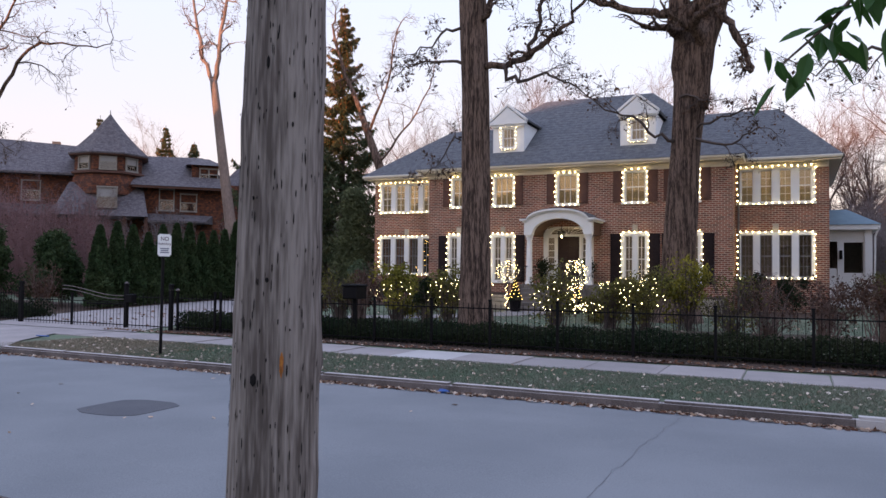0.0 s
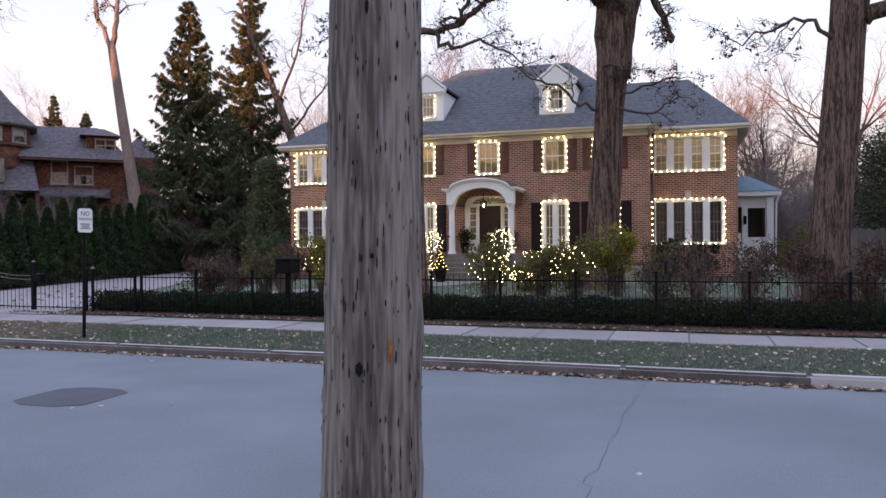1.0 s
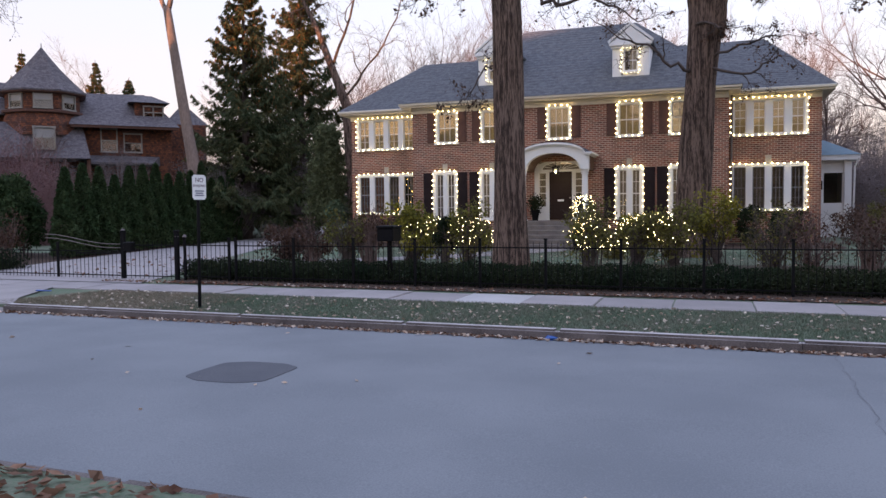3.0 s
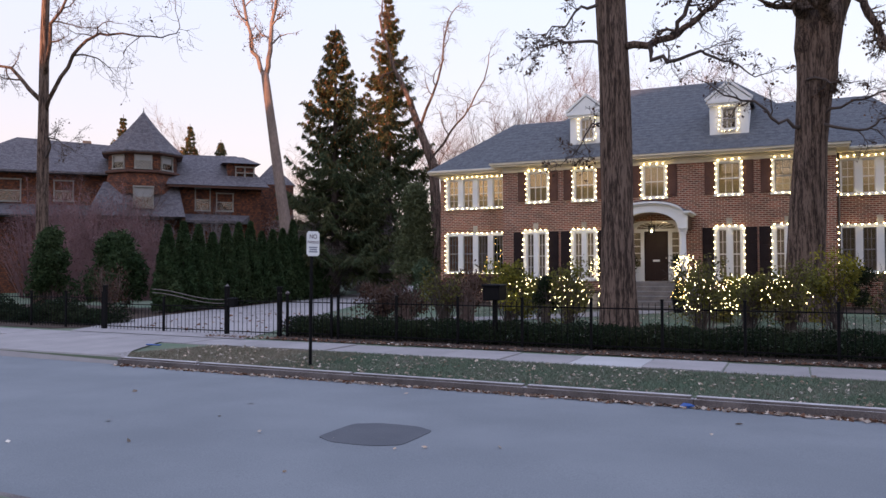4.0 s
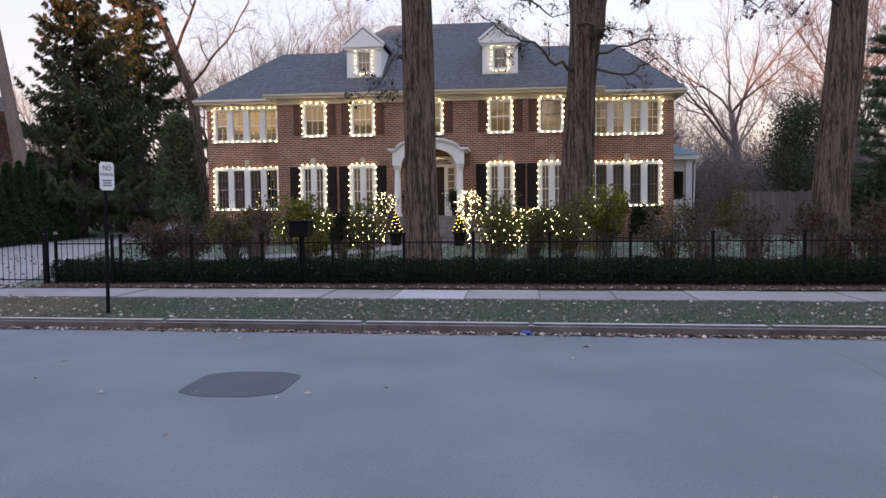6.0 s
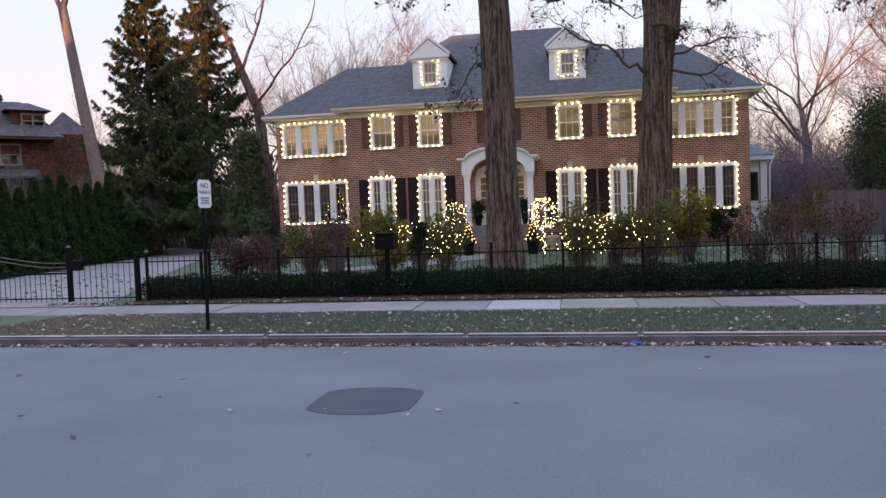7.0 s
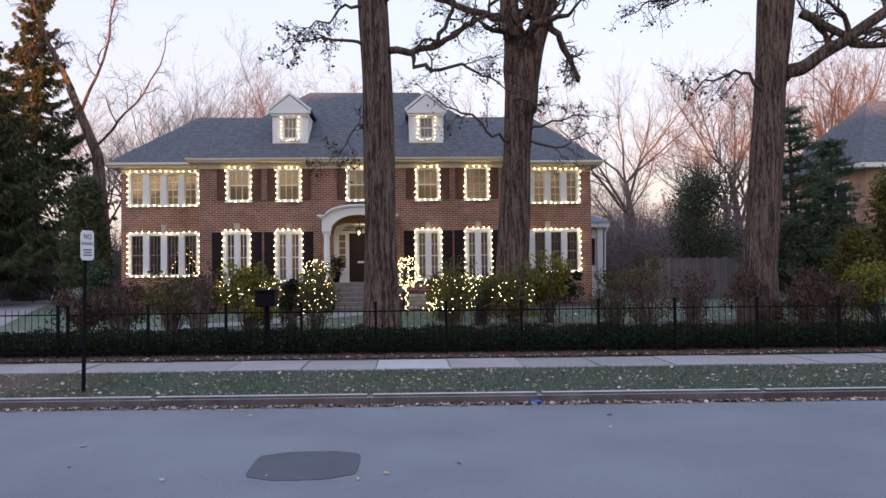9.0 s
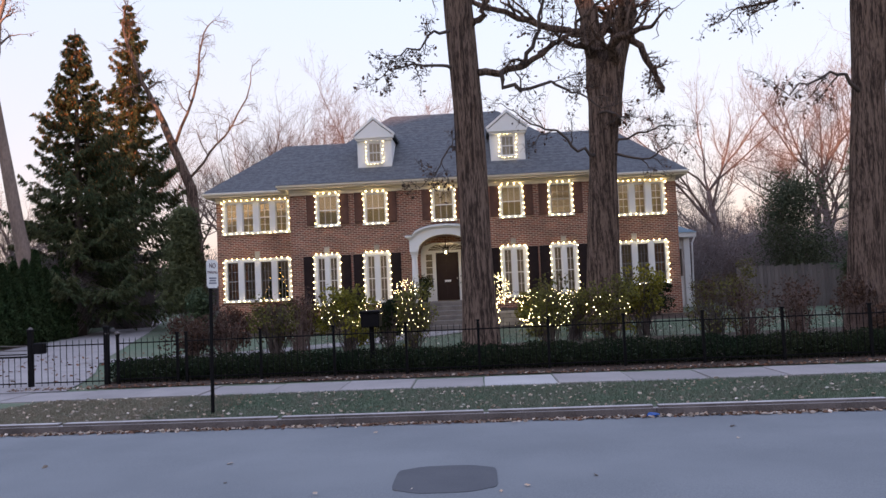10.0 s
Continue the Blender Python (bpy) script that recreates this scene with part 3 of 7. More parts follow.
def window_unit(x0, x1, z0, z1, y, sashes, cover, grid=(2, 3), frame=0.10, mull=0.26, name="window"):
    """A white window set back in its opening: frame with mullions, sill, and for each light a sash with bars, a pane and perhaps a blind."""
    inner = x1 - x0 - 2 * frame
    w = (inner - mull * (sashes - 1)) / sashes
    lights = [(x0 + frame + k * (w + mull), x0 + frame + k * (w + mull) + w, z0 + 0.05, z1 - frame) for k in range(sashes)]
    win = part(name, wall_panel(bmesh.new(), x0 - 0.015, x1 + 0.015, z0 - 0.0, z1 + 0.02, y - 0.03, y + 0.16, lights), M_WHITE, house, "white painted window frame")
    part("sill", one_box(x0 - 0.06, x1 + 0.06, y - 0.09, y - 0.031, z0 - 0.05, z0 + 0.03, bevel=0.008), M_WHITE, win)
    for a, b, c, d in lights:
        t, g = 0.035, 0.009
        mid = (c + d) / 2
        holes = []
        for lo, hi in ((c + t, mid - 0.02), (mid + 0.02, d - t)):
            for i in range(grid[0]):
                for j in range(grid[1]):
                    ww, hh = (b - a - 2 * t) / grid[0], (hi - lo) / grid[1]
                    holes.append((a + t + i * ww + (g if i else 0), a + t + (i + 1) * ww - (g if i < grid[0] - 1 else 0), lo + j * hh + (g if j else 0), lo + (j + 1) * hh - (g if j < grid[1] - 1 else 0)))
        part("sash", wall_panel(bmesh.new(), a, b, c, d, y + 0.04, y + 0.1, holes), M_WHITE if cover != "dark" else M_GREYSASH, win)
        pane = part("pane", one_box(a + 0.02, b - 0.02, y + 0.066, y + 0.072, c + 0.02, d - 0.02), M_GLASS, win, "clear window pane")
        pane.visible_shadow = False
        if cover == "blind":
            part("blind", one_box(a, b, y + 0.17, y + 0.176, c, d), M_BLIND, win, "tan roller blind")
    return win


def shutter(x0, x1, z0, z1, y, material, panels):
    s = part("shutter", one_box(x0, x1, y - 0.045, y - 0.003, z0, z1, bevel=0.006), material, house, "dark wooden shutter")
    for a, b in panels:
        bm = bmesh.new()
        za, zb = z0 + (z1 - z0) * a, z0 + (z1 - z0) * b
        box(bm, x0 + 0.06, x1 - 0.06, y - 0.06, y - 0.045, za, zb, 0.008)
        part("panel", bm, material, s)


for c in up_x:
    window_unit(c - UPW / 2, c + UPW / 2, *UP, MAIN_Y, 1, "dark" if c == up_x[4] else "blind", grid=(3, 1) if c != up_x[4] else (3, 2), frame=0.09)
    for sx in (-1, 1):
        a = c + sx * (UPW / 2 + 0.03)
        shutter(min(a, a + sx * 0.37), max(a, a + sx * 0.37), UP[0] + 0.04, UP[1] - 0.02, MAIN_Y, M_SHUT, ((0.05, 0.46), (0.54, 0.95)))
for c in fr_x:
    window_unit(c - FRW / 2, c + FRW / 2, *FR, MAIN_Y, 2, "open", grid=(2, 2), frame=0.13, mull=0.19, name="french_window")
    for sx in (-1, 1):
        a = c + sx * (FRW / 2 + 0.035)
        shutter(min(a, a + sx * 0.42), max(a, a + sx * 0.42), FR[0] + 0.02, FR[1] - 0.05, MAIN_Y, M_BLACKW, ((0.04, 0.34), (0.38, 0.66), (0.7, 0.96)))
    part("keystone", one_box(c - 0.11, c + 0.11, MAIN_Y - 0.04, MAIN_Y - 0.003, FR[1] + 0.03, FR[1] + 0.32, bevel=0.01), M_STONE, house, "pale limestone keystone")
    for k in range(18):
        xa = c - 0.68 + k * 0.0765
        if not -0.115 < xa + 0.035 - c < 0.115:
            part("brick", one_box(xa, xa + 0.066, MAIN_Y - 0.014, MAIN_Y - 0.002, FR[1] + 0.04, FR[1] + 0.25), M_BRICK, house)
for pa, pb in (wl_win, wr_win):
    window_unit(pa, pb, *WU, WING_Y, 4, "blind", grid=(2, 2), frame=0.12, mull=0.25)
    window_unit(pa, pb, *WD, WING_Y, 4, "dark", grid=(3, 2), frame=0.12, mull=0.25)
    c = (pa + pb) / 2
    part("keystone", one_box(c - 0.11, c + 0.11, WING_Y - 0.04, WING_Y - 0.003, WD[1] + 0.03, WD[1] + 0.33, bevel=0.01), M_STONE, house, "pale limestone keystone")

# dormers
for c in (-5.06, 0.62):
    y0 = 34.0
    bm = bmesh.new()
    wall_panel(bm, c - 0.73, c + 0.73, 7.2, 8.6, y0, y0 + 0.08, [(c - 0.32, c + 0.32, 7.48, 8.42)])
    dormer = part("dormer", bm, M_WHITE, house, "white painted gabled dormer")
    for sx in (-1, 1):
        part("cheek", one_box(c + sx * 0.70 - 0.03, c + sx * 0.70 + 0.03, y0 + 0.081, y0 + 2.1, 7.2, 8.6), M_WHITE, dormer)
    bm = bmesh.new()
    box(bm, c - 0.84, c + 0.84, y0 - 0.16, y0 + 0.06, 8.54, 8.66)
    box(bm, c - 0.78, c + 0.78, y0 - 0.10, y0 - 0.001, 8.44, 8.538)
    tri = [bm.verts.new((c + dx, yy, zz)) for yy in (y0 - 0.15, y0 + 0.05) for dx, zz in ((-0.78, 8.66), (0.78, 8.66), (0, 9.30))]
    for f in ((0, 1, 2), (3, 4, 5), (0, 1, 4, 3), (1, 2, 5, 4), (2, 0, 3, 5)):
        bm.faces.new([tri[i] for i in f])
    for sx in (-1, 1):
        q = [bm.verts.new((c + sx * dx, yy, zz)) for yy in (y0 - 0.18, y0 + 0.05) for dx, zz in ((0.86, 8.64), (0.0, 9.34), (0.0, 9.46), (0.90, 8.73))]
        for f in ((0, 1, 2, 3), (4, 5, 6, 7), (0, 1, 5, 4), (1, 2, 6, 5), (2, 3, 7, 6), (3, 0, 4, 7)):
            bm.faces.new([q[i] for i in f])
    part("pediment", bm, M_WHITE, dormer)
    bm = bmesh.new()
    for sx in (-1, 1):
        q = [bm.verts.new((c + sx * dx, yy, zz)) for yy in (y0 + 0.05, y0 + 3.6) for dx, zz in ((0.86, 8.64), (0.0, 9.34), (0.0, 9.45), (0.89, 8.72))]
        for f in ((0, 1, 2, 3), (4, 5, 6, 7), (0, 1, 5, 4), (1, 2, 6, 5), (2, 3, 7, 6), (3, 0, 4, 7)):
            bm.faces.new([q[i] for i in f])
    part("dormer_roof", bm, M_SLATE, dormer)
    part("room_back", one_box(c - 0.66, c + 0.66, y0 + 0.7, y0 + 0.72, 7.3, 8.6), M_DARKROOM, dormer)
    window_unit(c - 0.32, c + 0.32, 7.48, 8.42, y0, 1, "blind", grid=(3, 1), frame=0.06)

# rooms: two warm lamps a floor, as behind the lit blinds
for lx, ly, lz, watts in ((-10.4, 36.6, 5.6, 170), (-5.0, 36.4, 5.6, 280), (0.8, 36.4, 5.6, 280), (6.0, 36.6, 5.6, 170), (-10.6, 37.4, 3.4, 3), (6.0, 37.4, 3.4, 2), (-6.0, 36.4, 3.3, 60), (-2.15, 36.0, 3.5, 45), (1.7, 36.4, 3.3, 50), (-2.15, 32.4, 3.2, 9)):
    ld = bpy.data.lights.new("room_lamp", "POINT")
    ld.energy, ld.color, ld.shadow_soft_size = watts, (1.0, 0.78, 0.50), 0.25
    new("room_lamp", ld).location = (lx, ly, lz)

# ---------------------------------------------------------------- entrance
FRONT_Y = 31.75
portico = part("portico", bmesh.new(), M_WHITE, house, "white arched portico on round columns")
N = 44


def arch_outer(x):
    return 4.02 + 0.40 * math.sqrt(max(0.0, 1 - (x / 1.26) ** 2))


def arch_inner(x):
    return 3.50 + (0.66 * math.sqrt(1 - (x / 1.08) ** 2) if abs(x) < 1.08 else 0.0)


def arch_body(name, low, high, y0, y1, half, material, parent):
    xs = sorted({-half + 2 * half * k / N for k in range(N + 1)} | {-1.08, 1.08})
    xs = [x for x in xs if abs(x) <= half]
    vv = [(XC + x, y, f(x)) for y in (y0, y1) for f in (low, high) for x in xs]
    n, ff = len(xs), []
    for i in range(n - 1):
        a, b, c, d = i, n + i, 2 * n + i, 3 * n + i
        ff += [(a, a + 1, b + 1, b), (c, d, d + 1, c + 1), (a, c, c + 1, a + 1), (b, b + 1, d + 1, d)]
    ff += [(0, n, 3 * n, 2 * n), (n - 1, 3 * n - 1, 4 * n - 1, 2 * n - 1)]
    return raw(name, vv, ff, material, parent)


arch_body("arch", arch_inner, arch_outer, FRONT_Y, FRONT_Y + 0.3, 1.40, M_WHITE, portico)
arch_body("vault", arch_inner, arch_outer, FRONT_Y + 0.301, MAIN_Y - 0.003, 1.38, M_VAULT, portico)
arch_body("cornice", arch_outer, lambda x: arch_outer(x) + 0.06, FRONT_Y - 0.06, MAIN_Y - 0.003, 1.47, M_WHITE, portico)
arch_body("cornice", lambda x: arch_outer(x) + 0.06, lambda x: arch_outer(x) + 0.13, FRONT_Y - 0.14, MAIN_Y - 0.003, 1.56, M_WHITE, portico)
arch_body("portico_roof", lambda x: arch_outer(x) + 0.13, lambda x: arch_outer(x) + 0.16, FRONT_Y - 0.1, MAIN_Y - 0.003, 1.5, M_SLATE, portico)
for sx in (-1, 1):
    cx = XC + sx * 1.23
    v, f = [], []
    tube(v, f, [(cx, FRONT_Y + 0.2, z) for z in (1.5, 1.56, 1.565, 1.62, 1.63, 2.4, 3.30, 3.31, 3.35, 3.355, 3.42, 3.50)], [0.17, 0.17, 0.155, 0.155, 0.128, 0.124, 0.108, 0.135, 0.135, 0.12, 0.155, 0.165], 20)
    raw("column", v, f, M_WHITE, portico, "white round column")

# door with sidelights and fanlight, set in the white surround
sy = MAIN_Y + 0.1
surround = part("door_surround", wall_panel(bmesh.new(), -3.24, -1.06, 1.5, 3.92, sy - 0.06, sy + 0.1, [(-3.08, -2.72, 2.05, 3.5), (-2.62, -1.68, 1.5, 3.5), (-1.58, -1.22, 2.05, 3.5), (-3.08, -1.22, 3.6, 3.92)]), M_WHITE, house, "white panelled door surround")
for a, b in ((-3.08, -2.72), (-1.58, -1.22)):
    part("sidelight", wall_panel(bmesh.new(), a, b, 2.05, 3.5, sy - 0.02, sy + 0.02, [(a + 0.05, b - 0.05, 2.08 + k * 0.28, 2.33 + k * 0.28) for k in range(5)]), M_WHITE, surround)
    part("pane", one_box(a + 0.05, b - 0.05, sy - 0.003, sy + 0.003, 2.05, 3.5), M_GLASS, surround).visible_shadow = False
bm = bmesh.new()
for k in range(25):
    w0, w1 = math.pi * k / 25, math.pi * (k + 1) / 25
    q = [bm.verts.new((XC + r * 0.93 / 0.36 * math.cos(w) if r < 0.4 else XC + 1.09 * math.cos(w), y, 3.6 + (r if r < 0.4 else 0.32) * math.sin(w) + (0.0 if r < 0.4 else 0.06 * math.sin(w)))) for y in (sy - 0.07, sy + 0.05) for r, w in ((0.30, w0), (0.30, w1), (0.5, w1), (0.5, w0))]
    for fc in ((0, 1, 2, 3), (4, 5, 6, 7), (0, 1, 5, 4), (2, 3, 7, 6)):
        bm.faces.new([q[i] for i in fc])
part("fanlight_arch", bm, M_WHITE, surround)
for k in range(1, 8):
    w = math.pi * k / 8
    v, f = [], []
    tube(v, f, [(XC + 0.1 * math.cos(w), sy - 0.02, 3.6 + 0.04 * math.sin(w)), (XC + 0.78 * math.cos(w), sy - 0.02, 3.6 + 0.3 * math.sin(w))], [0.014, 0.014], 4)
    raw("fanlight_bar", v, f, M_WHITE, surround)
part("fanlight_pane", one_box(-3.08, -1.22, sy + 0.02, sy + 0.026, 3.6, 3.92), M_GLASS, surround).visible_shadow = False
door = part("front_door", one_box(-2.62, -1.68, sy - 0.01, sy + 0.04, 1.52, 3.5), M_DOOR, house, "dark brown panelled front door")
for xa in (-2.53, -2.1):
    for za, zb in ((1.65, 2.2), (2.45, 3.0), (3.08, 3.4)):
        part("panel", one_box(xa, xa + 0.34, sy - 0.025, sy - 0.01, za, zb, bevel=0.008), M_DOOR, door)
part("letter_plate", one_box(-2.28, -2.02, sy - 0.03, sy - 0.01, 2.28, 2.36), M_WHITE, door, "pale letter plate")
v, f = [], []
tube(v, f, [(-1.76, sy - 0.01, 2.42), (-1.76, sy - 0.07, 2.42)], [0.03, 0.03], 10)
raw("knob", v, f, M_STONE, door, "brass door knob")
lantern = thing("porch_lantern", (XC, 32.4, 3.5), "black iron lantern hanging in the portico, lit", "lantern")
v, f = [], []
tube(v, f, [(XC, 32.4, 3.96), (XC, 32.4, 3.66)], [0.012, 0.012], 6)
raw("chain", v, f, M_IRON, lantern)
for sx, sy2 in ((-1, -1), (1, -1), (1, 1), (-1, 1)):
    part("bar", one_box(XC + sx * 0.1 - 0.012, XC + sx * 0.1 + 0.012, 32.4 + sy2 * 0.1 - 0.012, 32.4 + sy2 * 0.1 + 0.012, 3.38, 3.62), M_IRON, lantern)
part("cap", one_box(XC - 0.13, XC + 0.13, 32.27, 32.53, 3.62, 3.66, bevel=0.01), M_IRON, lantern)
part("base", one_box(XC - 0.12, XC + 0.12, 32.28, 32.52, 3.35, 3.38), M_IRON, lantern)
v, f = [], []
tube(v, f, [(XC, 32.4, 3.40), (XC, 32.4, 3.45), (XC, 32.4, 3.52)], [0.02, 0.03, 0.012], 8)
raw("bulb", v, f, M_BULB, lantern, "glowing bulb")

steps = thing("front_steps", (XC, 30.4, 0.45), "grey stone front steps up to a landing", "steps")
part("landing", one_box(-3.85, -0.45, 31.35, MAIN_Y - 0.01, 0.3, 1.5, bevel=0.015), M_STEP, steps)
for k in range(5):
    part("step", one_box(-3.45, -0.85, 31.35 - 0.34 * (k + 1), 31.35 - 0.34 * k + 0.02, 0.3, 1.5 - 0.17 * (k + 1), bevel=0.015), M_STEP, steps)
for sx in (-1, 1):
    rail = thing("stair_railing", (XC + sx * 1.25, 30.6, 0.6), "thin black iron stair railing", "railing", "stair railings")
    x = XC + sx * 1.25
    v, f = [], []
    tube(v, f, [(x, 29.8, 1.42), (x, 31.3, 2.2), (x, 31.75, 2.22)], [0.02, 0.02, 0.02], 6)
    raw("handrail", v, f, M_IRON, rail)
    for k in range(9):
        y = 29.85 + k * 0.18
        zb = 1.5 - 0.17 * max(1, math.ceil((31.35 - y) / 0.34)) if y < 31.35 else 1.5
        v, f = [], []
        tube(v, f, [(x, y, zb), (x, y, 1.42 + (y - 29.8) * 0.52)], [0.009, 0.009], 5)
        raw("baluster", v, f, M_IRON, rail)

rs = random.Random(5)
for xa, xb in ((-8.3, -3.95), (-0.35, 4.2)):
    wallet = thing("terrace_wall", ((xa + xb) / 2, 31.1, 0.45), "low wall of tan limestone blocks before the house", "stone wall", "terrace walls")
    part("core", one_box(xa + 0.03, xb - 0.03, 31.06, 33.38, 0.3, 1.10), M_SOIL, wallet)
    z = 0.42
    for row, h in enumerate((0.2, 0.17, 0.16, 0.12)):
        x = xa
        while x < xb - 0.05:
            w = min(rs.uniform(0.3, 0.75), xb - x)
            part("stone", one_box(x + 0.006, x + w - 0.006, 30.96 + rs.uniform(-0.015, 0.015), 31.3, z, z + h - 0.012, bevel=0.012), M_STONE, wallet)
            x += w
        z += h

# ---------------------------------------------------------------- strings of bulbs
bulb_rng = random.Random(3)


def bulb(verts, faces, p, r):
    q = len(verts)
    x, y, z = p
    for k in range(6):
        w = math.pi * k / 3
        verts.append((x + r * math.cos(w), y + r * math.sin(w), z))
    verts += [(x, y, z + r), (x, y, z - r)]
    for k in range(6):
        faces += [(q + k, q + (k + 1) % 6, q + 6), (q + (k + 1) % 6, q + k, q + 7)]


def string_lights(points, label, r=0.030, gap=0.24, name="string_lights", group="string lights"):
    """A wire along the points with warm bulbs on it."""
    pts = [Vector(p) for p in points]
    s = thing(name, pts[0], label, "string lights", group)
    v, f = [], []
    tube(v, f, pts, [0.006] * len(pts), 3)
    raw("wire", v, f, M_WIRE, s)
    v, f = [], []
    for a, b in zip(pts, pts[1:]):
        n = max(1, round((b - a).length / gap))
        for k in range(n):
            p = a.lerp(b, (k + 0.5) / n)
            bulb(v, f, p + Vector((bulb_rng.uniform(-0.02, 0.02), -0.03, bulb_rng.uniform(-0.02, 0.02))), r * bulb_rng.uniform(0.85, 1.15))
    tagged(raw("light_chain", v, f, M_BULB, s, "small warm glowing bulbs"), kind="stuff")


def outline(x0, x1, z0, z1, y, closed=True):
    p = [(x0, y, z0), (x0, y, z1), (x1, y, z1), (x1, y, z0)]
    return p + [p[0]] if closed else p


for c in up_x:
    string_lights(outline(c - UPW / 2 - 0.01, c + UPW / 2 + 0.01, UP[0] + 0.0, UP[1] + 0.01, MAIN_Y - 0.07), "warm bulbs strung round an upstairs window frame")
for c in fr_x:
    string_lights(outline(c - FRW / 2 - 0.02, c + FRW / 2 + 0.02, FR[0] + 0.1, FR[1] + 0.02, MAIN_Y - 0.07, False), "warm bulbs strung round a tall french window")
for pa, pb in (wl_win, wr_win):
    for za, zb in (WU, WD):
        string_lights(outline(pa - 0.01, pb + 0.01, za, zb + 0.01, WING_Y - 0.09), "warm bulbs strung round a wide four-part window")
for c in (-5.06, 0.62):
    string_lights(outline(c - 0.36, c + 0.36, 7.44, 8.46, 34.0 - 0.05), "warm bulbs strung round a dormer window", 0.021, 0.16)

# downspouts
for x in (4.32,):
    v, f = [], []
    tube(v, f, [(x + 0.16, WING_Y - 0.12, 6.4), (x + 0.16, WING_Y - 0.08, 6.0), (x + 0.16, WING_Y - 0.08, 0.6)], [0.045] * 3, 8)
    raw("downspout", v, f, M_STEP, house, "grey metal downspout")

# ---------------------------------------------------------------- fence and gate along the pavement
FENCE_V = 17.5
fence = thing("fence", (0, street(0, FENCE_V), 0.2), "black painted iron picket fence above a low hedge", "fence")
post_x = [-8.85, -7.5, -7.3, -5.65, -4.05, -2.5, -0.97, 0.48, 2.03, 3.62, 5.2, 6.9, 8.6, 10.2, 11.8, 13.4, 15.0, 16.6, 18.2]


def make_mesh(bm, name, material):
    me = bpy.data.meshes.new(name)
    bm.to_mesh(me)
    bm.free()
    me.materials.append(material)
    return me


post_me = make_mesh(box(box(bmesh.new(), -0.027, 0.027, -0.027, 0.027, 0, 1.08), -0.036, 0.036, -0.036, 0.036, 1.08, 1.11), "post", M_IRON)
bm = box(bmesh.new(), -0.0055, 0.0055, -0.0055, 0.0055, 0.04, 0.98)
top = [bm.verts.new(p) for p in ((-0.007, -0.007, 0.98), (0.007, -0.007, 0.98), (0.007, 0.007, 0.98), (-0.007, 0.007, 0.98), (0, 0, 1.05))]
for k in range(4):
    bm.faces.new((top[k], top[(k + 1) % 4], top[4]))
picket_me = make_mesh(bm, "picket", M_IRON)
big_post_me = make_mesh(box(box(bmesh.new(), -0.048, 0.048, -0.048, 0.048, 0, 1.26), -0.06, 0.06, -0.06, 0.06, 1.26, 1.32, 0.01), "gate post", M_IRON)


def stand(name, me, x, v, parent, z=None):
    ob = new(name, me)
    hang(ob, parent)
    y = street(x, v)
    ob.location = (x, y, ground_z(x, y) - 0.01 if z is None else z)
    return ob


def rails(xa, xb, parent, zs=(0.12, 0.90)):
    for dz in zs:
        ya, yb = street(xa, FENCE_V), street(xb, FENCE_V)
        v, f = [], []
        tube(v, f, [(xa, ya, ground_z(xa, ya) + dz), (xb, yb, ground_z(xb, yb) + dz)], [0.018, 0.018], 4)
        raw("rail", v, f, M_IRON, parent)


for x in post_x:
    stand("post", post_me, x, FENCE_V, fence)
for a, b in zip(post_x, post_x[1:]):
    if b - a > 0.5:
        rails(a, b, fence)
        n = round((b - a) / 0.13)
        for k in range(1, n):
            stand("picket", picket_me, a + (b - a) * k / n, FENCE_V, fence)
far_fence = thing("fence", (-20, street(-20, FENCE_V), 0.2), "black painted iron picket fence beyond the driveway gate", "fence")
far_x = [-15.6, -17.2, -18.8, -20.4, -22.0, -23.6, -25.2, -26.8, -28.4]
for x in far_x:
    stand("post", post_me, x, FENCE_V, far_fence)
for b, a in zip(far_x, far_x[1:]):
    rails(a, b, far_fence)
    for k in range(1, 12):
        stand("picket", picket_me, a + (b - a) * k / 12, FENCE_V, far_fence)

gate = thing("driveway_gate", (-13.0, street(-13.0, FENCE_V), 0.2), "closed black iron driveway gate with curved top rails", "gate")
for x in (-15.5, -10.85, -9.1):
    stand("gate_post", big_post_me, x, FENCE_V, gate, 0.2)
stand("gate_stile", post_me, -13.15, FENCE_V, gate, 0.1)
for xa, xb in ((-15.4, -10.95), (-10.75, -9.15)):
    rails(xa, xb, gate, (0.10, 0.74) if xa < -12 else (0.10, 0.90))
    n = round((xb - xa) / 0.14)
    for k in range(1, n):
        o = stand("picket", picket_me, xa + (xb - xa) * k / n, FENCE_V, gate)
        if xa < -12:
            o.scale = (1, 1, 0.70)
for dz in (0.0, 0.1):
    v, f = [], []
    tube(v, f, [(x, street(x, FENCE_V), 0.2 + 0.86 + dz + 0.26 * (1 + math.cos(math.pi * min(1, (x + 13.6) / 2.4))) / 2) for x in np.linspace(-13.6, -10.95, 14)], [0.012] * 14, 5)
    raw("curved_rail", v, f, M_STEP, gate, "thin grey curved rail")
part("gate_motor", one_box(-10.72, -10.48, 17.82, 18.0, 0.98, 1.22, bevel=0.02), M_IRON, gate, "black gate motor box")
part("motor_arm", one_box(-12.4, -10.8, 17.96, 18.0, 0.9, 0.94), M_IRON, gate)
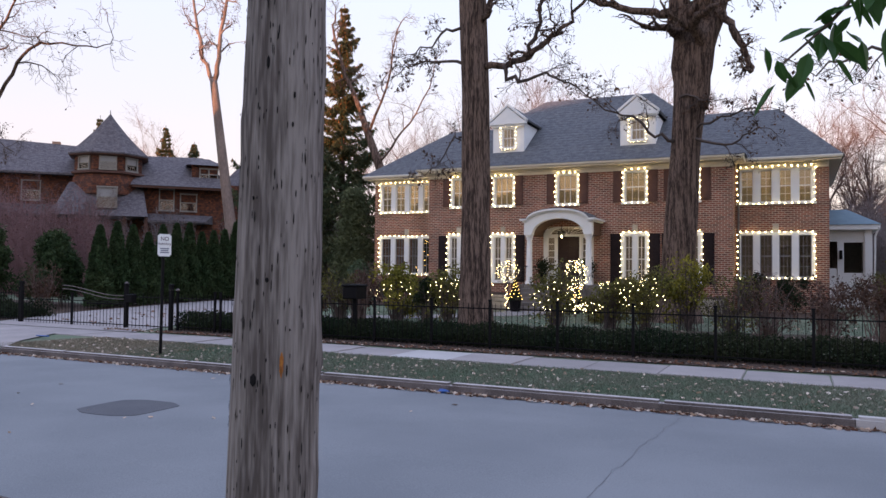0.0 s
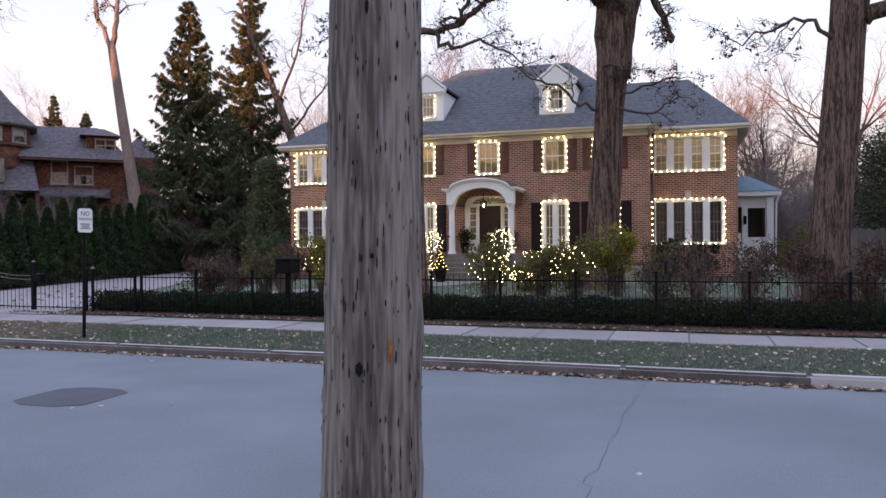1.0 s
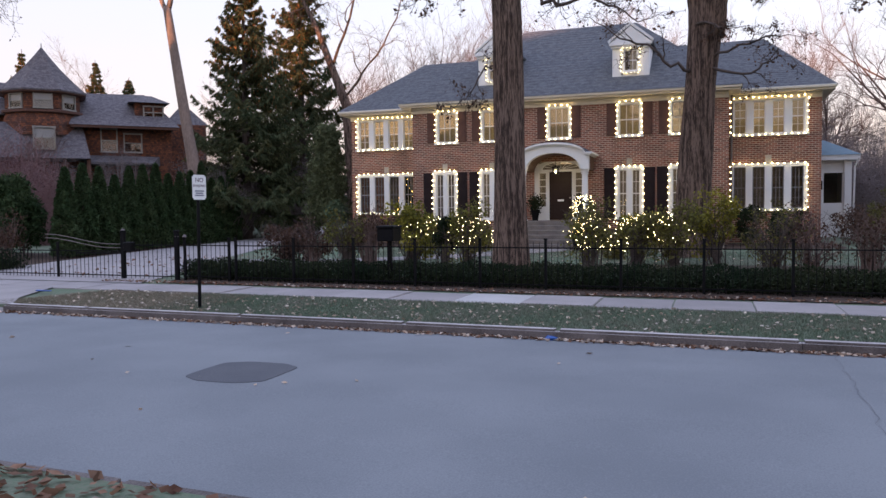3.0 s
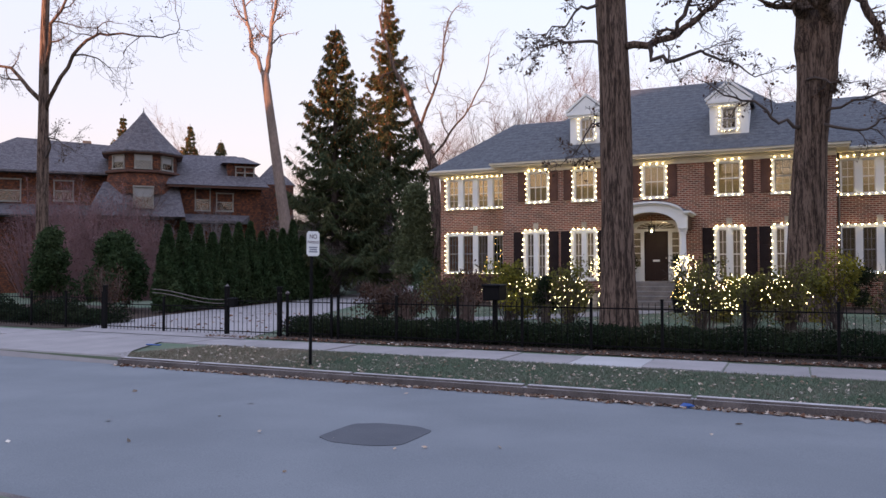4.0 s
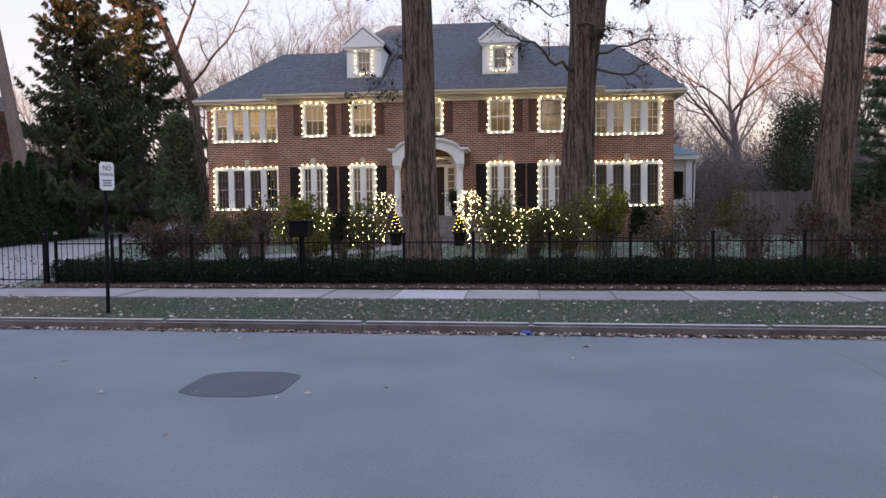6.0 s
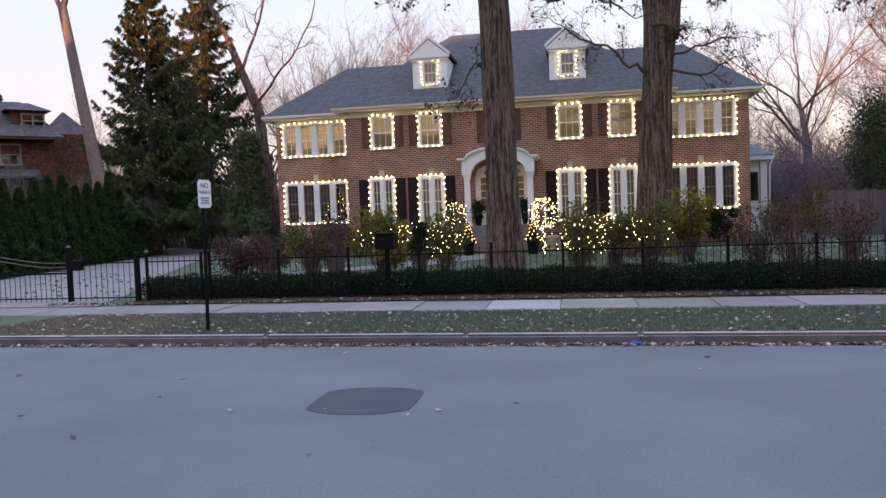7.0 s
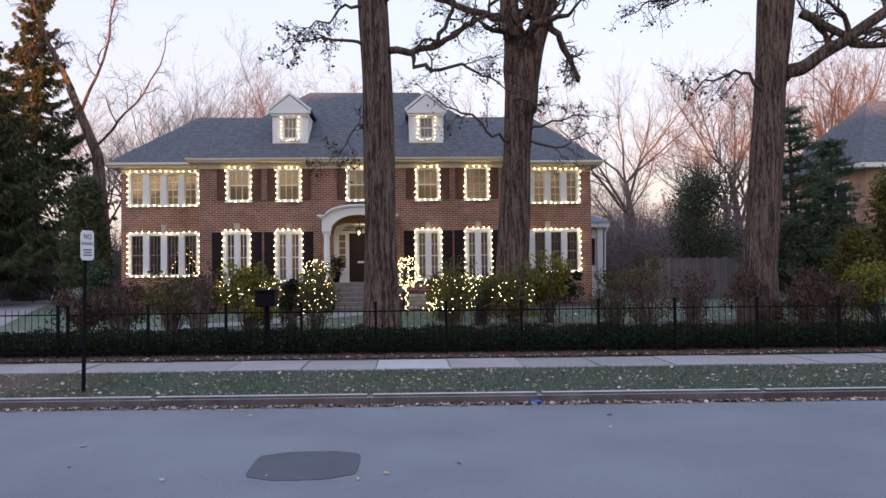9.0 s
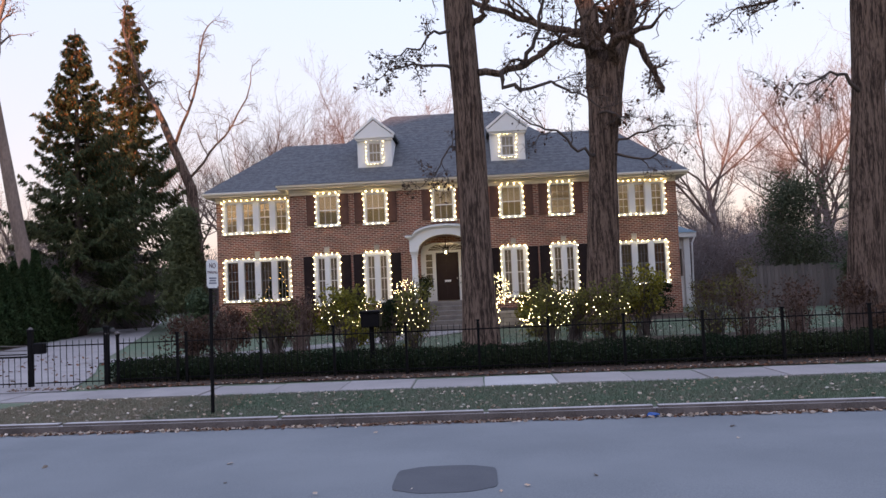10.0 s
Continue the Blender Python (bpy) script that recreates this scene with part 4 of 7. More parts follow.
for x in (-10.85, -9.1, -8.85):
    v, f = [], []
    zt = 1.52 if x == -10.85 else 1.36
    tube(v, f, [(x, street(x, FENCE_V), zt - 0.04), (x, street(x, FENCE_V), zt), (x, street(x, FENCE_V), zt + 0.05)], [0.03, 0.06, 0.015], 8)
    raw("post_cap", v, f, M_WOODFENCE, gate, "grey metal post cap")

# ---------------------------------------------------------------- sign, mailbox, pole
sign = thing("parking_sign", (-5.3, 13.67, 0.15), "white no-parking sign on a slim black post", "street sign")
v, f = [], []
tube(v, f, [(-5.31, 13.67, 0.1), (-5.28, 13.67, 2.62)], [0.032, 0.03], 8)
raw("post", v, f, M_IRON, sign)
ax = radians(74)
plate_m = Matrix.Translation((-5.25, 13.66, 2.42)) @ Matrix.Rotation(ax, 4, "Z")
bm = box(bmesh.new(), -0.152, 0.152, -0.006, 0.0, -0.23, 0.23)
bmesh.ops.bevel(bm, geom=[e for e in bm.edges if abs(e.verts[0].co.y - e.verts[1].co.y) > 0.001], offset=0.03, segments=3, affect="EDGES")
bmesh.ops.transform(bm, matrix=plate_m, verts=bm.verts)
plate = part("plate", bm, M_WHITE, sign, "white sign plate")
M_INK = mat("dark red ink", (0.10, 0.03, 0.05), 0.6)
M_INK2 = mat("grey ink", (0.25, 0.25, 0.30), 0.6)
for words, size, z in (("NO", 0.115, 0.095), ("PARKING", 0.066, 0.005)):
    cu = bpy.data.curves.new("lettering", "FONT")
    cu.body, cu.size, cu.align_x, cu.extrude = words, size, "CENTER", 0.0008
    tmp = bpy.data.objects.new("lettering", cu)
    scene.collection.objects.link(tmp)
    me = bpy.data.meshes.new_from_object(tmp.evaluated_get(bpy.context.evaluated_depsgraph_get()))
    bpy.data.objects.remove(tmp)
    me.transform(plate_m @ Matrix.Translation((0, -0.0085, z)) @ Matrix.Rotation(radians(90), 4, "X"))
    me.materials.clear()
    me.materials.append(M_INK)
    hang(new("lettering", me), plate)
for z, w in ((-0.07, 0.10), (-0.11, 0.085), (-0.15, 0.10)):
    bm = box(bmesh.new(), -w, w, -0.0085, -0.007, z - 0.012, z + 0.012)
    bmesh.ops.transform(bm, matrix=plate_m, verts=bm.verts)
    part("print_bar", bm, M_INK2, plate)

mailbox = thing("mailbox", (-3.27, 17.95, 0.2), "black metal mailbox on a square post behind the fence", "mailbox")
part("post", one_box(-3.32, -3.22, 17.95, 18.05, 0.15, 1.26, bevel=0.008), M_IRON, mailbox)
part("body", one_box(-3.47, -3.07, 17.72, 18.22, 1.25, 1.55, bevel=0.02), M_IRON, mailbox)
bm = bmesh.new()
box(bm, -3.49, -3.05, 17.70, 18.24, 1.55, 1.61, 0.02)
part("lid", bm, M_IRON, mailbox)

pole = thing("utility_pole", (4.64, 4.15, 0.15), "weathered grey wooden utility pole with nail holes", "utility pole")
v, f = [], []
SIDES, ROWS = 40, 120
pole_rng = random.Random(8)
lump = [(pole_rng.uniform(0, 6.28), pole_rng.uniform(0.4, 5), pole_rng.uniform(0.004, 0.014), pole_rng.uniform(0.05, 0.16)) for _ in range(26)]
for r in range(ROWS + 1):
    z = 0.05 + 9.5 * (r / ROWS) ** 1.25
    base = 0.200 - 0.0120 * z if z < 4 else 0.152 - 0.004 * (z - 4)
    for k in range(SIDES):
        w = 2 * math.pi * k / SIDES
        q = base * (1 + 0.012 * math.sin(3 * w + 0.4 * z) + 0.008 * math.sin(7 * w + 0.2 * z))
        for a0, z0, h0, s0 in lump:
            da = (w - a0 + math.pi) % (2 * math.pi) - math.pi
            q += h0 * math.exp(-((da * 0.17) ** 2 + (z - z0) ** 2) / (s0 * s0 * 0.5))
        v.append((4.64 + 0.018 * (z - 1.5) + q * math.cos(w), 4.15 + q * math.sin(w), z))
for r in range(ROWS):
    for k in range(SIDES):
        f.append((r * SIDES + k, r * SIDES + (k + 1) % SIDES, (r + 1) * SIDES + (k + 1) % SIDES, (r + 1) * SIDES + k))
f.append(tuple(ROWS * SIDES + k for k in range(SIDES)))
raw("shaft", v, f, M_POLE, pole, "grey weathered wooden shaft", smooth=True)
M_HOLE = mat("dark nail hole", (0.012, 0.010, 0.010), 0.9)
M_SCAR = mat("orange bare wood", (0.42, 0.16, 0.03), 0.8, (0.25, 0.09, 0.03), 20, 0.8, 80)


def on_pole(w, z, out=0.0):
    base = (0.200 - 0.0120 * z) * (1 + 0.012 * math.sin(3 * w + 0.4 * z) + 0.008 * math.sin(7 * w + 0.2 * z)) + out
    for a0, z0, h0, s0 in lump:
        da = (w - a0 + math.pi) % (2 * math.pi) - math.pi
        base += h0 * math.exp(-((da * 0.17) ** 2 + (z - z0) ** 2) / (s0 * s0 * 0.5))
    return Vector((4.64 + 0.018 * (z - 1.5) + base * math.cos(w), 4.15 + base * math.sin(w), z))


def mark(verts, faces, w, z, wide, tall):
    """A small lens-shaped gouge on the shaft."""
    q = len(verts)
    for a, b, o in ((0, -1, 0.0005), (0.7, -0.4, 0.001), (0.7, 0.5, 0.001), (0, 1, 0.0005), (-0.7, 0.5, 0.001), (-0.7, -0.4, 0.001), (0, 0, 0.0035)):
        verts.append(tuple(on_pole(w + a * wide / 0.36, z + b * tall / 2, o + 0.0012)))
    faces += [(q + k, q + (k + 1) % 6, q + 6) for k in range(6)]


v, f = [], []
for _ in range(420):
    w, z = pole_rng.uniform(-math.pi, 0.2), pole_rng.uniform(0.3, 4.2)
    mark(v, f, w, z, pole_rng.uniform(0.003, 0.008), pole_rng.uniform(0.012, 0.06))
for w, z, a, b in ((-1.43, 1.47, 0.036, 0.055), (-1.2, 1.87, 0.02, 0.022), (-1.6, 2.2, 0.012, 0.02), (-0.7, 2.62, 0.014, 0.03), (-0.72, 2.5, 0.012, 0.025), (-1.35, 2.75, 0.02, 0.06)):
    mark(v, f, w, z, a, b)
tagged(raw("weathering", v, f, M_HOLE, pole, "many dark nail holes and splits"), kind="stuff")
v, f = [], []
mark(v, f, -0.82, 1.53, 0.022, 0.11)
raw("scar", v, f, M_SCAR, pole, "orange patch of bare wood")

# ---------------------------------------------------------------- plants


def wobble_path(rng, start, direction, length, steps, bend, rise):
    """A crooked path, as a limb grows."""
    p, d, out = Vector(start), Vector(direction).normalized(), [Vector(start)]
    for _ in range(steps):
        d = (d + Vector((rng.gauss(0, bend), rng.gauss(0, bend), rng.gauss(0, bend) + rise))).normalized()
        p = p + d * (length / steps)
        out.append(p.copy())
    return out


def grow(rng, wood, start, direction, length, radius, level, top, ends, bend=0.16, rise=0.05, kids=(4, 6), spread=(0.5, 1.05), shrink=0.62):
    """Adds a limb and all that it bears to the wood lists. top: the last level; ends: gathers twig tips."""
    steps = max(3, 7 - level)
    path = wobble_path(rng, start, direction, length, steps, bend * (1 + 0.25 * level), rise)
    radii = [max(0.005, radius * (1 - 0.72 * i / steps)) for i in range(steps + 1)]
    tube(wood[0], wood[1], path, radii, (9, 7, 5, 4, 3, 3)[min(level, 5)], cap=False)
    bear(rng, wood, path, radii, length, level, top, ends, bend, rise, kids, spread, shrink)


def bear(rng, wood, path, radii, length, level, top, ends, bend=0.16, rise=0.05, kids=(4, 6), spread=(0.5, 1.05), shrink=0.62, first=0.25):
    if level >= top:
        ends.append(path[-1])
        ends.append(path[len(path) // 2])
        return
    steps = len(path) - 1
    for k in range(rng.randint(*kids)):
        s = first + (1 - first) * (k + rng.random()) / kids[1]
        s = min(s, 0.999)
        i = int(s * steps)
        p = path[i].lerp(path[i + 1], s * steps - i)
        d = (path[i + 1] - path[i]).normalized()
        side = d.orthogonal().normalized()
        side.rotate(Matrix.Rotation(rng.uniform(0, 2 * math.pi), 3, d))
        a = rng.uniform(*spread)
        grow(rng, wood, p, d * math.cos(a) + side * math.sin(a), length * shrink * rng.uniform(0.65, 1.15) * (1.1 - 0.4 * s), max(0.006, radii[i] * 0.55), level + 1, top, ends, bend, rise, kids, spread, shrink)
    grow(rng, wood, path[-1], path[-1] - path[-2], length * shrink * 0.8, radii[-1], level + 1, top, ends, bend, rise, kids, spread, shrink)


def bark_trunk(name, path, radii, material, parent, seed=1, sides=22, rows=46, rough=0.05):
    """A trunk with flared foot and uneven, ridged skin."""
    rng = random.Random(seed)
    ph = [rng.uniform(0, 6.28) for _ in range(6)]
    zs = [p[2] for p in path]
    v, f = [], []
    for r in range(rows + 1):
        z = zs[0] + (zs[-1] - zs[0]) * (r / rows) ** 1.15
        x, y, q = (float(np.interp(z, zs, c)) for c in ([p[0] for p in path], [p[1] for p in path], radii))
        for k in range(sides):
            w = 2 * math.pi * k / sides
            s = 1 + rough * (0.6 * math.sin(3 * w + ph[0] + 0.25 * z) + 0.5 * math.sin(5 * w + ph[1] - 0.4 * z) + 0.35 * math.sin(9 * w + ph[2] + 0.3 * z) + 0.4 * math.sin(1.7 * z + ph[3]) * math.cos(2 * w + ph[4]))
            v.append((x + q * s * math.cos(w), y + q * s * math.sin(w), z))
    for r in range(rows):
        for k in range(sides):
            f.append((r * sides + k, r * sides + (k + 1) % sides, (r + 1) * sides + (k + 1) % sides, (r + 1) * sides + k))
    f.append(tuple(rows * sides + k for k in range(sides)))
    return raw(name, v, f, material, parent, smooth=True)


def oak(base, label, trunk, radii, limbs, seed, top=3, dead=0.12, wood_mat=M_BARK, kids=(4, 6), leafmat=M_BROWNLEAF):
    """A bare tree: its trunk, then each limb along its own way, with branches and a few dead leaves."""
    t = thing("tree", base, label, "tree")
    bark_trunk("trunk", trunk, radii, wood_mat, t, seed)
    rng, ends = random.Random(seed), []
    for path, r0, r1 in limbs:
        pts = [Vector(p) for p in path]
        fine = []
        for a, b in zip(pts, pts[1:]):
            for k in range(3):
                fine.append(a.lerp(b, k / 3) + Vector((rng.gauss(0, 0.05), rng.gauss(0, 0.05), rng.gauss(0, 0.05))) * (1 if fine else 0))
        fine.append(pts[-1])
        rr = [r0 + (r1 - r0) * i / (len(fine) - 1) for i in range(len(fine))]
        wood = ([], [])
        tube(wood[0], wood[1], fine, rr, 10, cap=True)
        bear(rng, wood, fine, rr, sum((b - a).length for a, b in zip(fine, fine[1:])) * 0.62, 0, top, ends, 0.24, 0.0, kids, (0.6, 1.25), 0.58, 0.3)
        raw("limb", wood[0], wood[1], M_TWIG if r0 < 0.07 else wood_mat, t, smooth=True)
    tips = [p for p in ends if rng.random() < dead]
    if tips:
        c = np.array([tuple(p + Vector((rng.gauss(0, 0.08), rng.gauss(0, 0.08), rng.gauss(-0.08, 0.06)))) for p in tips for _ in range(2)])
        tagged(leaves("dry_leafage", c, 0.06, leafmat, t, seed, label="few dead brown leaves on the twigs"), kind="stuff")
    return t


oak((-0.9, 20.1, 0.25), "tall furrowed brown trunk of a bare oak in the lawn", [(-0.9, 20.1, 0.15), (-0.9, 20.1, 0.6), (-0.92, 20.1, 1.4), (-0.93, 20.1, 3.5), (-0.97, 20.1, 6.5), (-1.1, 20.1, 9.2), (-1.2, 20.1, 14)], [0.60, 0.47, 0.41, 0.365, 0.365, 0.35, 0.28],
    [([(-0.75, 20.05, 7.25), (0.11, 20.0, 7.28), (0.7, 19.9, 7.46), (1.21, 19.8, 7.77), (1.55, 19.7, 7.98), (2.2, 19.5, 8.6)], 0.095, 0.035),
     ([(0.36, 20.0, 7.38), (0.67, 19.9, 7.8), (0.82, 19.8, 8.21), (1.01, 19.7, 8.96), (1.2, 19.6, 9.8)], 0.06, 0.03),
     ([(-0.08, 20.0, 7.24), (0.01, 19.9, 6.87), (0.33, 19.8, 6.64), (0.99, 19.7, 6.81), (1.56, 19.6, 6.61), (1.96, 19.5, 6.28)], 0.06, 0.018),
     ([(-0.85, 20.0, 8.38), (-0.5, 19.8, 8.55), (-0.35, 19.7, 9.05), (-0.1, 19.6, 10.2)], 0.09, 0.05),
     ([(-1.25, 20.0, 7.35), (-1.8, 19.8, 7.44), (-2.47, 19.7, 7.43), (-2.99, 19.6, 7.17)], 0.045, 0.012),
     ([(-1.3, 20.0, 8.34), (-1.68, 19.8, 8.28), (-2.12, 19.7, 7.88), (-2.63, 19.6, 7.66)], 0.045, 0.012),
     ([(-1.25, 20.0, 5.45), (-1.52, 19.8, 5.4), (-1.84, 19.7, 4.75), (-2.1, 19.6, 4.51)], 0.03, 0.008),
     ([(-1.2, 20.1, 13.0), (-2.5, 20, 14.5), (-4, 20, 15.5)], 0.14, 0.06), ([(-1.2, 20.1, 13.0), (0.5, 20.5, 14.8), (2, 21, 16)], 0.14, 0.06)], 11, 3)
oak((3.3, 27.0, 0.4), "huge forked oak trunk with rough brown bark, bare", [(3.15, 27, 0.3), (3.2, 27, 1.2), (3.22, 27, 2.4), (3.40, 27, 5.7), (3.55, 27, 7.6), (3.66, 27, 8.6), (3.70, 27, 9.2)], [0.85, 0.60, 0.53, 0.46, 0.50, 0.55, 0.48],
    [([(3.50, 27, 7.2), (3.42, 27, 8.6), (3.24, 27, 10.0), (3.05, 26.9, 11.5), (2.6, 27, 15)], 0.44, 0.26), ([(3.66, 27, 7.2), (3.86, 27, 8.6), (4.22, 27, 10.0), (4.5, 27, 11.4), (5.2, 27.2, 15)], 0.44, 0.26),
     ([(2.95, 26.8, 10.24), (2.45, 26.7, 10.3), (1.45, 26.5, 10.59), (0.46, 26.4, 10.94), (-0.71, 26.2, 11.35), (-1.55, 26, 11.63)], 0.14, 0.06),
     ([(4.39, 26.8, 10.18), (4.76, 26.7, 9.76), (5.05, 26.6, 9.06), (5.24, 26.6, 8.48), (5.38, 26.5, 8.11)], 0.13, 0.07),
     ([(3.3, 26.55, 7.5), (3.9, 26.3, 7.35), (4.4, 26.2, 7.24)], 0.045, 0.015),
     ([(3.75, 26.7, 6.45), (4.47, 26.5, 6.72), (5.26, 26.4, 6.9), (5.81, 26.3, 6.93)], 0.045, 0.012),
     ([(3.7, 26.7, 6.2), (4.65, 26.5, 5.93), (5.21, 26.4, 6.12), (5.77, 26.3, 6.32)], 0.05, 0.012),
     ([(3.1, 26.7, 6.15), (2.57, 26.5, 6.37), (1.82, 26.4, 6.87), (0.95, 26.3, 7.25), (0.3, 26.2, 7.74)], 0.06, 0.014),
     ([(4.45, 26.8, 10.9), (4.8, 26.6, 11.02), (5.3, 26.5, 11.4)], 0.07, 0.03)], 12, 3)
oak((8.9, 21.4, 0.3), "tall bare oak with a long limb over the lawn", [(8.85, 21.4, 0.15), (8.87, 21.4, 0.7), (8.92, 21.4, 1.9), (9.15, 21.4, 4.5), (9.33, 21.4, 6.7), (9.55, 21.4, 9.0), (9.8, 21.4, 13)], [0.68, 0.52, 0.43, 0.42, 0.40, 0.46, 0.36],
    [([(9.65, 21.3, 6.95), (10.3, 21.2, 7.25), (11.18, 21.0, 7.81), (12.57, 20.9, 8.9), (14, 20.8, 10.5)], 0.20, 0.11),
     ([(10.1, 21.2, 8.6), (10.9, 21.1, 8.1), (11.8, 21.0, 7.6), (13.0, 20.9, 7.9)], 0.13, 0.06),
     ([(9.05, 21.2, 6.5), (8.6, 21.0, 6.85), (8.2, 20.9, 6.95), (7.5, 20.7, 6.7), (6.9, 20.6, 6.5)], 0.055, 0.015),
     ([(9.3, 21.2, 9.4), (8.0, 20.6, 9.2), (6.9, 20.2, 8.8), (6.0, 20, 8.5)], 0.11, 0.03),
     ([(9.8, 21.4, 12.4), (11.2, 21.5, 14), (12.6, 21.6, 15.5)], 0.2, 0.1), ([(9.8, 21.4, 12.6), (8.6, 21.2, 14.5), (7.5, 21, 16)], 0.2, 0.1)], 13, 3)
oak((-25.4, 24.0, 0.4), "dark bare tree beside the far fence", [(-25.5, 24, 0.2), (-25.5, 24, 3), (-25.5, 24, 7), (-25.5, 24, 12), (-25.3, 24, 18)], [0.34, 0.24, 0.22, 0.17, 0.08],
    [([(-25.4, 24, 8.6), (-24.4, 23.9, 9.8), (-23.2, 23.8, 11.0), (-22.2, 23.8, 11.4), (-20.8, 23.8, 11.2), (-18.9, 23.8, 10.8)], 0.09, 0.025),
     ([(-25.4, 24, 6.6), (-24.6, 23.6, 7.4), (-23.9, 23.4, 7.2), (-22.8, 23.2, 6.7)], 0.05, 0.015),
     ([(-25.5, 24, 10), (-24.4, 23.5, 12), (-23, 23.4, 13.5)], 0.1, 0.03), ([(-25.6, 24, 9), (-27, 23.6, 10.5), (-28.6, 23.4, 11)], 0.1, 0.03)], 14, 3, 0.05)
oak((-20.4, 34.0, 0.5), "pale slender leaning tree trunk, bare", [(-20.3, 34, 0.3), (-20.51, 34, 4.25), (-20.83, 34, 6.1), (-21.4, 34, 9.5), (-21.85, 34, 12.2)], [0.36, 0.30, 0.27, 0.23, 0.19],
    [([(-21.9, 34, 12.0), (-22.5, 34, 13.3), (-22.98, 34, 14.9), (-23.4, 34, 17)], 0.12, 0.06), ([(-21.8, 34, 12.0), (-21.5, 34, 13.3), (-21.4, 34, 14.7), (-20.8, 34, 17)], 0.14, 0.07)], 15, 3, 0.2, M_PALEBARK)
oak((-16.6, 42.0, 0.6), "dark leaning bare tree behind the spruces", [(-15.6, 42, 0.4), (-15.7, 42, 4), (-16.0, 42, 8), (-17.4, 42, 11.5)], [0.38, 0.32, 0.28, 0.2],
    [([(-17.3, 42, 11.4), (-18.6, 42, 14), (-19.5, 42, 17)], 0.16, 0.07), ([(-16.2, 42, 8.4), (-15.0, 42, 9.8), (-13.6, 42, 11.2), (-12.6, 42, 13.5)], 0.08, 0.03), ([(-16.8, 42, 10.4), (-15.8, 42.2, 13), (-15.2, 42.4, 16.5)], 0.09, 0.04)], 16, 3, 0.0)

# far bare trees: four shapes, set again at other places


def far_tree(seed, at, height, label, material, kids=(6, 8)):
    rng = random.Random(seed)
    t = thing("bare_tree", at, label, "tree", "bare trees behind the houses")
    x, y, z = at
    path = wobble_path(rng, (x, y, z - 0.2), (rng.uniform(-0.06, 0.06), 0, 1), height * 0.42, 6, 0.05, 0.05)
    radii = [height * 0.021 * (1 - 0.09 * i) for i in range(7)]
    v, f = [], []
    tube(v, f, path, radii, 8)
    raw("trunk", v, f, material, t, smooth=True)
    wood, ends = ([], []), []
    for k in range(7):
        w = 2 * math.pi * (k + rng.random()) / 7
        tilt = rng.uniform(0.35, 1.05)
        i = rng.choice((3, 4, 5, 6, 6))
        grow(rng, wood, path[i], (math.cos(w) * math.sin(tilt), math.sin(w) * math.sin(tilt), math.cos(tilt)), height * rng.uniform(0.3, 0.46), radii[i] * 0.5, 1, 4, ends, 0.11, 0.09, kids, (0.4, 0.9), 0.56)
    raw("crown", wood[0], wood[1], material, t)
    return t


protos = [far_tree(31, (-8.0, 58, 0.6), 18.5, "far bare tree with fine reddish twigs", M_FARTWIG), far_tree(32, (3.0, 62, 0.6), 18.5, "far bare tree with fine reddish twigs", M_FARTWIG),
          far_tree(33, (16.2, 57, 0.6), 18.5, "far bare tree with fine reddish twigs", M_FARTWIG, (4, 6)), far_tree(34, (-14.5, 60, 0.6), 17.5, "far bare tree with fine reddish twigs", M_FARTWIG)]
spots = [(0, 26.5, 62, 1.15, 40), (1, 33.0, 60, 1.2, 100), (2, 38.5, 66, 1.3, 200), (3, -3.0, 66, 1.05, 70), (0, 8.5, 70, 0.95, 160), (2, 20.5, 74, 0.85, 300), (1, -19.5, 66, 1.1, 240), (3, 46, 62, 1.2, 20),
         (2, -27, 72, 1.0, 120), (0, -36, 76, 1.1, 10), (1, -48, 80, 1.0, 50), (3, -60, 70, 1.1, 190), (1, 14, 82, 0.9, 10), (0, 31, 84, 1.0, 280), (2, 56, 70, 1.1, 130), (2, -10.5, 78, 1.15, 25),
         (0, -12.5, 54, 0.82, 75), (3, -5.5, 53, 0.80, 210), (1, -1.5, 56, 0.78, 130), (2, -17.5, 55, 0.9, 330), (1, 11.0, 60, 0.80, 75), (3, 23.0, 56, 0.9, 15), (0, 29.0, 54, 0.95, 250), (3, 35.0, 56, 0.95, 110), (2, 6.0, 58, 0.85, 45)]
for i, x, y, s, turn in spots:
    o = copy_thing(protos[i], pose(x, y, 0.6, 0, 0, turn))
    o.scale = (s, s, s)

# low far woods that close the horizon
rng = random.Random(77)
wood = ([], [])
for k in range(420):
    x, y = rng.uniform(-190, 190), rng.uniform(92, 150)
    h = rng.uniform(4.5, 11)
    tube(wood[0], wood[1], wobble_path(rng, (x, y, 0.3), (rng.gauss(0, 0.1), 0, 1), h, 4, 0.12, 0.1), [0.16, 0.12, 0.09, 0.05, 0.02], 3, cap=False)
    for j in range(16):
        z = rng.uniform(0.2, 0.9) * h
        tube(wood[0], wood[1], wobble_path(rng, (x, y, z), (rng.gauss(0, 0.7), 0.2, 0.7), h * 0.4, 3, 0.2, 0.05), [0.06, 0.05, 0.03, 0.015], 3, cap=False)
tagged(raw("far_woods", wood[0], wood[1], M_FARTWIG), "distant bare woods along the horizon", "woods", kind="stuff")
M_DARKSCRUB = leaf_mat("dim far scrub", (0.060, 0.050, 0.042), (0.045, 0.048, 0.035))
nr = np.random.default_rng(5)
cx, cy = nr.uniform(-180, 180, 44000), nr.uniform(88, 125, 44000)
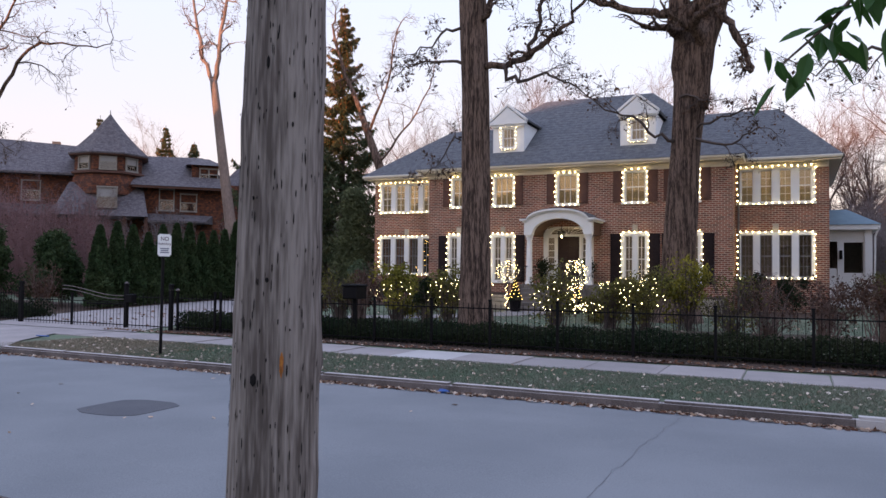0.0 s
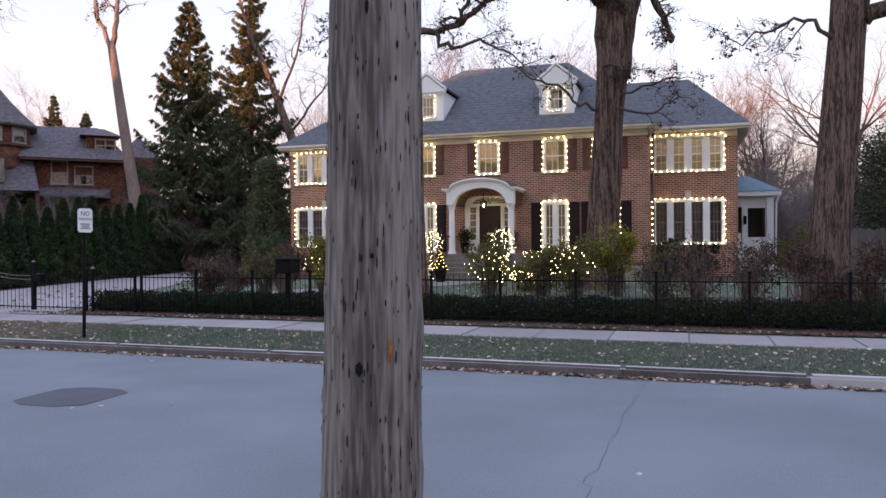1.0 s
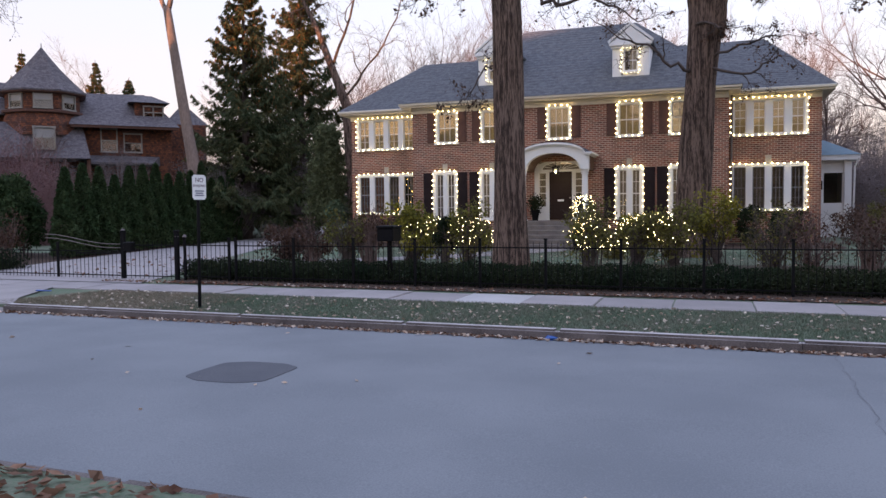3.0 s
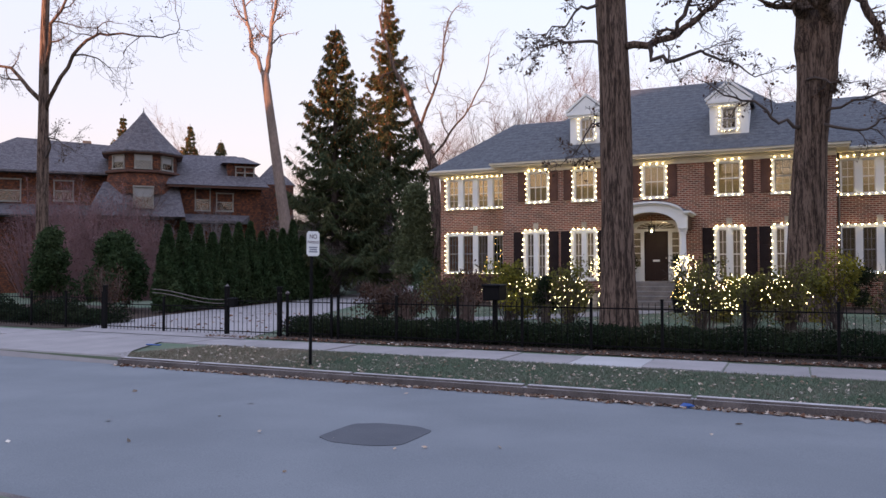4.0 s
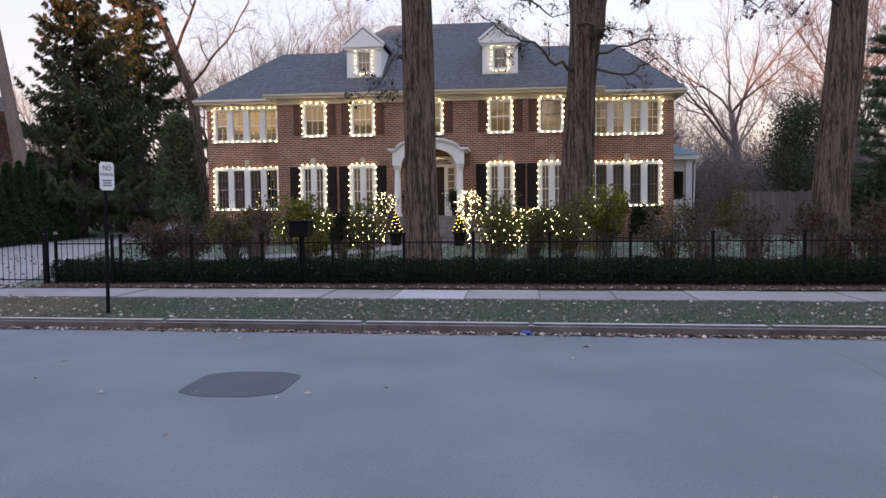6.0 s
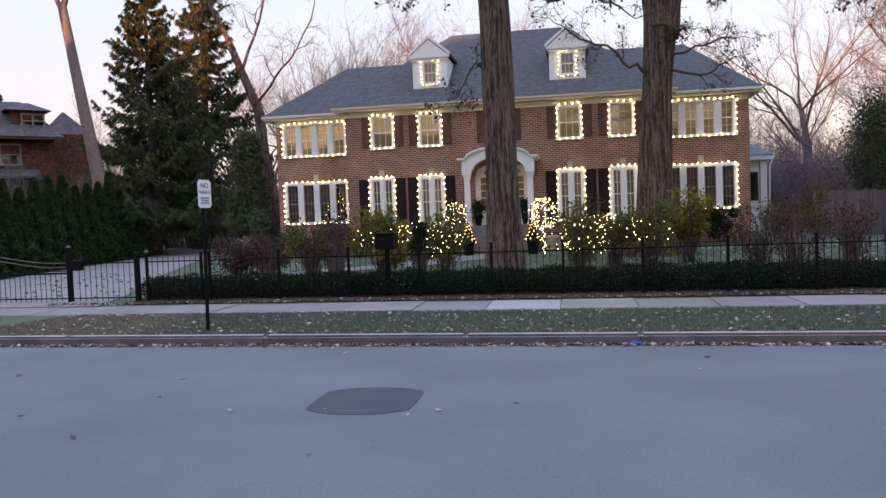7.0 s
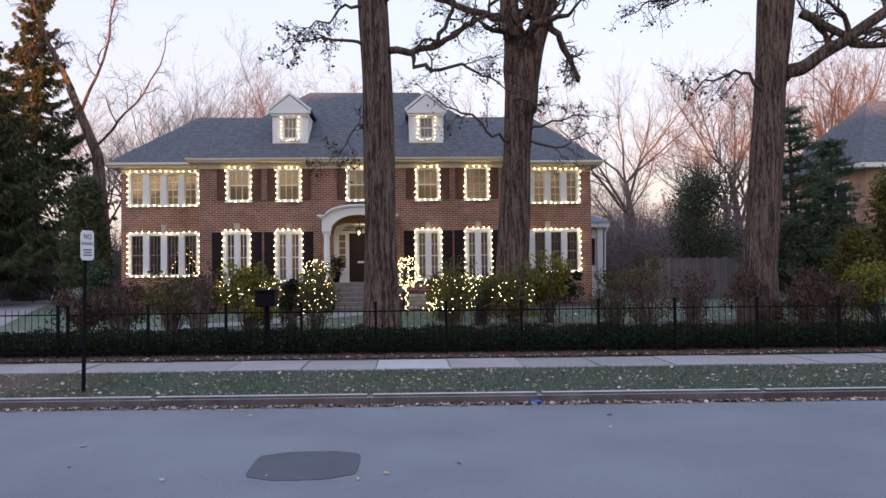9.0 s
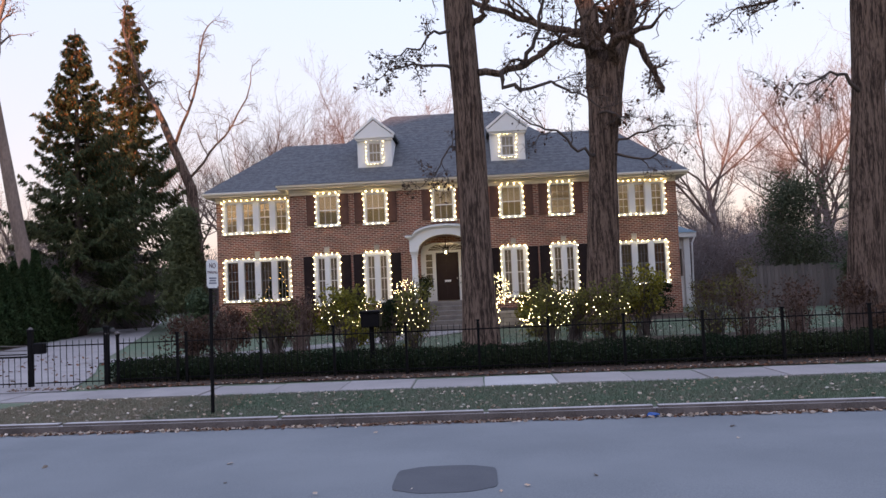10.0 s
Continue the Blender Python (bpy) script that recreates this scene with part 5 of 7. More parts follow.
hz = 0.4 + nr.random(44000) ** 1.5 * (5.6 + 1.6 * np.sin(cx * 0.21) + 1.2 * np.sin(cx * 0.083 + 1))
tagged(leaves("far_scrub", np.c_[cx, cy, hz], 0.75, M_DARKSCRUB, None, 6), "distant dark scrub below the woods", "scrub", kind="stuff")

# an added rise, unseen behind the camera, which keeps the last sun off the street
bx = np.linspace(-420, 300, 121)
# raised at far left to shade the turret house, notched to light the spruces
ridge = [(x, -60 - 0.05 * x, 15.4 + (3.0 if x < -64 else -1.6 if -61 < x < -52 else 0.0) + 0.5 * math.sin(x * 0.33) + 0.5 * math.sin(x * 0.81 + 1) + 0.4 * math.sin(x * 1.7)) for x in bx]
vv = [(x, y, -0.5) for x, y, z in ridge] + ridge + [(x, y - 14, z * 0.96) for x, y, z in ridge] + [(x, y - 14, -0.5) for x, y, z in ridge]
tagged(raw("backdrop_woods", vv, [(r * 121 + k, r * 121 + k + 1, r * 121 + 122 + k, r * 121 + 121 + k) for r in range(3) for k in range(120)], M_DARKSCRUB), "unseen rise added to block the low sun", "woods", kind="structure")


def spruce(at, height, width, seed, label, bare=0.05):
    """A spruce: trunk, and whorls of drooping boughs hung with needles, open near the edges."""
    rng, nrng = random.Random(seed), np.random.default_rng(seed)
    x0, y0, z0 = at
    t = thing("spruce", at, label, "conifer", "tall spruces")
    v, f = [], []
    tube(v, f, [(x0, y0, z0 - 0.2), (x0, y0, z0 + height * 0.5), (x0, y0, z0 + height)], [0.28, 0.16, 0.02], 8)
    raw("trunk", v, f, M_TWIG, t)
    wood, pts, ways = ([], []), [], []
    z = height * bare
    while z < height * 0.985:
        s = z / height
        reach = width * 1.1 * (1 - s) ** 0.98 * (1 + 0.14 * math.sin(z * 1.7 + seed))
        for k in range(rng.randint(7, 9)):
            w, ln = rng.uniform(0, 2 * math.pi), (reach + 0.08) * rng.uniform(0.5, 1.2)
            lift = 0.5 * ln * (s - 0.25)
            path = [Vector((x0 + math.cos(w) * ln * q, y0 + math.sin(w) * ln * q, z0 + z + lift * q - 0.20 * ln * math.sin(q * 2.2) + 0.16 * ln * q ** 3)) for q in (0, 0.25, 0.5, 0.75, 1.0)]
            tube(wood[0], wood[1], path, [0.03, 0.022, 0.015, 0.01, 0.006], 3, cap=False)
            across = Vector((-math.sin(w), math.cos(w), 0))
            along = Vector((math.cos(w), math.sin(w), 0))
            for j in range(int(9 + 10 * ln)):
                q = 0.12 + 0.88 * rng.random() ** 0.7
                i = min(3, int(q * 4))
                p = path[i].lerp(path[i + 1], q * 4 - i)
                tw = (0.10 + 0.34 * ln * (1.08 - q) * rng.uniform(0.4, 1.0))
                d = (across * rng.choice((-1, 1)) * rng.uniform(0.5, 1.0) + along * rng.uniform(0.2, 0.9) + Vector((0, 0, -rng.uniform(0.15, 0.75)))).normalized()
                for m in range(int(6 + 26 * tw)):
                    u = rng.random()
                    o = p + d * (tw * u)
                    pts.append((o.x + rng.gauss(0, 0.03), o.y + rng.gauss(0, 0.03), o.z - 0.10 * tw * u + rng.gauss(-0.02, 0.03)))
                    ways.append((d.x + rng.gauss(0, 0.3), d.y + rng.gauss(0, 0.3), d.z - 0.45 + rng.gauss(0, 0.3)))
        z += height * 0.019 + 0.06
    tagged(raw("crown_wood", wood[0], wood[1], M_TWIG, t), kind="stuff")
    tagged(sprays("foliage", pts, ways, 0.25, 0.046, M_SPRUCE, t, seed), kind="stuff")
    # orange sprays added high in the crown, sunlight put into their colour
    cones = [p for p in pts if p[2] - z0 > height * rng.uniform(0.42, 0.95) and rng.random() < 0.26]
    tagged(sprays("cone_mass", cones, [(rng.gauss(0, 0.2), rng.gauss(0, 0.2), -1) for p in cones], 0.17, 0.07, M_SUNCONE, t, seed + 1), "hanging cones coloured orange as if sunlit", kind="stuff")


spruce((-20.1, 38.0, 0.6), 15.0, 4.5, 41, "tall dark green spruce with sunlit orange top", 0.12)
spruce((-20.55, 45.0, 0.6), 19.0, 4.3, 42, "taller thin dark spruce with sunlit top", 0.16)


def bush(at, size, n, material, seed, label, name="shrub", group="", leaf=0.05, twigs=14, twigmat=M_TWIG, hollow=0.5, category="shrub", pointed=0.0, lumps=9, shape=1.6):
    """A shrub: stems from the foot, and leaves in uneven clumps with gaps."""
    rng, nrng = random.Random(seed), np.random.default_rng(seed)
    x0, y0, z0 = at
    t = thing(name, at, label, category, group)
    wood = ([], [])
    clumps = []
    for k in range(lumps):
        w, q = rng.uniform(0, 6.28), rng.random() ** 0.5
        h = rng.uniform(0.25, 0.95)
        lim = (1 - h) * pointed + (1 - pointed) * math.sqrt(max(0.05, 1 - (h * 1.6 - 0.65) ** 2 * 0.75))
        clumps.append((x0 + math.cos(w) * q * size[0] * lim * 0.8, y0 + math.sin(w) * q * size[1] * lim * 0.8, z0 + h * size[2], rng.uniform(0.22, 0.42) * (1 - 0.5 * pointed * h)))
    for k in range(twigs):
        c = rng.choice(clumps)
        end = (c[0] + rng.gauss(0, 0.15), c[1] + rng.gauss(0, 0.15), c[2] + rng.uniform(0, 0.25))
        a = Vector((x0 + rng.gauss(0, 0.1), y0 + rng.gauss(0, 0.1), z0 - 0.05))
        b = Vector(end)
        mid = a.lerp(b, 0.5) + Vector((rng.gauss(0, 0.08), rng.gauss(0, 0.08), 0.1))
        tube(wood[0], wood[1], [a, mid, b], [0.016, 0.011, 0.004], 4, cap=False)
        for j in range(3):
            p = mid.lerp(b, rng.random())
            tube(wood[0], wood[1], [p, p + Vector((rng.gauss(0, 0.16), rng.gauss(0, 0.16), rng.uniform(0.05, 0.35)))], [0.006, 0.003], 3, cap=False)
    raw("twigwork", wood[0], wood[1], twigmat, t)
    if n:
        pick = nrng.integers(0, lumps, n)
        c = np.array(clumps)[pick]
        d = nrng.normal(size=(n, 3))
        d /= np.linalg.norm(d, axis=1)[:, None]
        rad = (hollow + (1 - hollow) * nrng.random(n)) * c[:, 3]
        mean = (size[0] + size[1] + size[2]) / 3
        p = c[:, :3] + d * (rad * mean)[:, None]
        p[:, 2] = np.maximum(p[:, 2], z0 + 0.02)
        tagged(leaves("foliage", p, leaf, material, t, seed, shape=shape), kind="stuff")
    return t


def brush(at, size, stems, material, seed, label, name="thicket", group="", category="shrub", tips=None, thick=0.014):
    """A bare thicket: arching stems from a loose foot, each with fine side twigs, domed in outline."""
    rng = random.Random(seed)
    x0, y0, z0 = at
    t = thing(name, at, label, category, group)
    wood, ends = ([], []), []
    for k in range(stems):
        w, q = rng.uniform(0, 6.28), math.sqrt(rng.random())
        top = size[2] * math.sqrt(max(0.06, 1 - 0.85 * q * q)) * rng.uniform(0.55, 1.06)
        a = Vector((x0 + 0.45 * size[0] * q * math.cos(w) + rng.gauss(0, 0.1), y0 + 0.45 * size[1] * q * math.sin(w), z0 - 0.05))
        b = Vector((x0 + size[0] * q * math.cos(w) + rng.gauss(0, 0.15), y0 + size[1] * q * math.sin(w), z0 + top))
        bow = Vector((rng.gauss(0, 0.1), rng.gauss(0, 0.1), 0.10 * top))
        path = [a, a.lerp(b, 0.35) + bow * 0.7, a.lerp(b, 0.7) + bow, b, b + Vector((math.cos(w) * 0.3 * q + rng.gauss(0, 0.1), math.sin(w) * 0.3 * q, rng.uniform(-0.15, 0.3)))]
        tube(wood[0], wood[1], path, [thick * 1.3, thick, thick * 0.7, thick * 0.45, 0.003], 3, cap=False)
        for j in range(7):
            i = rng.choice((1, 2, 2, 3))
            p = path[i].lerp(path[i + 1], rng.random())
            m = p + Vector((rng.gauss(0, 0.16), rng.gauss(0, 0.16), rng.uniform(-0.02, 0.28))) * (0.5 + size[2] * 0.16)
            e = m + Vector((rng.gauss(0, 0.16), rng.gauss(0, 0.16), rng.uniform(-0.06, 0.22))) * (0.5 + size[2] * 0.16)
            tube(wood[0], wood[1], [p, m, e], [thick * 0.5, thick * 0.35, 0.003], 3, cap=False)
            ends += [m, e]
    raw("twigwork", wood[0], wood[1], material, t)
    if tips:
        c = np.array([tuple(p) for p in ends if rng.random() < tips[1]])
        tagged(leaves("dry_leafage", c, 0.05, tips[0], t, seed), kind="stuff")
    return t


# shrubs before the lawn: (x, y, width, height, leaves, material, label)
for k, (x, y, w, h, n, m, lf, lab) in enumerate((
        (-9.3, 23.6, 0.85, 1.15, 1500, M_BROWNLEAF, 0.055, "low rounded shrub with dry brown leaves"),
        (-8.2, 23.4, 0.85, 1.25, 1600, M_BROWNLEAF, 0.055, "low rounded shrub with dry brown leaves"),
        (-6.6, 22.6, 0.75, 1.75, 1300, M_OLIVE, 0.05, "upright twiggy shrub thinning to brown"),
        (-5.9, 22.6, 0.6, 1.6, 700, M_BROWNLEAF, 0.05, "upright twiggy shrub thinning to brown"),
        (-4.55, 22.6, 0.95, 1.7, 2600, M_LIME, 0.06, "yellow-green broadleaf shrub behind the hedge"),
        (-3.35, 22.2, 0.6, 1.35, 3200, M_BOX, 0.045, "dark green conical dwarf spruce"),
        (-2.75, 22.4, 0.75, 1.8, 1650, M_OLIVE, 0.05, "olive-green open broadleaf shrub behind the hedge"),
        (0.84, 21.4, 0.75, 1.75, 1650, M_OLIVE, 0.05, "olive-green open broadleaf shrub behind the hedge"),
        (1.75, 23.6, 0.6, 1.35, 1300, M_OLIVE, 0.05, "yellow-green broadleaf shrub behind the hedge"),
        (2.77, 23.5, 0.85, 1.75, 2000, M_OLIVE, 0.055, "olive-green open broadleaf shrub behind the hedge"),
        (3.87, 24.0, 0.9, 1.85, 2400, M_LIME, 0.055, "yellow-green broadleaf shrub behind the hedge"),
        (5.2, 21.8, 0.85, 1.65, 900, M_OLIVE, 0.045, "twiggy shrub with few olive leaves"),
        (6.0, 21.8, 0.75, 1.6, 600, M_BROWNLEAF, 0.045, "twiggy shrub with few brown leaves"),
        (7.2, 21.6, 0.8, 1.45, 900, M_BROWNLEAF, 0.045, "bare twiggy shrub with dry brown leaves"),
        (8.3, 20.6, 0.8, 1.35, 1500, M_BROWNLEAF, 0.05, "bare twiggy shrub with dry brown leaves"),
        (9.5, 20.4, 0.8, 1.4, 1500, M_BROWNLEAF, 0.05, "bare twiggy shrub with dry brown leaves"),
        (10.7, 21.0, 0.8, 1.3, 1200, M_BROWNLEAF, 0.05, "bare twiggy shrub with dry brown leaves"),
        (12.2, 21.5, 0.9, 1.7, 2400, M_LIME, 0.06, "yellow-green broadleaf shrub behind the hedge"),
        (13.6, 21.5, 0.9, 1.6, 2400, M_OLIVE, 0.06, "olive-green broadleaf shrub behind the hedge"),
        (15.0, 21.5, 1.0, 1.8, 2400, M_OLIVE, 0.06, "olive-green broadleaf shrub behind the hedge"))):
    bush((x, y, ground_z(x, y)), (w, 0.8, h), n, m, 100 + k, lab, group="shrubs behind the fence", leaf=lf, twigs=60 if n < 1600 else 44, twigmat=M_FARTWIG if m is M_BROWNLEAF else M_TWIG, pointed=0.9 if "conical" in lab else 0.0, lumps=14)
# planting close to the house
for k, (x, y, w, h, n, m, lab) in enumerate((
        (-7.4, 30.3, 0.9, 1.10, 2000, M_LIME, "low green shrub against the terrace"), (-6.0, 30.3, 0.9, 1.10, 2000, M_OLIVE, "low green shrub against the terrace"),
        (1.2, 30.5, 1.0, 1.10, 2400, M_LIME, "low green shrub against the terrace"), (2.6, 30.5, 0.9, 1.15, 2400, M_LIME, "low green shrub against the terrace"),
        (5.0, 33.4, 0.9, 1.35, 3000, M_BOX, "clipped dark green shrub against the house"), (6.3, 33.5, 0.9, 1.3, 3000, M_BOX, "clipped dark green shrub against the house"),
        (-9.6, 33.4, 0.8, 1.1, 1600, M_BROWNLEAF, "dry brown shrub against the house"), (-11.2, 33.4, 0.8, 1.1, 1600, M_BROWNLEAF, "dry brown shrub against the house"),
        (8.6, 34.0, 0.8, 1.4, 900, M_BROWNLEAF, "dry twiggy shrub at the house corner"), (9.8, 33.0, 0.9, 2.0, 1500, M_OLIVE, "tall thin shrub beside the house"))):
    bush((x, y, ground_z(x, y)), (w, 0.7, h), n, m, 160 + k, lab, group="shrubs by the house", leaf=0.055, twigs=16, lumps=12)

# low box hedge inside the fence
nr = np.random.default_rng(21)
n = 120000
hx = nr.uniform(-9.2, 19, n)
thick = 0.50 * np.sqrt(nr.random(n))
ang = nr.uniform(0, 2 * math.pi, n)
hv = 18.08 + thick * np.cos(ang) * (1.1 + 0.12 * np.sin(hx * 5.1))
hh = 0.46 + 0.30 * np.sin(ang) * (thick / 0.50) * (1 + 0.10 * np.sin(hx * 3.7) + 0.08 * np.sin(hx * 8.3))
hedge = thing("hedge", (2, street(2, 18.25), 0.25), "low dark green box hedge along the iron fence", "hedge")
tagged(leaves("foliage", np.c_[hx, hv - 0.045 * hx, hh + 0.05 * nr.random(n) ** 3], 0.034, M_BOX, hedge, 22), kind="stuff")
v, f = [], []
for x in np.arange(-9.1, 19, 0.3):
    y = street(x, 18.25)
    tube(v, f, [(x, y, 0.2), (x + 0.05, y, 0.5)], [0.012, 0.006], 4, cap=False)
tagged(raw("twigwork", v, f, M_TWIG, hedge), kind="stuff")


far_hedge = thing("hedge", (-20, street(-20, 18.4), 0.25), "dark low evergreen planting beyond the driveway gate", "hedge")
n = 26000
hx, hv, hh = nr.uniform(-28, -16.4, n), 18.7 + 0.75 * nr.uniform(-1, 1, n), nr.random(n) ** 0.7
hh = 0.24 + hh * (0.62 + 0.22 * np.sin(hx * 1.9) + 0.12 * np.sin(hx * 5.3)) * (1 - 0.5 * ((hv - 18.7) / 0.75) ** 2)
tagged(leaves("foliage", np.c_[hx, hv - 0.045 * hx, hh], 0.05, M_BOX, far_hedge, 24), kind="stuff")


def thuja(at, height, seed, label="narrow dark green arborvitae in a screening row"):
    nrng = np.random.default_rng(seed)
    t = thing("arborvitae", at, label, "conifer", "arborvitae row")
    n = 9500
    s = nrng.random(n) ** 0.8
    ang = nrng.uniform(0, 6.28, n)
    r = 0.54 * np.minimum(1, (1.02 - s) ** 0.75 * 1.25) * (0.72 + 0.28 * nrng.random(n)) * (1 + 0.10 * np.sin(ang * 5 + s * 9) + 0.08 * np.sin(s * 31 + ang * 2))
    p = np.c_[at[0] + r * np.cos(ang), at[1] + r * np.sin(ang), at[2] + 0.05 + s * height]
    tagged(leaves("foliage", p, 0.052, M_THUJA, t, seed, shape=3.6), kind="stuff")
    v, f = [], []
    tube(v, f, [(at[0], at[1], at[2] - 0.1), (at[0], at[1], at[2] + height * 0.9)], [0.06, 0.01], 6)
    raw("trunk", v, f, M_TWIG, t)
    return t


row = [thuja((-18.7, 24.0, 0.4), 3.2, 51), thuja((-18.8, 24.95, 0.4), 3.4, 52), thuja((-18.9, 25.9, 0.42), 3.3, 53)]
for k in range(11):
    o = copy_thing(row[k % 3], pose(-19.0 - 0.09 * k, 26.85 + 0.93 * k, 0.44 + 0.01 * k, 0, 0, 77 * k))
    o.scale = (1, 1, 1 + 0.06 * ((k * 5) % 4 - 1))
for k, (x, y, w, h) in enumerate(((-22.3, 24.6, 1.3, 3.0), (-20.7, 23.9, 1.1, 3.0), (-24.3, 23.4, 1.2, 3.2))):
    bush((x, y, 0.4), (w, w, h), 11000, M_THUJA, 60 + k, "broad dark green cedar bush", "cedar", "cedars by the gate", 0.06, 10, category="conifer", pointed=0.85, lumps=44, shape=3.0)
bush((-20.0, 22.4, 0.35), (0.8, 0.8, 1.6), 900, M_BROWNLEAF, 66, "dry bare shrub beside the gate", twigs=40, twigmat=M_FARTWIG)
bush((-14.2, 36.0, 0.55), (1.25, 1.25, 5.6), 16000, M_CYPRESS, 67, "tall narrow olive-green cypress beside the house", "cypress", leaf=0.06, shape=3.2, category="conifer", pointed=0.8, lumps=60)
bush((-13.4, 35.2, 0.55), (0.8, 0.8, 1.9), 3000, M_PINE, 68, "small blue-green conifer beside the house", "dwarf_conifer", leaf=0.08, category="conifer", pointed=0.5, lumps=20)
for k, (x, y, w, h) in enumerate(((-20.6, 36.4, 1.7, 3.9), (-21.6, 39.0, 2.4, 4.9), (-24.0, 39.5, 2.4, 5.0), (-25.6, 43.0, 2.8, 5.6), (-13.2, 42.5, 1.8, 3.4), (-27.6, 37.0, 2.3, 5.0), (-30.5, 35.0, 2.4, 4.8), (-34.5, 33.5, 2.6, 4.8), (-19.9, 43.5, 2.2, 4.6), (-23.5, 47.5, 3.0, 5.4), (-18.5, 50.0, 2.6, 5.0))):
    brush((x, y, 0.5), (w, w * 0.8, h), 260, M_BRUSH, 70 + k, "large bare thicket of dusky grey-brown twigs", "thicket", "thickets along the driveway", tips=(M_BROWNLEAF, 0.12))

M_OLIVE_DARK = leaf_mat("dark olive evergreen leaves", (0.072, 0.086, 0.052), (0.095, 0.100, 0.062), gloss=0.05)
# conifers and fence beyond the lawn
bush((13.6, 37.0, 0.55), (1.75, 1.75, 5.5), 20000, M_OLIVE_DARK, 80, "rounded dark evergreen behind the board fence", "evergreen", leaf=0.06, category="conifer", lumps=60, hollow=0.3)
def pine(at, height, width, seed, label):
    """A soft pine: trunk, level boughs in open tiers, tufts of long needles."""
    rng = random.Random(seed)
    x0, y0, z0 = at
    t = thing("pine", at, label, "conifer", "conifers by the lawn")
    v, f = [], []
    tube(v, f, [(x0, y0, z0 - 0.2), (x0 + 0.1, y0, z0 + height * 0.5), (x0, y0, z0 + height)], [0.17, 0.11, 0.02], 8)
    raw("trunk", v, f, M_TWIG, t)
    wood, pts, ways = ([], []), [], []
    z = height * 0.12
    while z < height * 0.97:
        reach = width * (1 - (z / height) ** 1.6) + 0.25
        for k in range(rng.randint(5, 7)):
            w, ln = rng.uniform(0, 6.28), reach * rng.uniform(0.5, 1.15)
            path = [Vector((x0 + math.cos(w) * ln * q, y0 + math.sin(w) * ln * q, z0 + z + 0.22 * ln * q * q + 0.05 * math.sin(q * 5))) for q in (0, 0.33, 0.66, 1.0)]
            tube(wood[0], wood[1], path, [0.03, 0.022, 0.014, 0.006], 4, cap=False)
            for j in range(int(13 + 17 * ln)):
                q = 0.25 + 0.75 * rng.random() ** 0.6
                i = min(2, int(q * 3))
                c = path[i].lerp(path[i + 1], q * 3 - i) + Vector((rng.gauss(0, 0.16), rng.gauss(0, 0.16), rng.gauss(0.03, 0.07)))
                for m in range(16):
                    d = Vector((rng.gauss(0, 1) + 0.5 * math.cos(w), rng.gauss(0, 1) + 0.5 * math.sin(w), rng.gauss(0.25, 0.7)))
                    pts.append(tuple(c + d.normalized() * 0.05))
                    ways.append(tuple(d))
        z += 0.34 + 0.1 * rng.random()
    tagged(raw("crown_wood", wood[0], wood[1], M_TWIG, t), kind="stuff")
    tagged(sprays("foliage", pts, ways, 0.18, 0.019, M_PINE, t, seed), kind="stuff")


pine((14.7, 31.0, 0.45), 8.0, 1.9, 81, "soft open blue-green pine beside the tan brick house")
pine((16.6, 31.5, 0.45), 6.6, 1.7, 181, "soft open blue-green pine beside the tan brick house")
for k, (x, y, w, h, m) in enumerate(((16.2, 30.2, 1.3, 3.4, M_OLIVE_DARK), (14.6, 30.4, 1.3, 3.0, M_OLIVE_DARK), (13.3, 30.5, 1.0, 2.4, M_OLIVE_DARK), (17.9, 29.5, 1.0, 5.0, M_OLIVE), (15.2, 27.5, 1.3, 2.6, M_OLIVE), (17.6, 27.0, 1.4, 2.5, M_SPRUCE), (20.5, 28, 1.6, 3.6, M_PINE))):
    bush((x, y, 0.45), (w, w, h), 12000, m, 81 + k, "soft green conifer before the tan brick house", "conifer", "conifers by the lawn", 0.05, 24, category="conifer", pointed=0.5, lumps=44, hollow=0.1, shape=3.4)
for k, (x, y, w, h) in enumerate(((10.2, 43.5, 1.7, 3.6), (12.2, 45.5, 2.2, 5.0), (15.0, 44.0, 2.2, 4.8), (17.6, 45.5, 2.4, 5.6), (20.4, 46.0, 2.4, 5.0), (11.4, 38.6, 1.1, 2.8), (16.4, 38.5, 1.7, 3.6), (18.8, 37.0, 1.8, 3.8), (13.8, 50.0, 2.8, 6.4), (18.6, 52.0, 3.0, 7.0), (23.5, 53.0, 3.0, 6.6), (10.8, 54.0, 2.6, 6.6), (28.5, 52.0, 3.0, 6.4), (9.6, 48.0, 2.0, 5.4), (12.4, 58.0, 3.2, 8.0), (16.5, 60.0, 3.2, 8.4), (21.5, 61.0, 3.2, 8.0))):
    brush((x, y, 0.55), (w, w * 0.8, h), 260, M_BRUSH, 130 + k, "dusky bare thicket behind the board fence", "thicket", "thickets behind the board fence", tips=(M_BROWNLEAF, 0.10))
board_fence = thing("board_fence", (13, 35, 0.5), "grey weathered upright board fence", "fence")
bd = make_mesh(box(bmesh.new(), -0.075, 0.075, -0.012, 0.012, 0, 1.8), "board", M_WOODFENCE)
for k in range(58):
    o = new("board", bd)
    hang(o, board_fence)
    o.location = (10.3 + k * 0.158, 35.2 - 0.006 * k, 0.55)
    o.scale = (1, 1, 1 + 0.012 * ((k * 7) % 5 - 2))

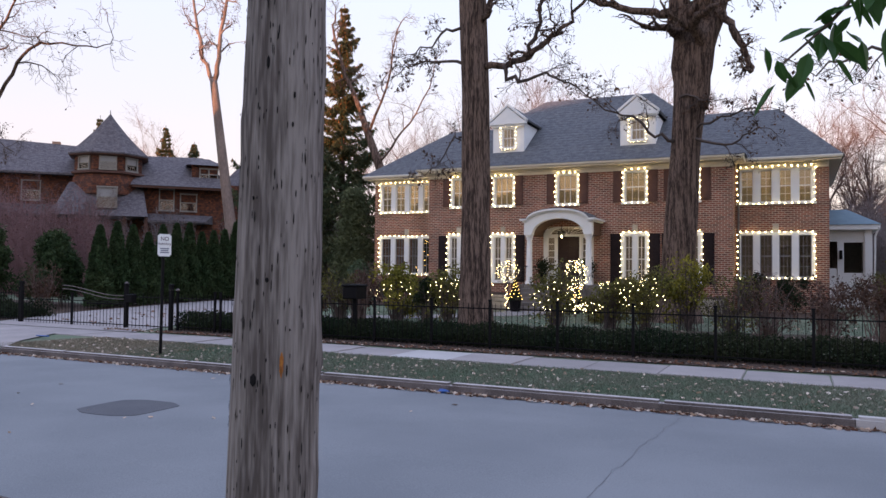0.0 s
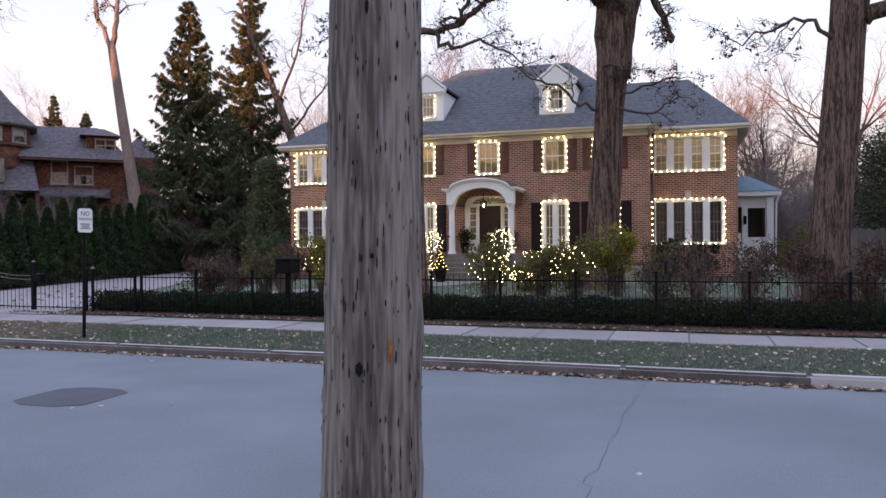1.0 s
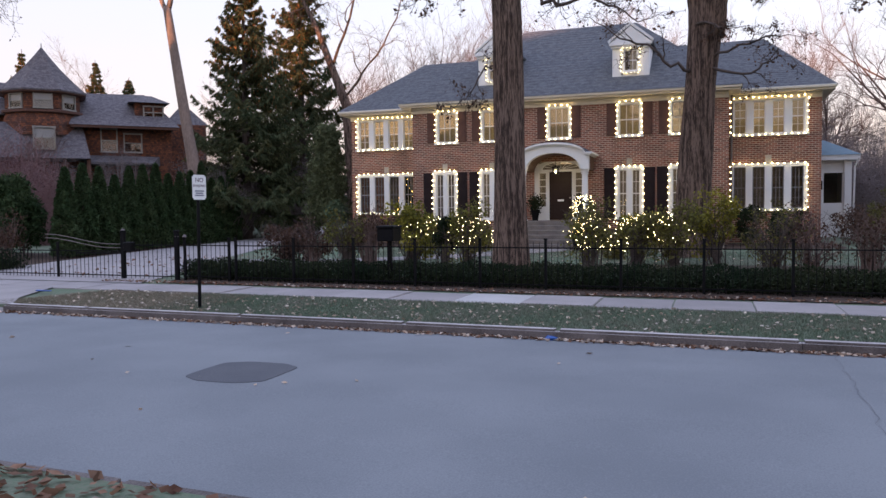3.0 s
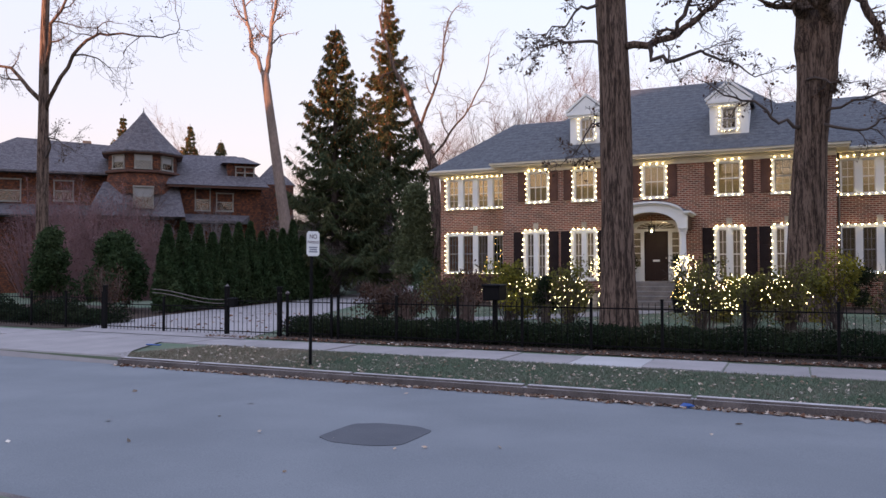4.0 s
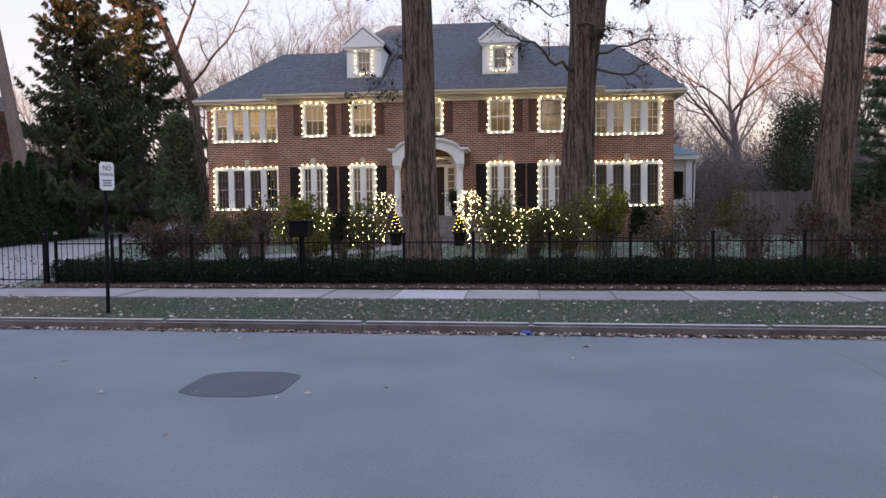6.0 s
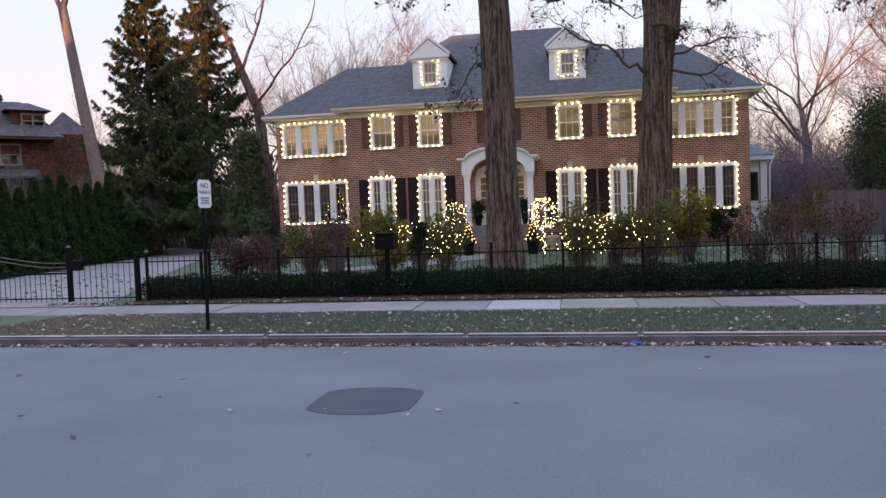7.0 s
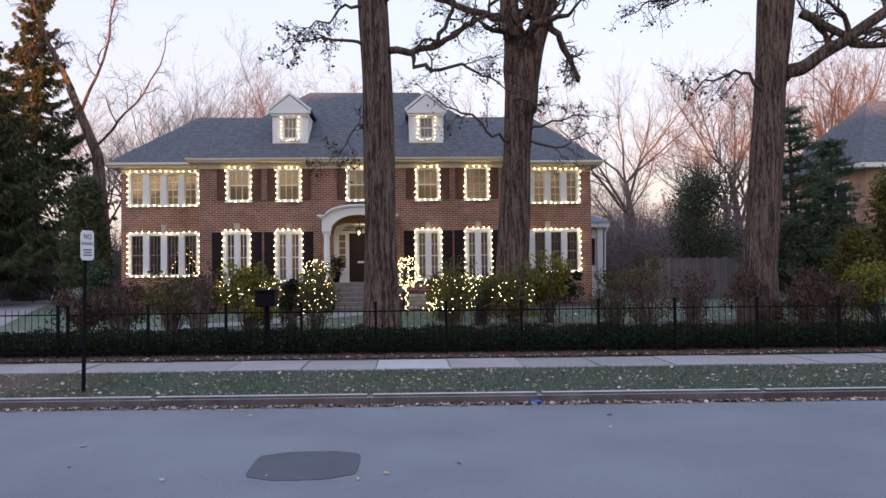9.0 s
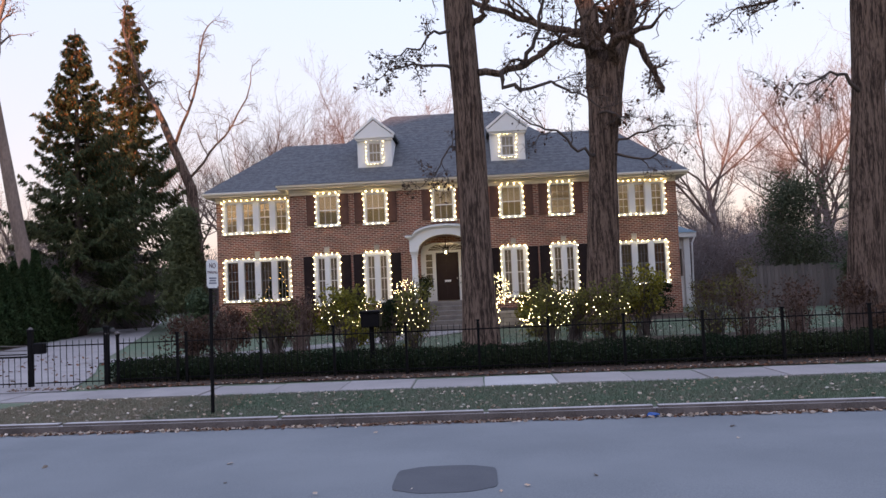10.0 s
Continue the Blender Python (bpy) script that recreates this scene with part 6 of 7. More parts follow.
# ---------------------------------------------------------------- shingled house with a turret, beyond the driveway
T_O, T_H = Vector((-37.135, 40.889, 0.0)), Vector((-0.709, 0.705, 0.0))
T_M = Matrix(((0.705, T_H.x, 0, T_O.x), (0.709, T_H.y, 0, T_O.y), (0, 0, 1, 0), (0, 0, 0, 1)))
turret_house = thing("turret_house", (-39, 43, 0.5), "brown shingled old house with a pointed turret roof", "house")


def t_part(name, bm, material, label="", parent=None):
    bmesh.ops.transform(bm, matrix=T_M, verts=bm.verts)
    return part(name, bm, material, parent or turret_house, label)


def ring_solid(bm, cx, cy, rings, sides=16, turn=0.0):
    rows = []
    for r, z in rings:
        rows.append([bm.verts.new((cx + r * math.cos(2 * math.pi * k / sides + turn), cy + r * math.sin(2 * math.pi * k / sides + turn), z)) for k in range(sides)])
    for a, b in zip(rows, rows[1:]):
        for k in range(sides):
            bm.faces.new((a[k], a[(k + 1) % sides], b[(k + 1) % sides], b[k]))
    bm.faces.new(rows[0][::-1])
    bm.faces.new(rows[-1])
    return bm


def poly_roof(bm, corners, faces):
    vs = [bm.verts.new(c) for c in corners]
    for fc in faces:
        bm.faces.new([vs[i] for i in fc])
    return bm


t_part("turret_wall", ring_solid(bmesh.new(), 0, 2.5, [(2.6, 7.2), (2.55, 8.0), (2.4, 8.6), (2.4, 10.2)], 8, math.pi / 8), M_SHAKE, "brown shingled turret wall")
t_part("turret_roof", ring_solid(bmesh.new(), 0, 2.5, [(2.85, 10.02), (2.86, 10.12), (2.1, 10.8), (1.2, 11.75), (0.5, 12.6), (0.05, 13.2)], 8, math.pi / 8), M_ROOF2, "grey pointed turret roof")
v, f = [], []
tube(v, f, [T_M @ Vector((0, 2.5, 13.1)), T_M @ Vector((0, 2.5, 13.5))], [0.04, 0.02], 6)
raw("finial", v, f, M_IRON, turret_house)
t_part("body_wall", box(bmesh.new(), 1.9, 8.0, 1.2, 9.0, 0.4, 8.3), M_SHAKE, "brown shingled wall")
t_part("body_wall", box(bmesh.new(), -11.5, 2.2, 2.6, 10.0, 0.4, 8.75), M_SHAKE, "brown shingled wall")
t_part("body_roof", poly_roof(bmesh.new(), [(1.5, 0.2, 7.95), (8.5, 0.2, 7.95), (8.5, 9.4, 8.3), (1.5, 9.4, 8.3), (2.4, 4.6, 10.6), (6.6, 4.6, 10.7)], [(0, 1, 5, 4), (1, 2, 5), (2, 3, 4, 5), (3, 0, 4), (0, 3, 2, 1)]), M_ROOF2, "grey hipped roof")
t_part("body_roof", poly_roof(bmesh.new(), [(-12.4, 1.7, 8.7), (-1.0, 1.7, 8.7), (-0.5, 10.6, 8.9), (-12.4, 10.6, 8.9), (-8.4, 6.0, 11.5), (-1.2, 6.0, 11.2), (-12.4, 1.7, 8.56), (-1.0, 1.7, 8.56), (-0.5, 10.6, 8.76), (-12.4, 10.6, 8.76)], [(0, 1, 5, 4), (1, 2, 5), (2, 3, 4, 5), (3, 0, 4), (6, 9, 8, 7), (0, 6, 7, 1), (3, 9, 6, 0)]), M_ROOF2, "grey hipped roof")
t_part("skirt_roof", poly_roof(bmesh.new(), [(-3.4, -1.2, 5.6), (2.7, -1.2, 5.6), (2.3, 1.4, 8.15), (-2.5, 1.4, 8.05), (-3.4, 3.0, 5.6), (2.7, 3.0, 5.6), (-2.5, 3.0, 8.05), (2.3, 3.0, 8.1)], [(0, 1, 2, 3), (1, 5, 7, 2), (4, 0, 3, 6), (3, 2, 7, 6), (0, 4, 5, 1)]), M_ROOF2, "grey sloping porch roof")
t_part("skirt_roof", poly_roof(bmesh.new(), [(-12, 0.6, 5.7), (-3.2, 0.6, 5.7), (-3.2, 2.58, 6.5), (-12, 2.58, 6.5), (-12, 2.58, 5.6), (-3.2, 2.58, 5.6), (-12, 0.6, 5.6), (-3.2, 0.6, 5.6)], [(0, 1, 2, 3), (6, 4, 5, 7), (1, 7, 5, 2), (0, 3, 4, 6), (0, 6, 7, 1)]), M_ROOF2, "grey sloping porch roof")
t_part("skirt_roof", poly_roof(bmesh.new(), [(2.6, -0.5, 5.45), (6.6, -0.3, 5.45), (7.2, 1.18, 5.95), (2.4, 1.18, 6.0), (2.4, 1.18, 5.3), (7.2, 1.18, 5.3), (2.6, -0.5, 5.3), (6.6, -0.3, 5.3)], [(0, 1, 2, 3), (6, 4, 5, 7), (1, 7, 5, 2), (0, 3, 4, 6), (0, 6, 7, 1)]), M_ROOF2, "grey sloping porch roof")
t_part("turret_cornice", ring_solid(bmesh.new(), 0, 2.5, [(2.5, 9.86), (2.8, 9.95), (2.8, 10.02)], 8, math.pi / 8), M_SHUT, "dark eaves moulding")
t_part("turret_band", ring_solid(bmesh.new(), 0, 2.5, [(2.5, 8.62), (2.62, 8.68), (2.62, 8.80), (2.45, 8.86)], 8, math.pi / 8), M_SHUT, "dark band under the turret windows")
t_part("window_hood", box(bmesh.new(), 4.8, 6.15, 1.02, 1.18, 7.56, 7.74, 0.03), M_SHUT, "dark arched window hood")
t_part("eaves_board", box(bmesh.new(), 1.6, 8.4, 0.26, 0.40, 7.78, 7.94), M_SHUT, "dark eaves board")
for x in (-3.2, -1.2, 1.2, 2.6):
    t_part("porch_post", box(bmesh.new(), x - 0.12, x + 0.12, -0.9, -0.66, 0.4, 5.6), M_SHUT)
t_part("dormer_wall", box(bmesh.new(), 5.7, 7.6, 1.6, 4.5, 8.4, 9.75), M_SHAKE)
t_part("dormer_roof", poly_roof(bmesh.new(), [(5.3, 1.2, 9.72), (8.0, 1.2, 9.72), (8.0, 5.0, 9.9), (5.3, 5.0, 9.9), (6.2, 3.6, 10.5), (7.0, 3.6, 10.5)], [(0, 1, 5, 4), (1, 2, 5), (2, 3, 4, 5), (3, 0, 4), (0, 3, 2, 1)]), M_ROOF2)
t_part("back_wing", box(bmesh.new(), 8.4, 11.2, 6.0, 10.0, 0.4, 8.8), M_SHAKE)
t_part("back_roof", ring_solid(bmesh.new(), 9.8, 8.0, [(2.3, 8.75), (2.3, 8.85), (0.1, 10.6)], 4, math.pi / 4), M_ROOF2, "grey pyramid roof")
t_part("chimney", box(bmesh.new(), -4.15, -3.6, 6.0, 6.6, 9.0, 11.5), M_TANBRICK, "orange brick chimney")
M_SASH2 = mat("pale blind behind glass", (0.34, 0.32, 0.30), 0.4, (0.26, 0.25, 0.24), 2, 0.5, 30, 0.05)
M_TRIM2 = mat("pale tan trim", (0.34, 0.31, 0.27), 0.6)
for a, b, c, d, y, turn in ((-0.47, 0.52, 8.98, 9.9, 0.18, 0), (-1.95, -1.15, 8.98, 9.8, 0.84, -0.785), (1.15, 1.95, 8.95, 9.8, 0.84, 0.785), (-0.52, 0.62, 6.25, 7.55, -0.75, 0), (3.5, 4.42, 6.28, 7.75, 1.18, 0), (4.95, 6.0, 6.28, 7.45, 1.18, 0), (6.3, 6.85, 8.7, 9.45, 1.58, 0), (6.95, 7.5, 8.7, 9.45, 1.58, 0), (-9.0, -7.7, 6.7, 8.1, 2.58, 0), (-5.6, -4.5, 6.8, 8.1, 2.58, 0)):
    m = Matrix.Translation(((a + b) / 2, y, 0)) @ Matrix.Rotation(turn, 4, "Z")
    w = (b - a) / 2 * (1.15 if turn else 1)
    bm = bmesh.new()
    for q in ((-w - 0.08, -w), (w, w + 0.08)):
        box(bm, q[0], q[1], -0.06, 0.3, c, d)
    box(bm, -w - 0.1, w + 0.1, -0.07, 0.3, d, d + 0.1)
    box(bm, -w - 0.1, w + 0.1, -0.09, 0.3, c - 0.1, c)
    box(bm, -w, w, -0.03, 0.1, (c + d) / 2 - 0.03, (c + d) / 2 + 0.03)
    bmesh.ops.transform(bm, matrix=m, verts=bm.verts)
    win = t_part("window", bm, M_TRIM2)
    bm = box(bmesh.new(), -w, w, 0.0, 0.012, c, (c + d) / 2 - 0.03)
    bmesh.ops.transform(bm, matrix=m, verts=bm.verts)
    t_part("pane", bm, M_GLASS, "", win)
    bm = box(bmesh.new(), -w, w, 0.03, 0.05, c, d)
    bmesh.ops.transform(bm, matrix=m, verts=bm.verts)
    t_part("blind", bm, M_SASH2, "pale drawn window blind", win)
for k, (x, y, s) in enumerate(((-45, 58, 0.95), (-50.5, 60, 1.15), (-55, 56, 1.2))):
    spruce((x, y, 0.6), 11.5 * s + 2.5, 3.4, 90 + k, "far spruce behind the turret house", 0.2)
for k, (x, y, z) in enumerate(((-32.5, 35.0, 6.6), (-35.5, 33.6, 7.2))):
    o = copy_thing(protos[k], pose(x, y, 0.5, 0, 0, 50 * k))
    o.scale = (0.42, 0.42, 0.40)

for k, (x, y, w, h) in enumerate(((-29.4, 29.6, 2.2, 5.2), (-32.4, 31.2, 2.6, 6.4), (-27.2, 31.5, 1.8, 4.4), (-35.6, 32.0, 2.6, 6.6), (-30.8, 33.4, 2.2, 6.0))):
    brush((x, y, 0.45), (w, 2.0, h), 170, M_REDTWIG, 140 + k, "hazy bare tree with reddish purple twigs", "small_tree", "reddish trees by the turret house", "tree", (M_REDLEAF, 0.22), 0.018)

# ---------------------------------------------------------------- white side porch of the brick house
side_porch = thing("side_porch", (9.1, 40, 0.5), "white one-storey side porch with blue-grey roof", "porch")
M_BLUEROOF = mat("blue grey roof", (0.135, 0.20, 0.23), 0.7, (0.10, 0.15, 0.18), 2, 0.6, 20, 0.2)
bm = bmesh.new()
wall_panel(bm, 7.8, 9.55, 0.4, 4.0, 40.2, 40.4, [(7.9, 8.25, 1.5, 3.5), (8.5, 9.25, 2.1, 3.45)])
part("wall", bm, M_WHITE, side_porch)
part("wall", one_box(9.35, 9.55, 40.4, 44, 0.4, 4.0), M_WHITE, side_porch)
part("back_wall", one_box(7.8, 9.35, 42.5, 42.6, 0.4, 4.0), M_DARKROOM, side_porch)
part("pane", one_box(8.5, 9.25, 40.3, 40.31, 2.1, 3.45), M_GLASS, side_porch)
part("door", one_box(7.92, 8.23, 40.28, 40.32, 1.5, 2.3), M_WHITE, side_porch, "white half-glazed side door")
part("column", one_box(9.3, 9.6, 40.0, 40.3, 0.4, 4.0, bevel=0.02), M_WHITE, side_porch)
part("fascia", one_box(7.8, 9.9, 39.8, 44, 4.0, 4.22), M_WHITE, side_porch)
part("roof", poly_roof(bmesh.new(), [(7.76, 39.75, 4.22), (9.95, 39.75, 4.22), (9.95, 44.2, 4.22), (7.76, 44.2, 4.22), (7.76, 42, 5.05), (8.7, 42, 5.05)], [(0, 1, 5, 4), (1, 2, 5), (2, 3, 4, 5), (0, 3, 2, 1), (3, 0, 4)]), M_BLUEROOF, side_porch, "blue-grey hipped porch roof")
v, f = [], []
tube(v, f, [(9.85, 39.75, 4.1), (9.7, 39.9, 3.7), (9.66, 40.0, 0.6)], [0.04] * 3, 6)
raw("downspout", v, f, M_WHITE, side_porch)
part("wall_lantern", one_box(8.31, 8.44, 40.05, 40.19, 2.7, 3.1, bevel=0.02), M_IRON, side_porch, "black wall lantern")

# ---------------------------------------------------------------- tan brick house past the conifers
tan_house = thing("tan_house", (27, 40, 0.5), "tan brick house with a steep grey hipped roof", "house")
bm = bmesh.new()
wall_panel(bm, 22.3, 36.0, 0.4, 6.75, 38.4, 38.7, [(23.2, 24.3, 4.5, 6.2), (26.0, 27.1, 4.5, 6.2), (29, 30.1, 4.5, 6.2)])
part("wall", bm, M_TANBRICK, tan_house)
part("wall", one_box(22.3, 22.6, 38.7, 48, 0.4, 6.75), M_TANBRICK, tan_house)
part("wall", one_box(22.6, 36, 47.7, 48, 0.4, 6.75), M_TANBRICK, tan_house)
part("eaves_board", one_box(21.8, 36.4, 37.9, 48.4, 6.7, 6.95), M_WHITE, tan_house, "white eaves board")
part("roof", poly_roof(bmesh.new(), [(21.75, 37.85, 6.96), (36.5, 37.85, 6.96), (36.5, 48.5, 6.96), (21.75, 48.5, 6.96), (25.3, 43, 11.0), (33, 43, 11.0)], [(0, 1, 5, 4), (1, 2, 5), (2, 3, 4, 5), (3, 0, 4), (0, 3, 2, 1)]), M_SLATE, tan_house, "steep grey shingle roof")
for a in (23.2, 26.0, 29.0):
    bm = bmesh.new()
    for q in ((a - 0.1, a + 0.05, 4.4, 6.3), (a + 1.05, a + 1.2, 4.4, 6.3), (a - 0.1, a + 1.2, 6.2, 6.35), (a - 0.1, a + 1.2, 4.35, 4.5), (a, a + 1.1, 5.3, 5.38)):
        box(bm, q[0], q[1], 38.34, 38.6, q[2], q[3])
    w = part("window", bm, M_WHITE, tan_house)
    part("pane", one_box(a + 0.05, a + 1.05, 38.5, 38.51, 4.5, 6.2), M_GLASS, w)
    part("blind", one_box(a, a + 1.1, 38.62, 38.64, 4.4, 6.3), M_SASH2, w)
for y in (40.0, 42.4, 45.0):
    bm = bmesh.new()
    for q in ((y - 0.1, y + 0.02), (y + 0.98, y + 1.1)):
        box(bm, 22.24, 22.32, q[0], q[1], 4.3, 6.2)
    box(bm, 22.22, 22.33, y - 0.12, y + 1.12, 6.12, 6.26)
    box(bm, 22.22, 22.33, y - 0.12, y + 1.12, 4.2, 4.34)
    w = part("window", bm, M_WHITE, tan_house)
    part("pane", one_box(22.27, 22.295, y + 0.02, y + 0.98, 4.34, 6.12), M_DOOR, w)
part("porch_roof", poly_roof(bmesh.new(), [(22.8, 36.2, 3.7), (27, 36.2, 3.7), (27, 38.39, 3.7), (22.8, 38.39, 3.7), (22.8, 38.39, 4.4), (27, 38.39, 4.4)], [(0, 1, 5, 4), (0, 3, 2, 1), (1, 2, 5), (0, 4, 3), (2, 3, 4, 5)]), M_SLATE, tan_house, "grey porch roof")
for x in (22.95, 26.8):
    part("porch_post", one_box(x, x + 0.16, 36.35, 36.5, 0.45, 3.7), M_WHITE, tan_house, "white porch post")

# two far houses between the trees
for k, (x, y, w, h, m) in enumerate(((12.8, 86, 5.5, 5.2, M_WHITE), (29.5, 84, 6.5, 3.6, M_SHAKE))):
    far = thing("far_house", (x, y, 0.6), "far house with a gabled roof between trees", "house", "far houses")
    part("wall", one_box(x - w / 2, x + w / 2, y, y + 7, 0.4, h), m, far)
    part("gable", poly_roof(bmesh.new(), [(x - w / 2, y, h), (x + w / 2, y, h), (x, y, h + w * 0.42), (x - w / 2, y + 0.3, h), (x + w / 2, y + 0.3, h), (x, y + 0.3, h + w * 0.42)], [(0, 1, 2), (3, 5, 4), (0, 3, 4, 1), (1, 4, 5, 2), (2, 5, 3, 0)]), m, far)
    bm = bmesh.new()
    for sx in (-1, 1):
        poly_roof(bm, [(x + sx * (w / 2 + 0.5), y - 0.3, h - 0.35), (x, y - 0.3, h + w * 0.42 + 0.05), (x, y + 7.4, h + w * 0.42 + 0.05), (x + sx * (w / 2 + 0.5), y + 7.4, h - 0.35), (x + sx * (w / 2 + 0.5), y - 0.3, h - 0.15), (x, y - 0.3, h + w * 0.42 + 0.25), (x, y + 7.4, h + w * 0.42 + 0.25), (x + sx * (w / 2 + 0.5), y + 7.4, h - 0.15)], [(0, 1, 2, 3), (4, 5, 6, 7), (0, 1, 5, 4), (2, 3, 7, 6), (0, 4, 7, 3)])
    part("roof", bm, M_ROOF2, far)
    part("chimney", one_box(x + 1.0, x + 2.0, y + 1.5, y + 2.4, h, h + w * 0.42 + 1.6), M_TANBRICK, far, "tan brick chimney")
    win = part("window", box(bmesh.new(), x - 1.6, x - 0.6, y - 0.05, y - 0.01, 3.2, 4.6), M_SHUT, far)

# ---------------------------------------------------------------- lights in the planting


def fairy(centre, size, n, label, seed, r=0.0095):
    """Bulbs strung in and over a shrub, on a wandering wire."""
    rng = random.Random(seed)
    pts = []
    for k in range(n):
        w, h = k * 0.9 + rng.uniform(0, 0.6), (k + rng.random()) / n
        q = math.sqrt(max(0.05, 1 - (2 * h - 1) ** 2)) * rng.uniform(0.7, 1.08)
        pts.append(Vector((centre[0] + size[0] * q * math.cos(w), centre[1] + size[1] * q * math.sin(w), centre[2] + size[2] * (h - 0.5) + rng.gauss(0, 0.05))))
    s = thing("fairy_lights", centre, label, "string lights", "lights in the planting")
    v, f = [], []
    tube(v, f, pts, [0.004] * n, 3)
    raw("wire", v, f, M_WIRE, s)
    v, f = [], []
    for p in pts:
        bulb(v, f, p, r * rng.uniform(0.8, 1.25))
    tagged(raw("light_chain", v, f, M_BULB, s, "small warm glowing bulbs"), kind="stuff")


fairy((-5.7, 30.0, 1.50), (1.55, 0.35, 0.34), 110, "warm bulbs strung along low shrubs by the terrace", 5, 0.017)
fairy((-4.15, 28.0, 1.0), (0.75, 0.35, 0.50), 60, "warm bulbs strung through a low shrub by the steps", 2, 0.017)
bush((-4.15, 28.1, 0.45), (0.8, 0.5, 0.85), 2000, M_OLIVE, 97, "low olive-green shrub beside the steps", leaf=0.05, lumps=12)
fairy((1.55, 30.3, 1.50), (1.60, 0.35, 0.40), 150, "warm bulbs strung along low shrubs by the terrace", 6, 0.017)
fairy((1.1, 25.5, 0.88), (0.9, 0.5, 0.34), 80, "warm bulbs strung through a low green shrub", 3, 0.016)
fairy((0.9, 21.2, 1.30), (0.70, 0.5, 0.75), 42, "warm bulbs strung through an olive-green shrub", 8, 0.011)
fairy((2.7, 23.3, 1.30), (0.70, 0.5, 0.60), 34, "warm bulbs strung through an olive-green shrub", 4, 0.012)
fairy((-4.5, 22.3, 1.35), (0.75, 0.5, 0.50), 30, "warm bulbs strung through a yellow-green shrub", 1, 0.011)
fairy((-2.8, 22.2, 1.30), (0.50, 0.5, 0.90), 34, "warm bulbs strung through an olive-green shrub", 7, 0.011)
bush((1.1, 25.7, 0.42), (0.9, 0.6, 0.85), 2600, M_OLIVE, 98, "low olive-green shrub on the lawn", leaf=0.05, lumps=12)
for k, (x, y, zt) in enumerate(((-3.55, 29.8, 2.35), (-0.3, 27.6, 2.45))):
    t = thing("small_tree", (x, y, 0.48), "small bare ornamental tree wrapped in warm lights", "tree", "lit ornamental trees")
    rng = random.Random(60 + k)
    v, f = [], []
    tube(v, f, [(x, y, 0.45), (x + 0.04, y, 1.0), (x - 0.03, y, 1.6)], [0.05, 0.04, 0.035], 8)
    raw("trunk", v, f, M_TWIG, t)
    wood, ends = ([], []), []
    for j in range(7):
        w = 6.28 * j / 7
        grow(rng, wood, (x - 0.03, y, 1.5), (math.cos(w) * 0.8, math.sin(w) * 0.8, 0.75), 0.7, 0.022, 3, 5, ends, 0.2, -0.08, (3, 4))
    raw("crown", wood[0], wood[1], M_TWIG, t)
    fairy((x, y, 2.0 - 0.1 * k), (0.45, 0.42, 0.75 + 0.25 * k), 90 + 70 * k, "dense warm lights on a small bare tree", 70 + k, 0.013)
    string_lights([(x + 0.06 * math.cos(j), y - 0.06 + 0.06 * math.sin(j), 0.55 + 0.05 * j) for j in range(20)], "warm lights wound up a small trunk", 0.015, 0.08)
M_AMBER = glow_mat("amber bulb glass", (1.0, 0.55, 0.14), 12.0)
for x in (-3.05, -0.75):
    pot = thing("potted_topiary", (x, 29.3, 0.46), "cone topiary with amber lights in a dark pot", "potted plant", "topiaries by the steps")
    v, f = [], []
    tube(v, f, [(x, 29.3, 0.44), (x, 29.3, 0.85), (x, 29.3, 0.9), (x, 29.3, 0.93)], [0.17, 0.22, 0.24, 0.23], 14)
    raw("pot", v, f, M_IRON, pot, "dark round pot", smooth=False)
    nr = np.random.default_rng(9)
    s, a = nr.random(1500), nr.uniform(0, 6.28, 1500)
    r = 0.25 * (1.03 - s) * (0.8 + 0.2 * nr.random(1500))
    tagged(leaves("foliage", np.c_[x + r * np.cos(a), 29.3 + r * np.sin(a), 0.92 + 0.75 * s], 0.04, M_BOX, pot, 3), kind="stuff")
    v, f = [], []
    for k in range(34):
        h = k / 34
        r = 0.26 * (1.03 - h)
        bulb(v, f, (x + r * math.cos(k * 1.1), 29.3 + r * math.sin(k * 1.1), 0.95 + 0.72 * h), 0.015)
    tagged(raw("light_chain", v, f, M_AMBER, pot, "small amber bulbs"), kind="stuff")
for x in (-3.1, -1.2):
    urn = thing("door_planter", (x, 32.9, 1.5), "dark planter with evergreen sprays beside the door", "planter", "planters by the door")
    v, f = [], []
    tube(v, f, [(x, 32.9, 1.5), (x, 32.9, 1.55), (x, 32.9, 1.95)], [0.13, 0.12, 0.19], 14)
    raw("pot", v, f, M_IRON, urn)
    nr = np.random.default_rng(4)
    p = nr.normal(size=(900, 3)) * np.array((0.15, 0.15, 0.17)) + np.array((x, 32.9, 2.2))
    tagged(leaves("foliage", p, 0.05, M_BOX, urn, 5), kind="stuff")

# lit tree behind the wing's window
xmas = thing("indoor_tree", (-9.95, 35.9, 1.46), "dark fir tree with coloured lights behind a window", "indoor tree")
nr = np.random.default_rng(12)
s, a = nr.random(2600), nr.uniform(0, 6.28, 2600)
r = 0.62 * (1.02 - s) * (0.6 + 0.4 * nr.random(2600))
tagged(leaves("foliage", np.c_[-9.95 + r * np.cos(a), 35.9 + r * np.sin(a), 1.75 + 2.0 * s], 0.07, M_THUJA, xmas, 3), kind="stuff")
v, f = [], []
tube(v, f, [(-9.95, 35.9, 1.45), (-9.95, 35.9, 3.6)], [0.05, 0.01], 6)
raw("trunk", v, f, M_TWIG, xmas)
v, f = [], []
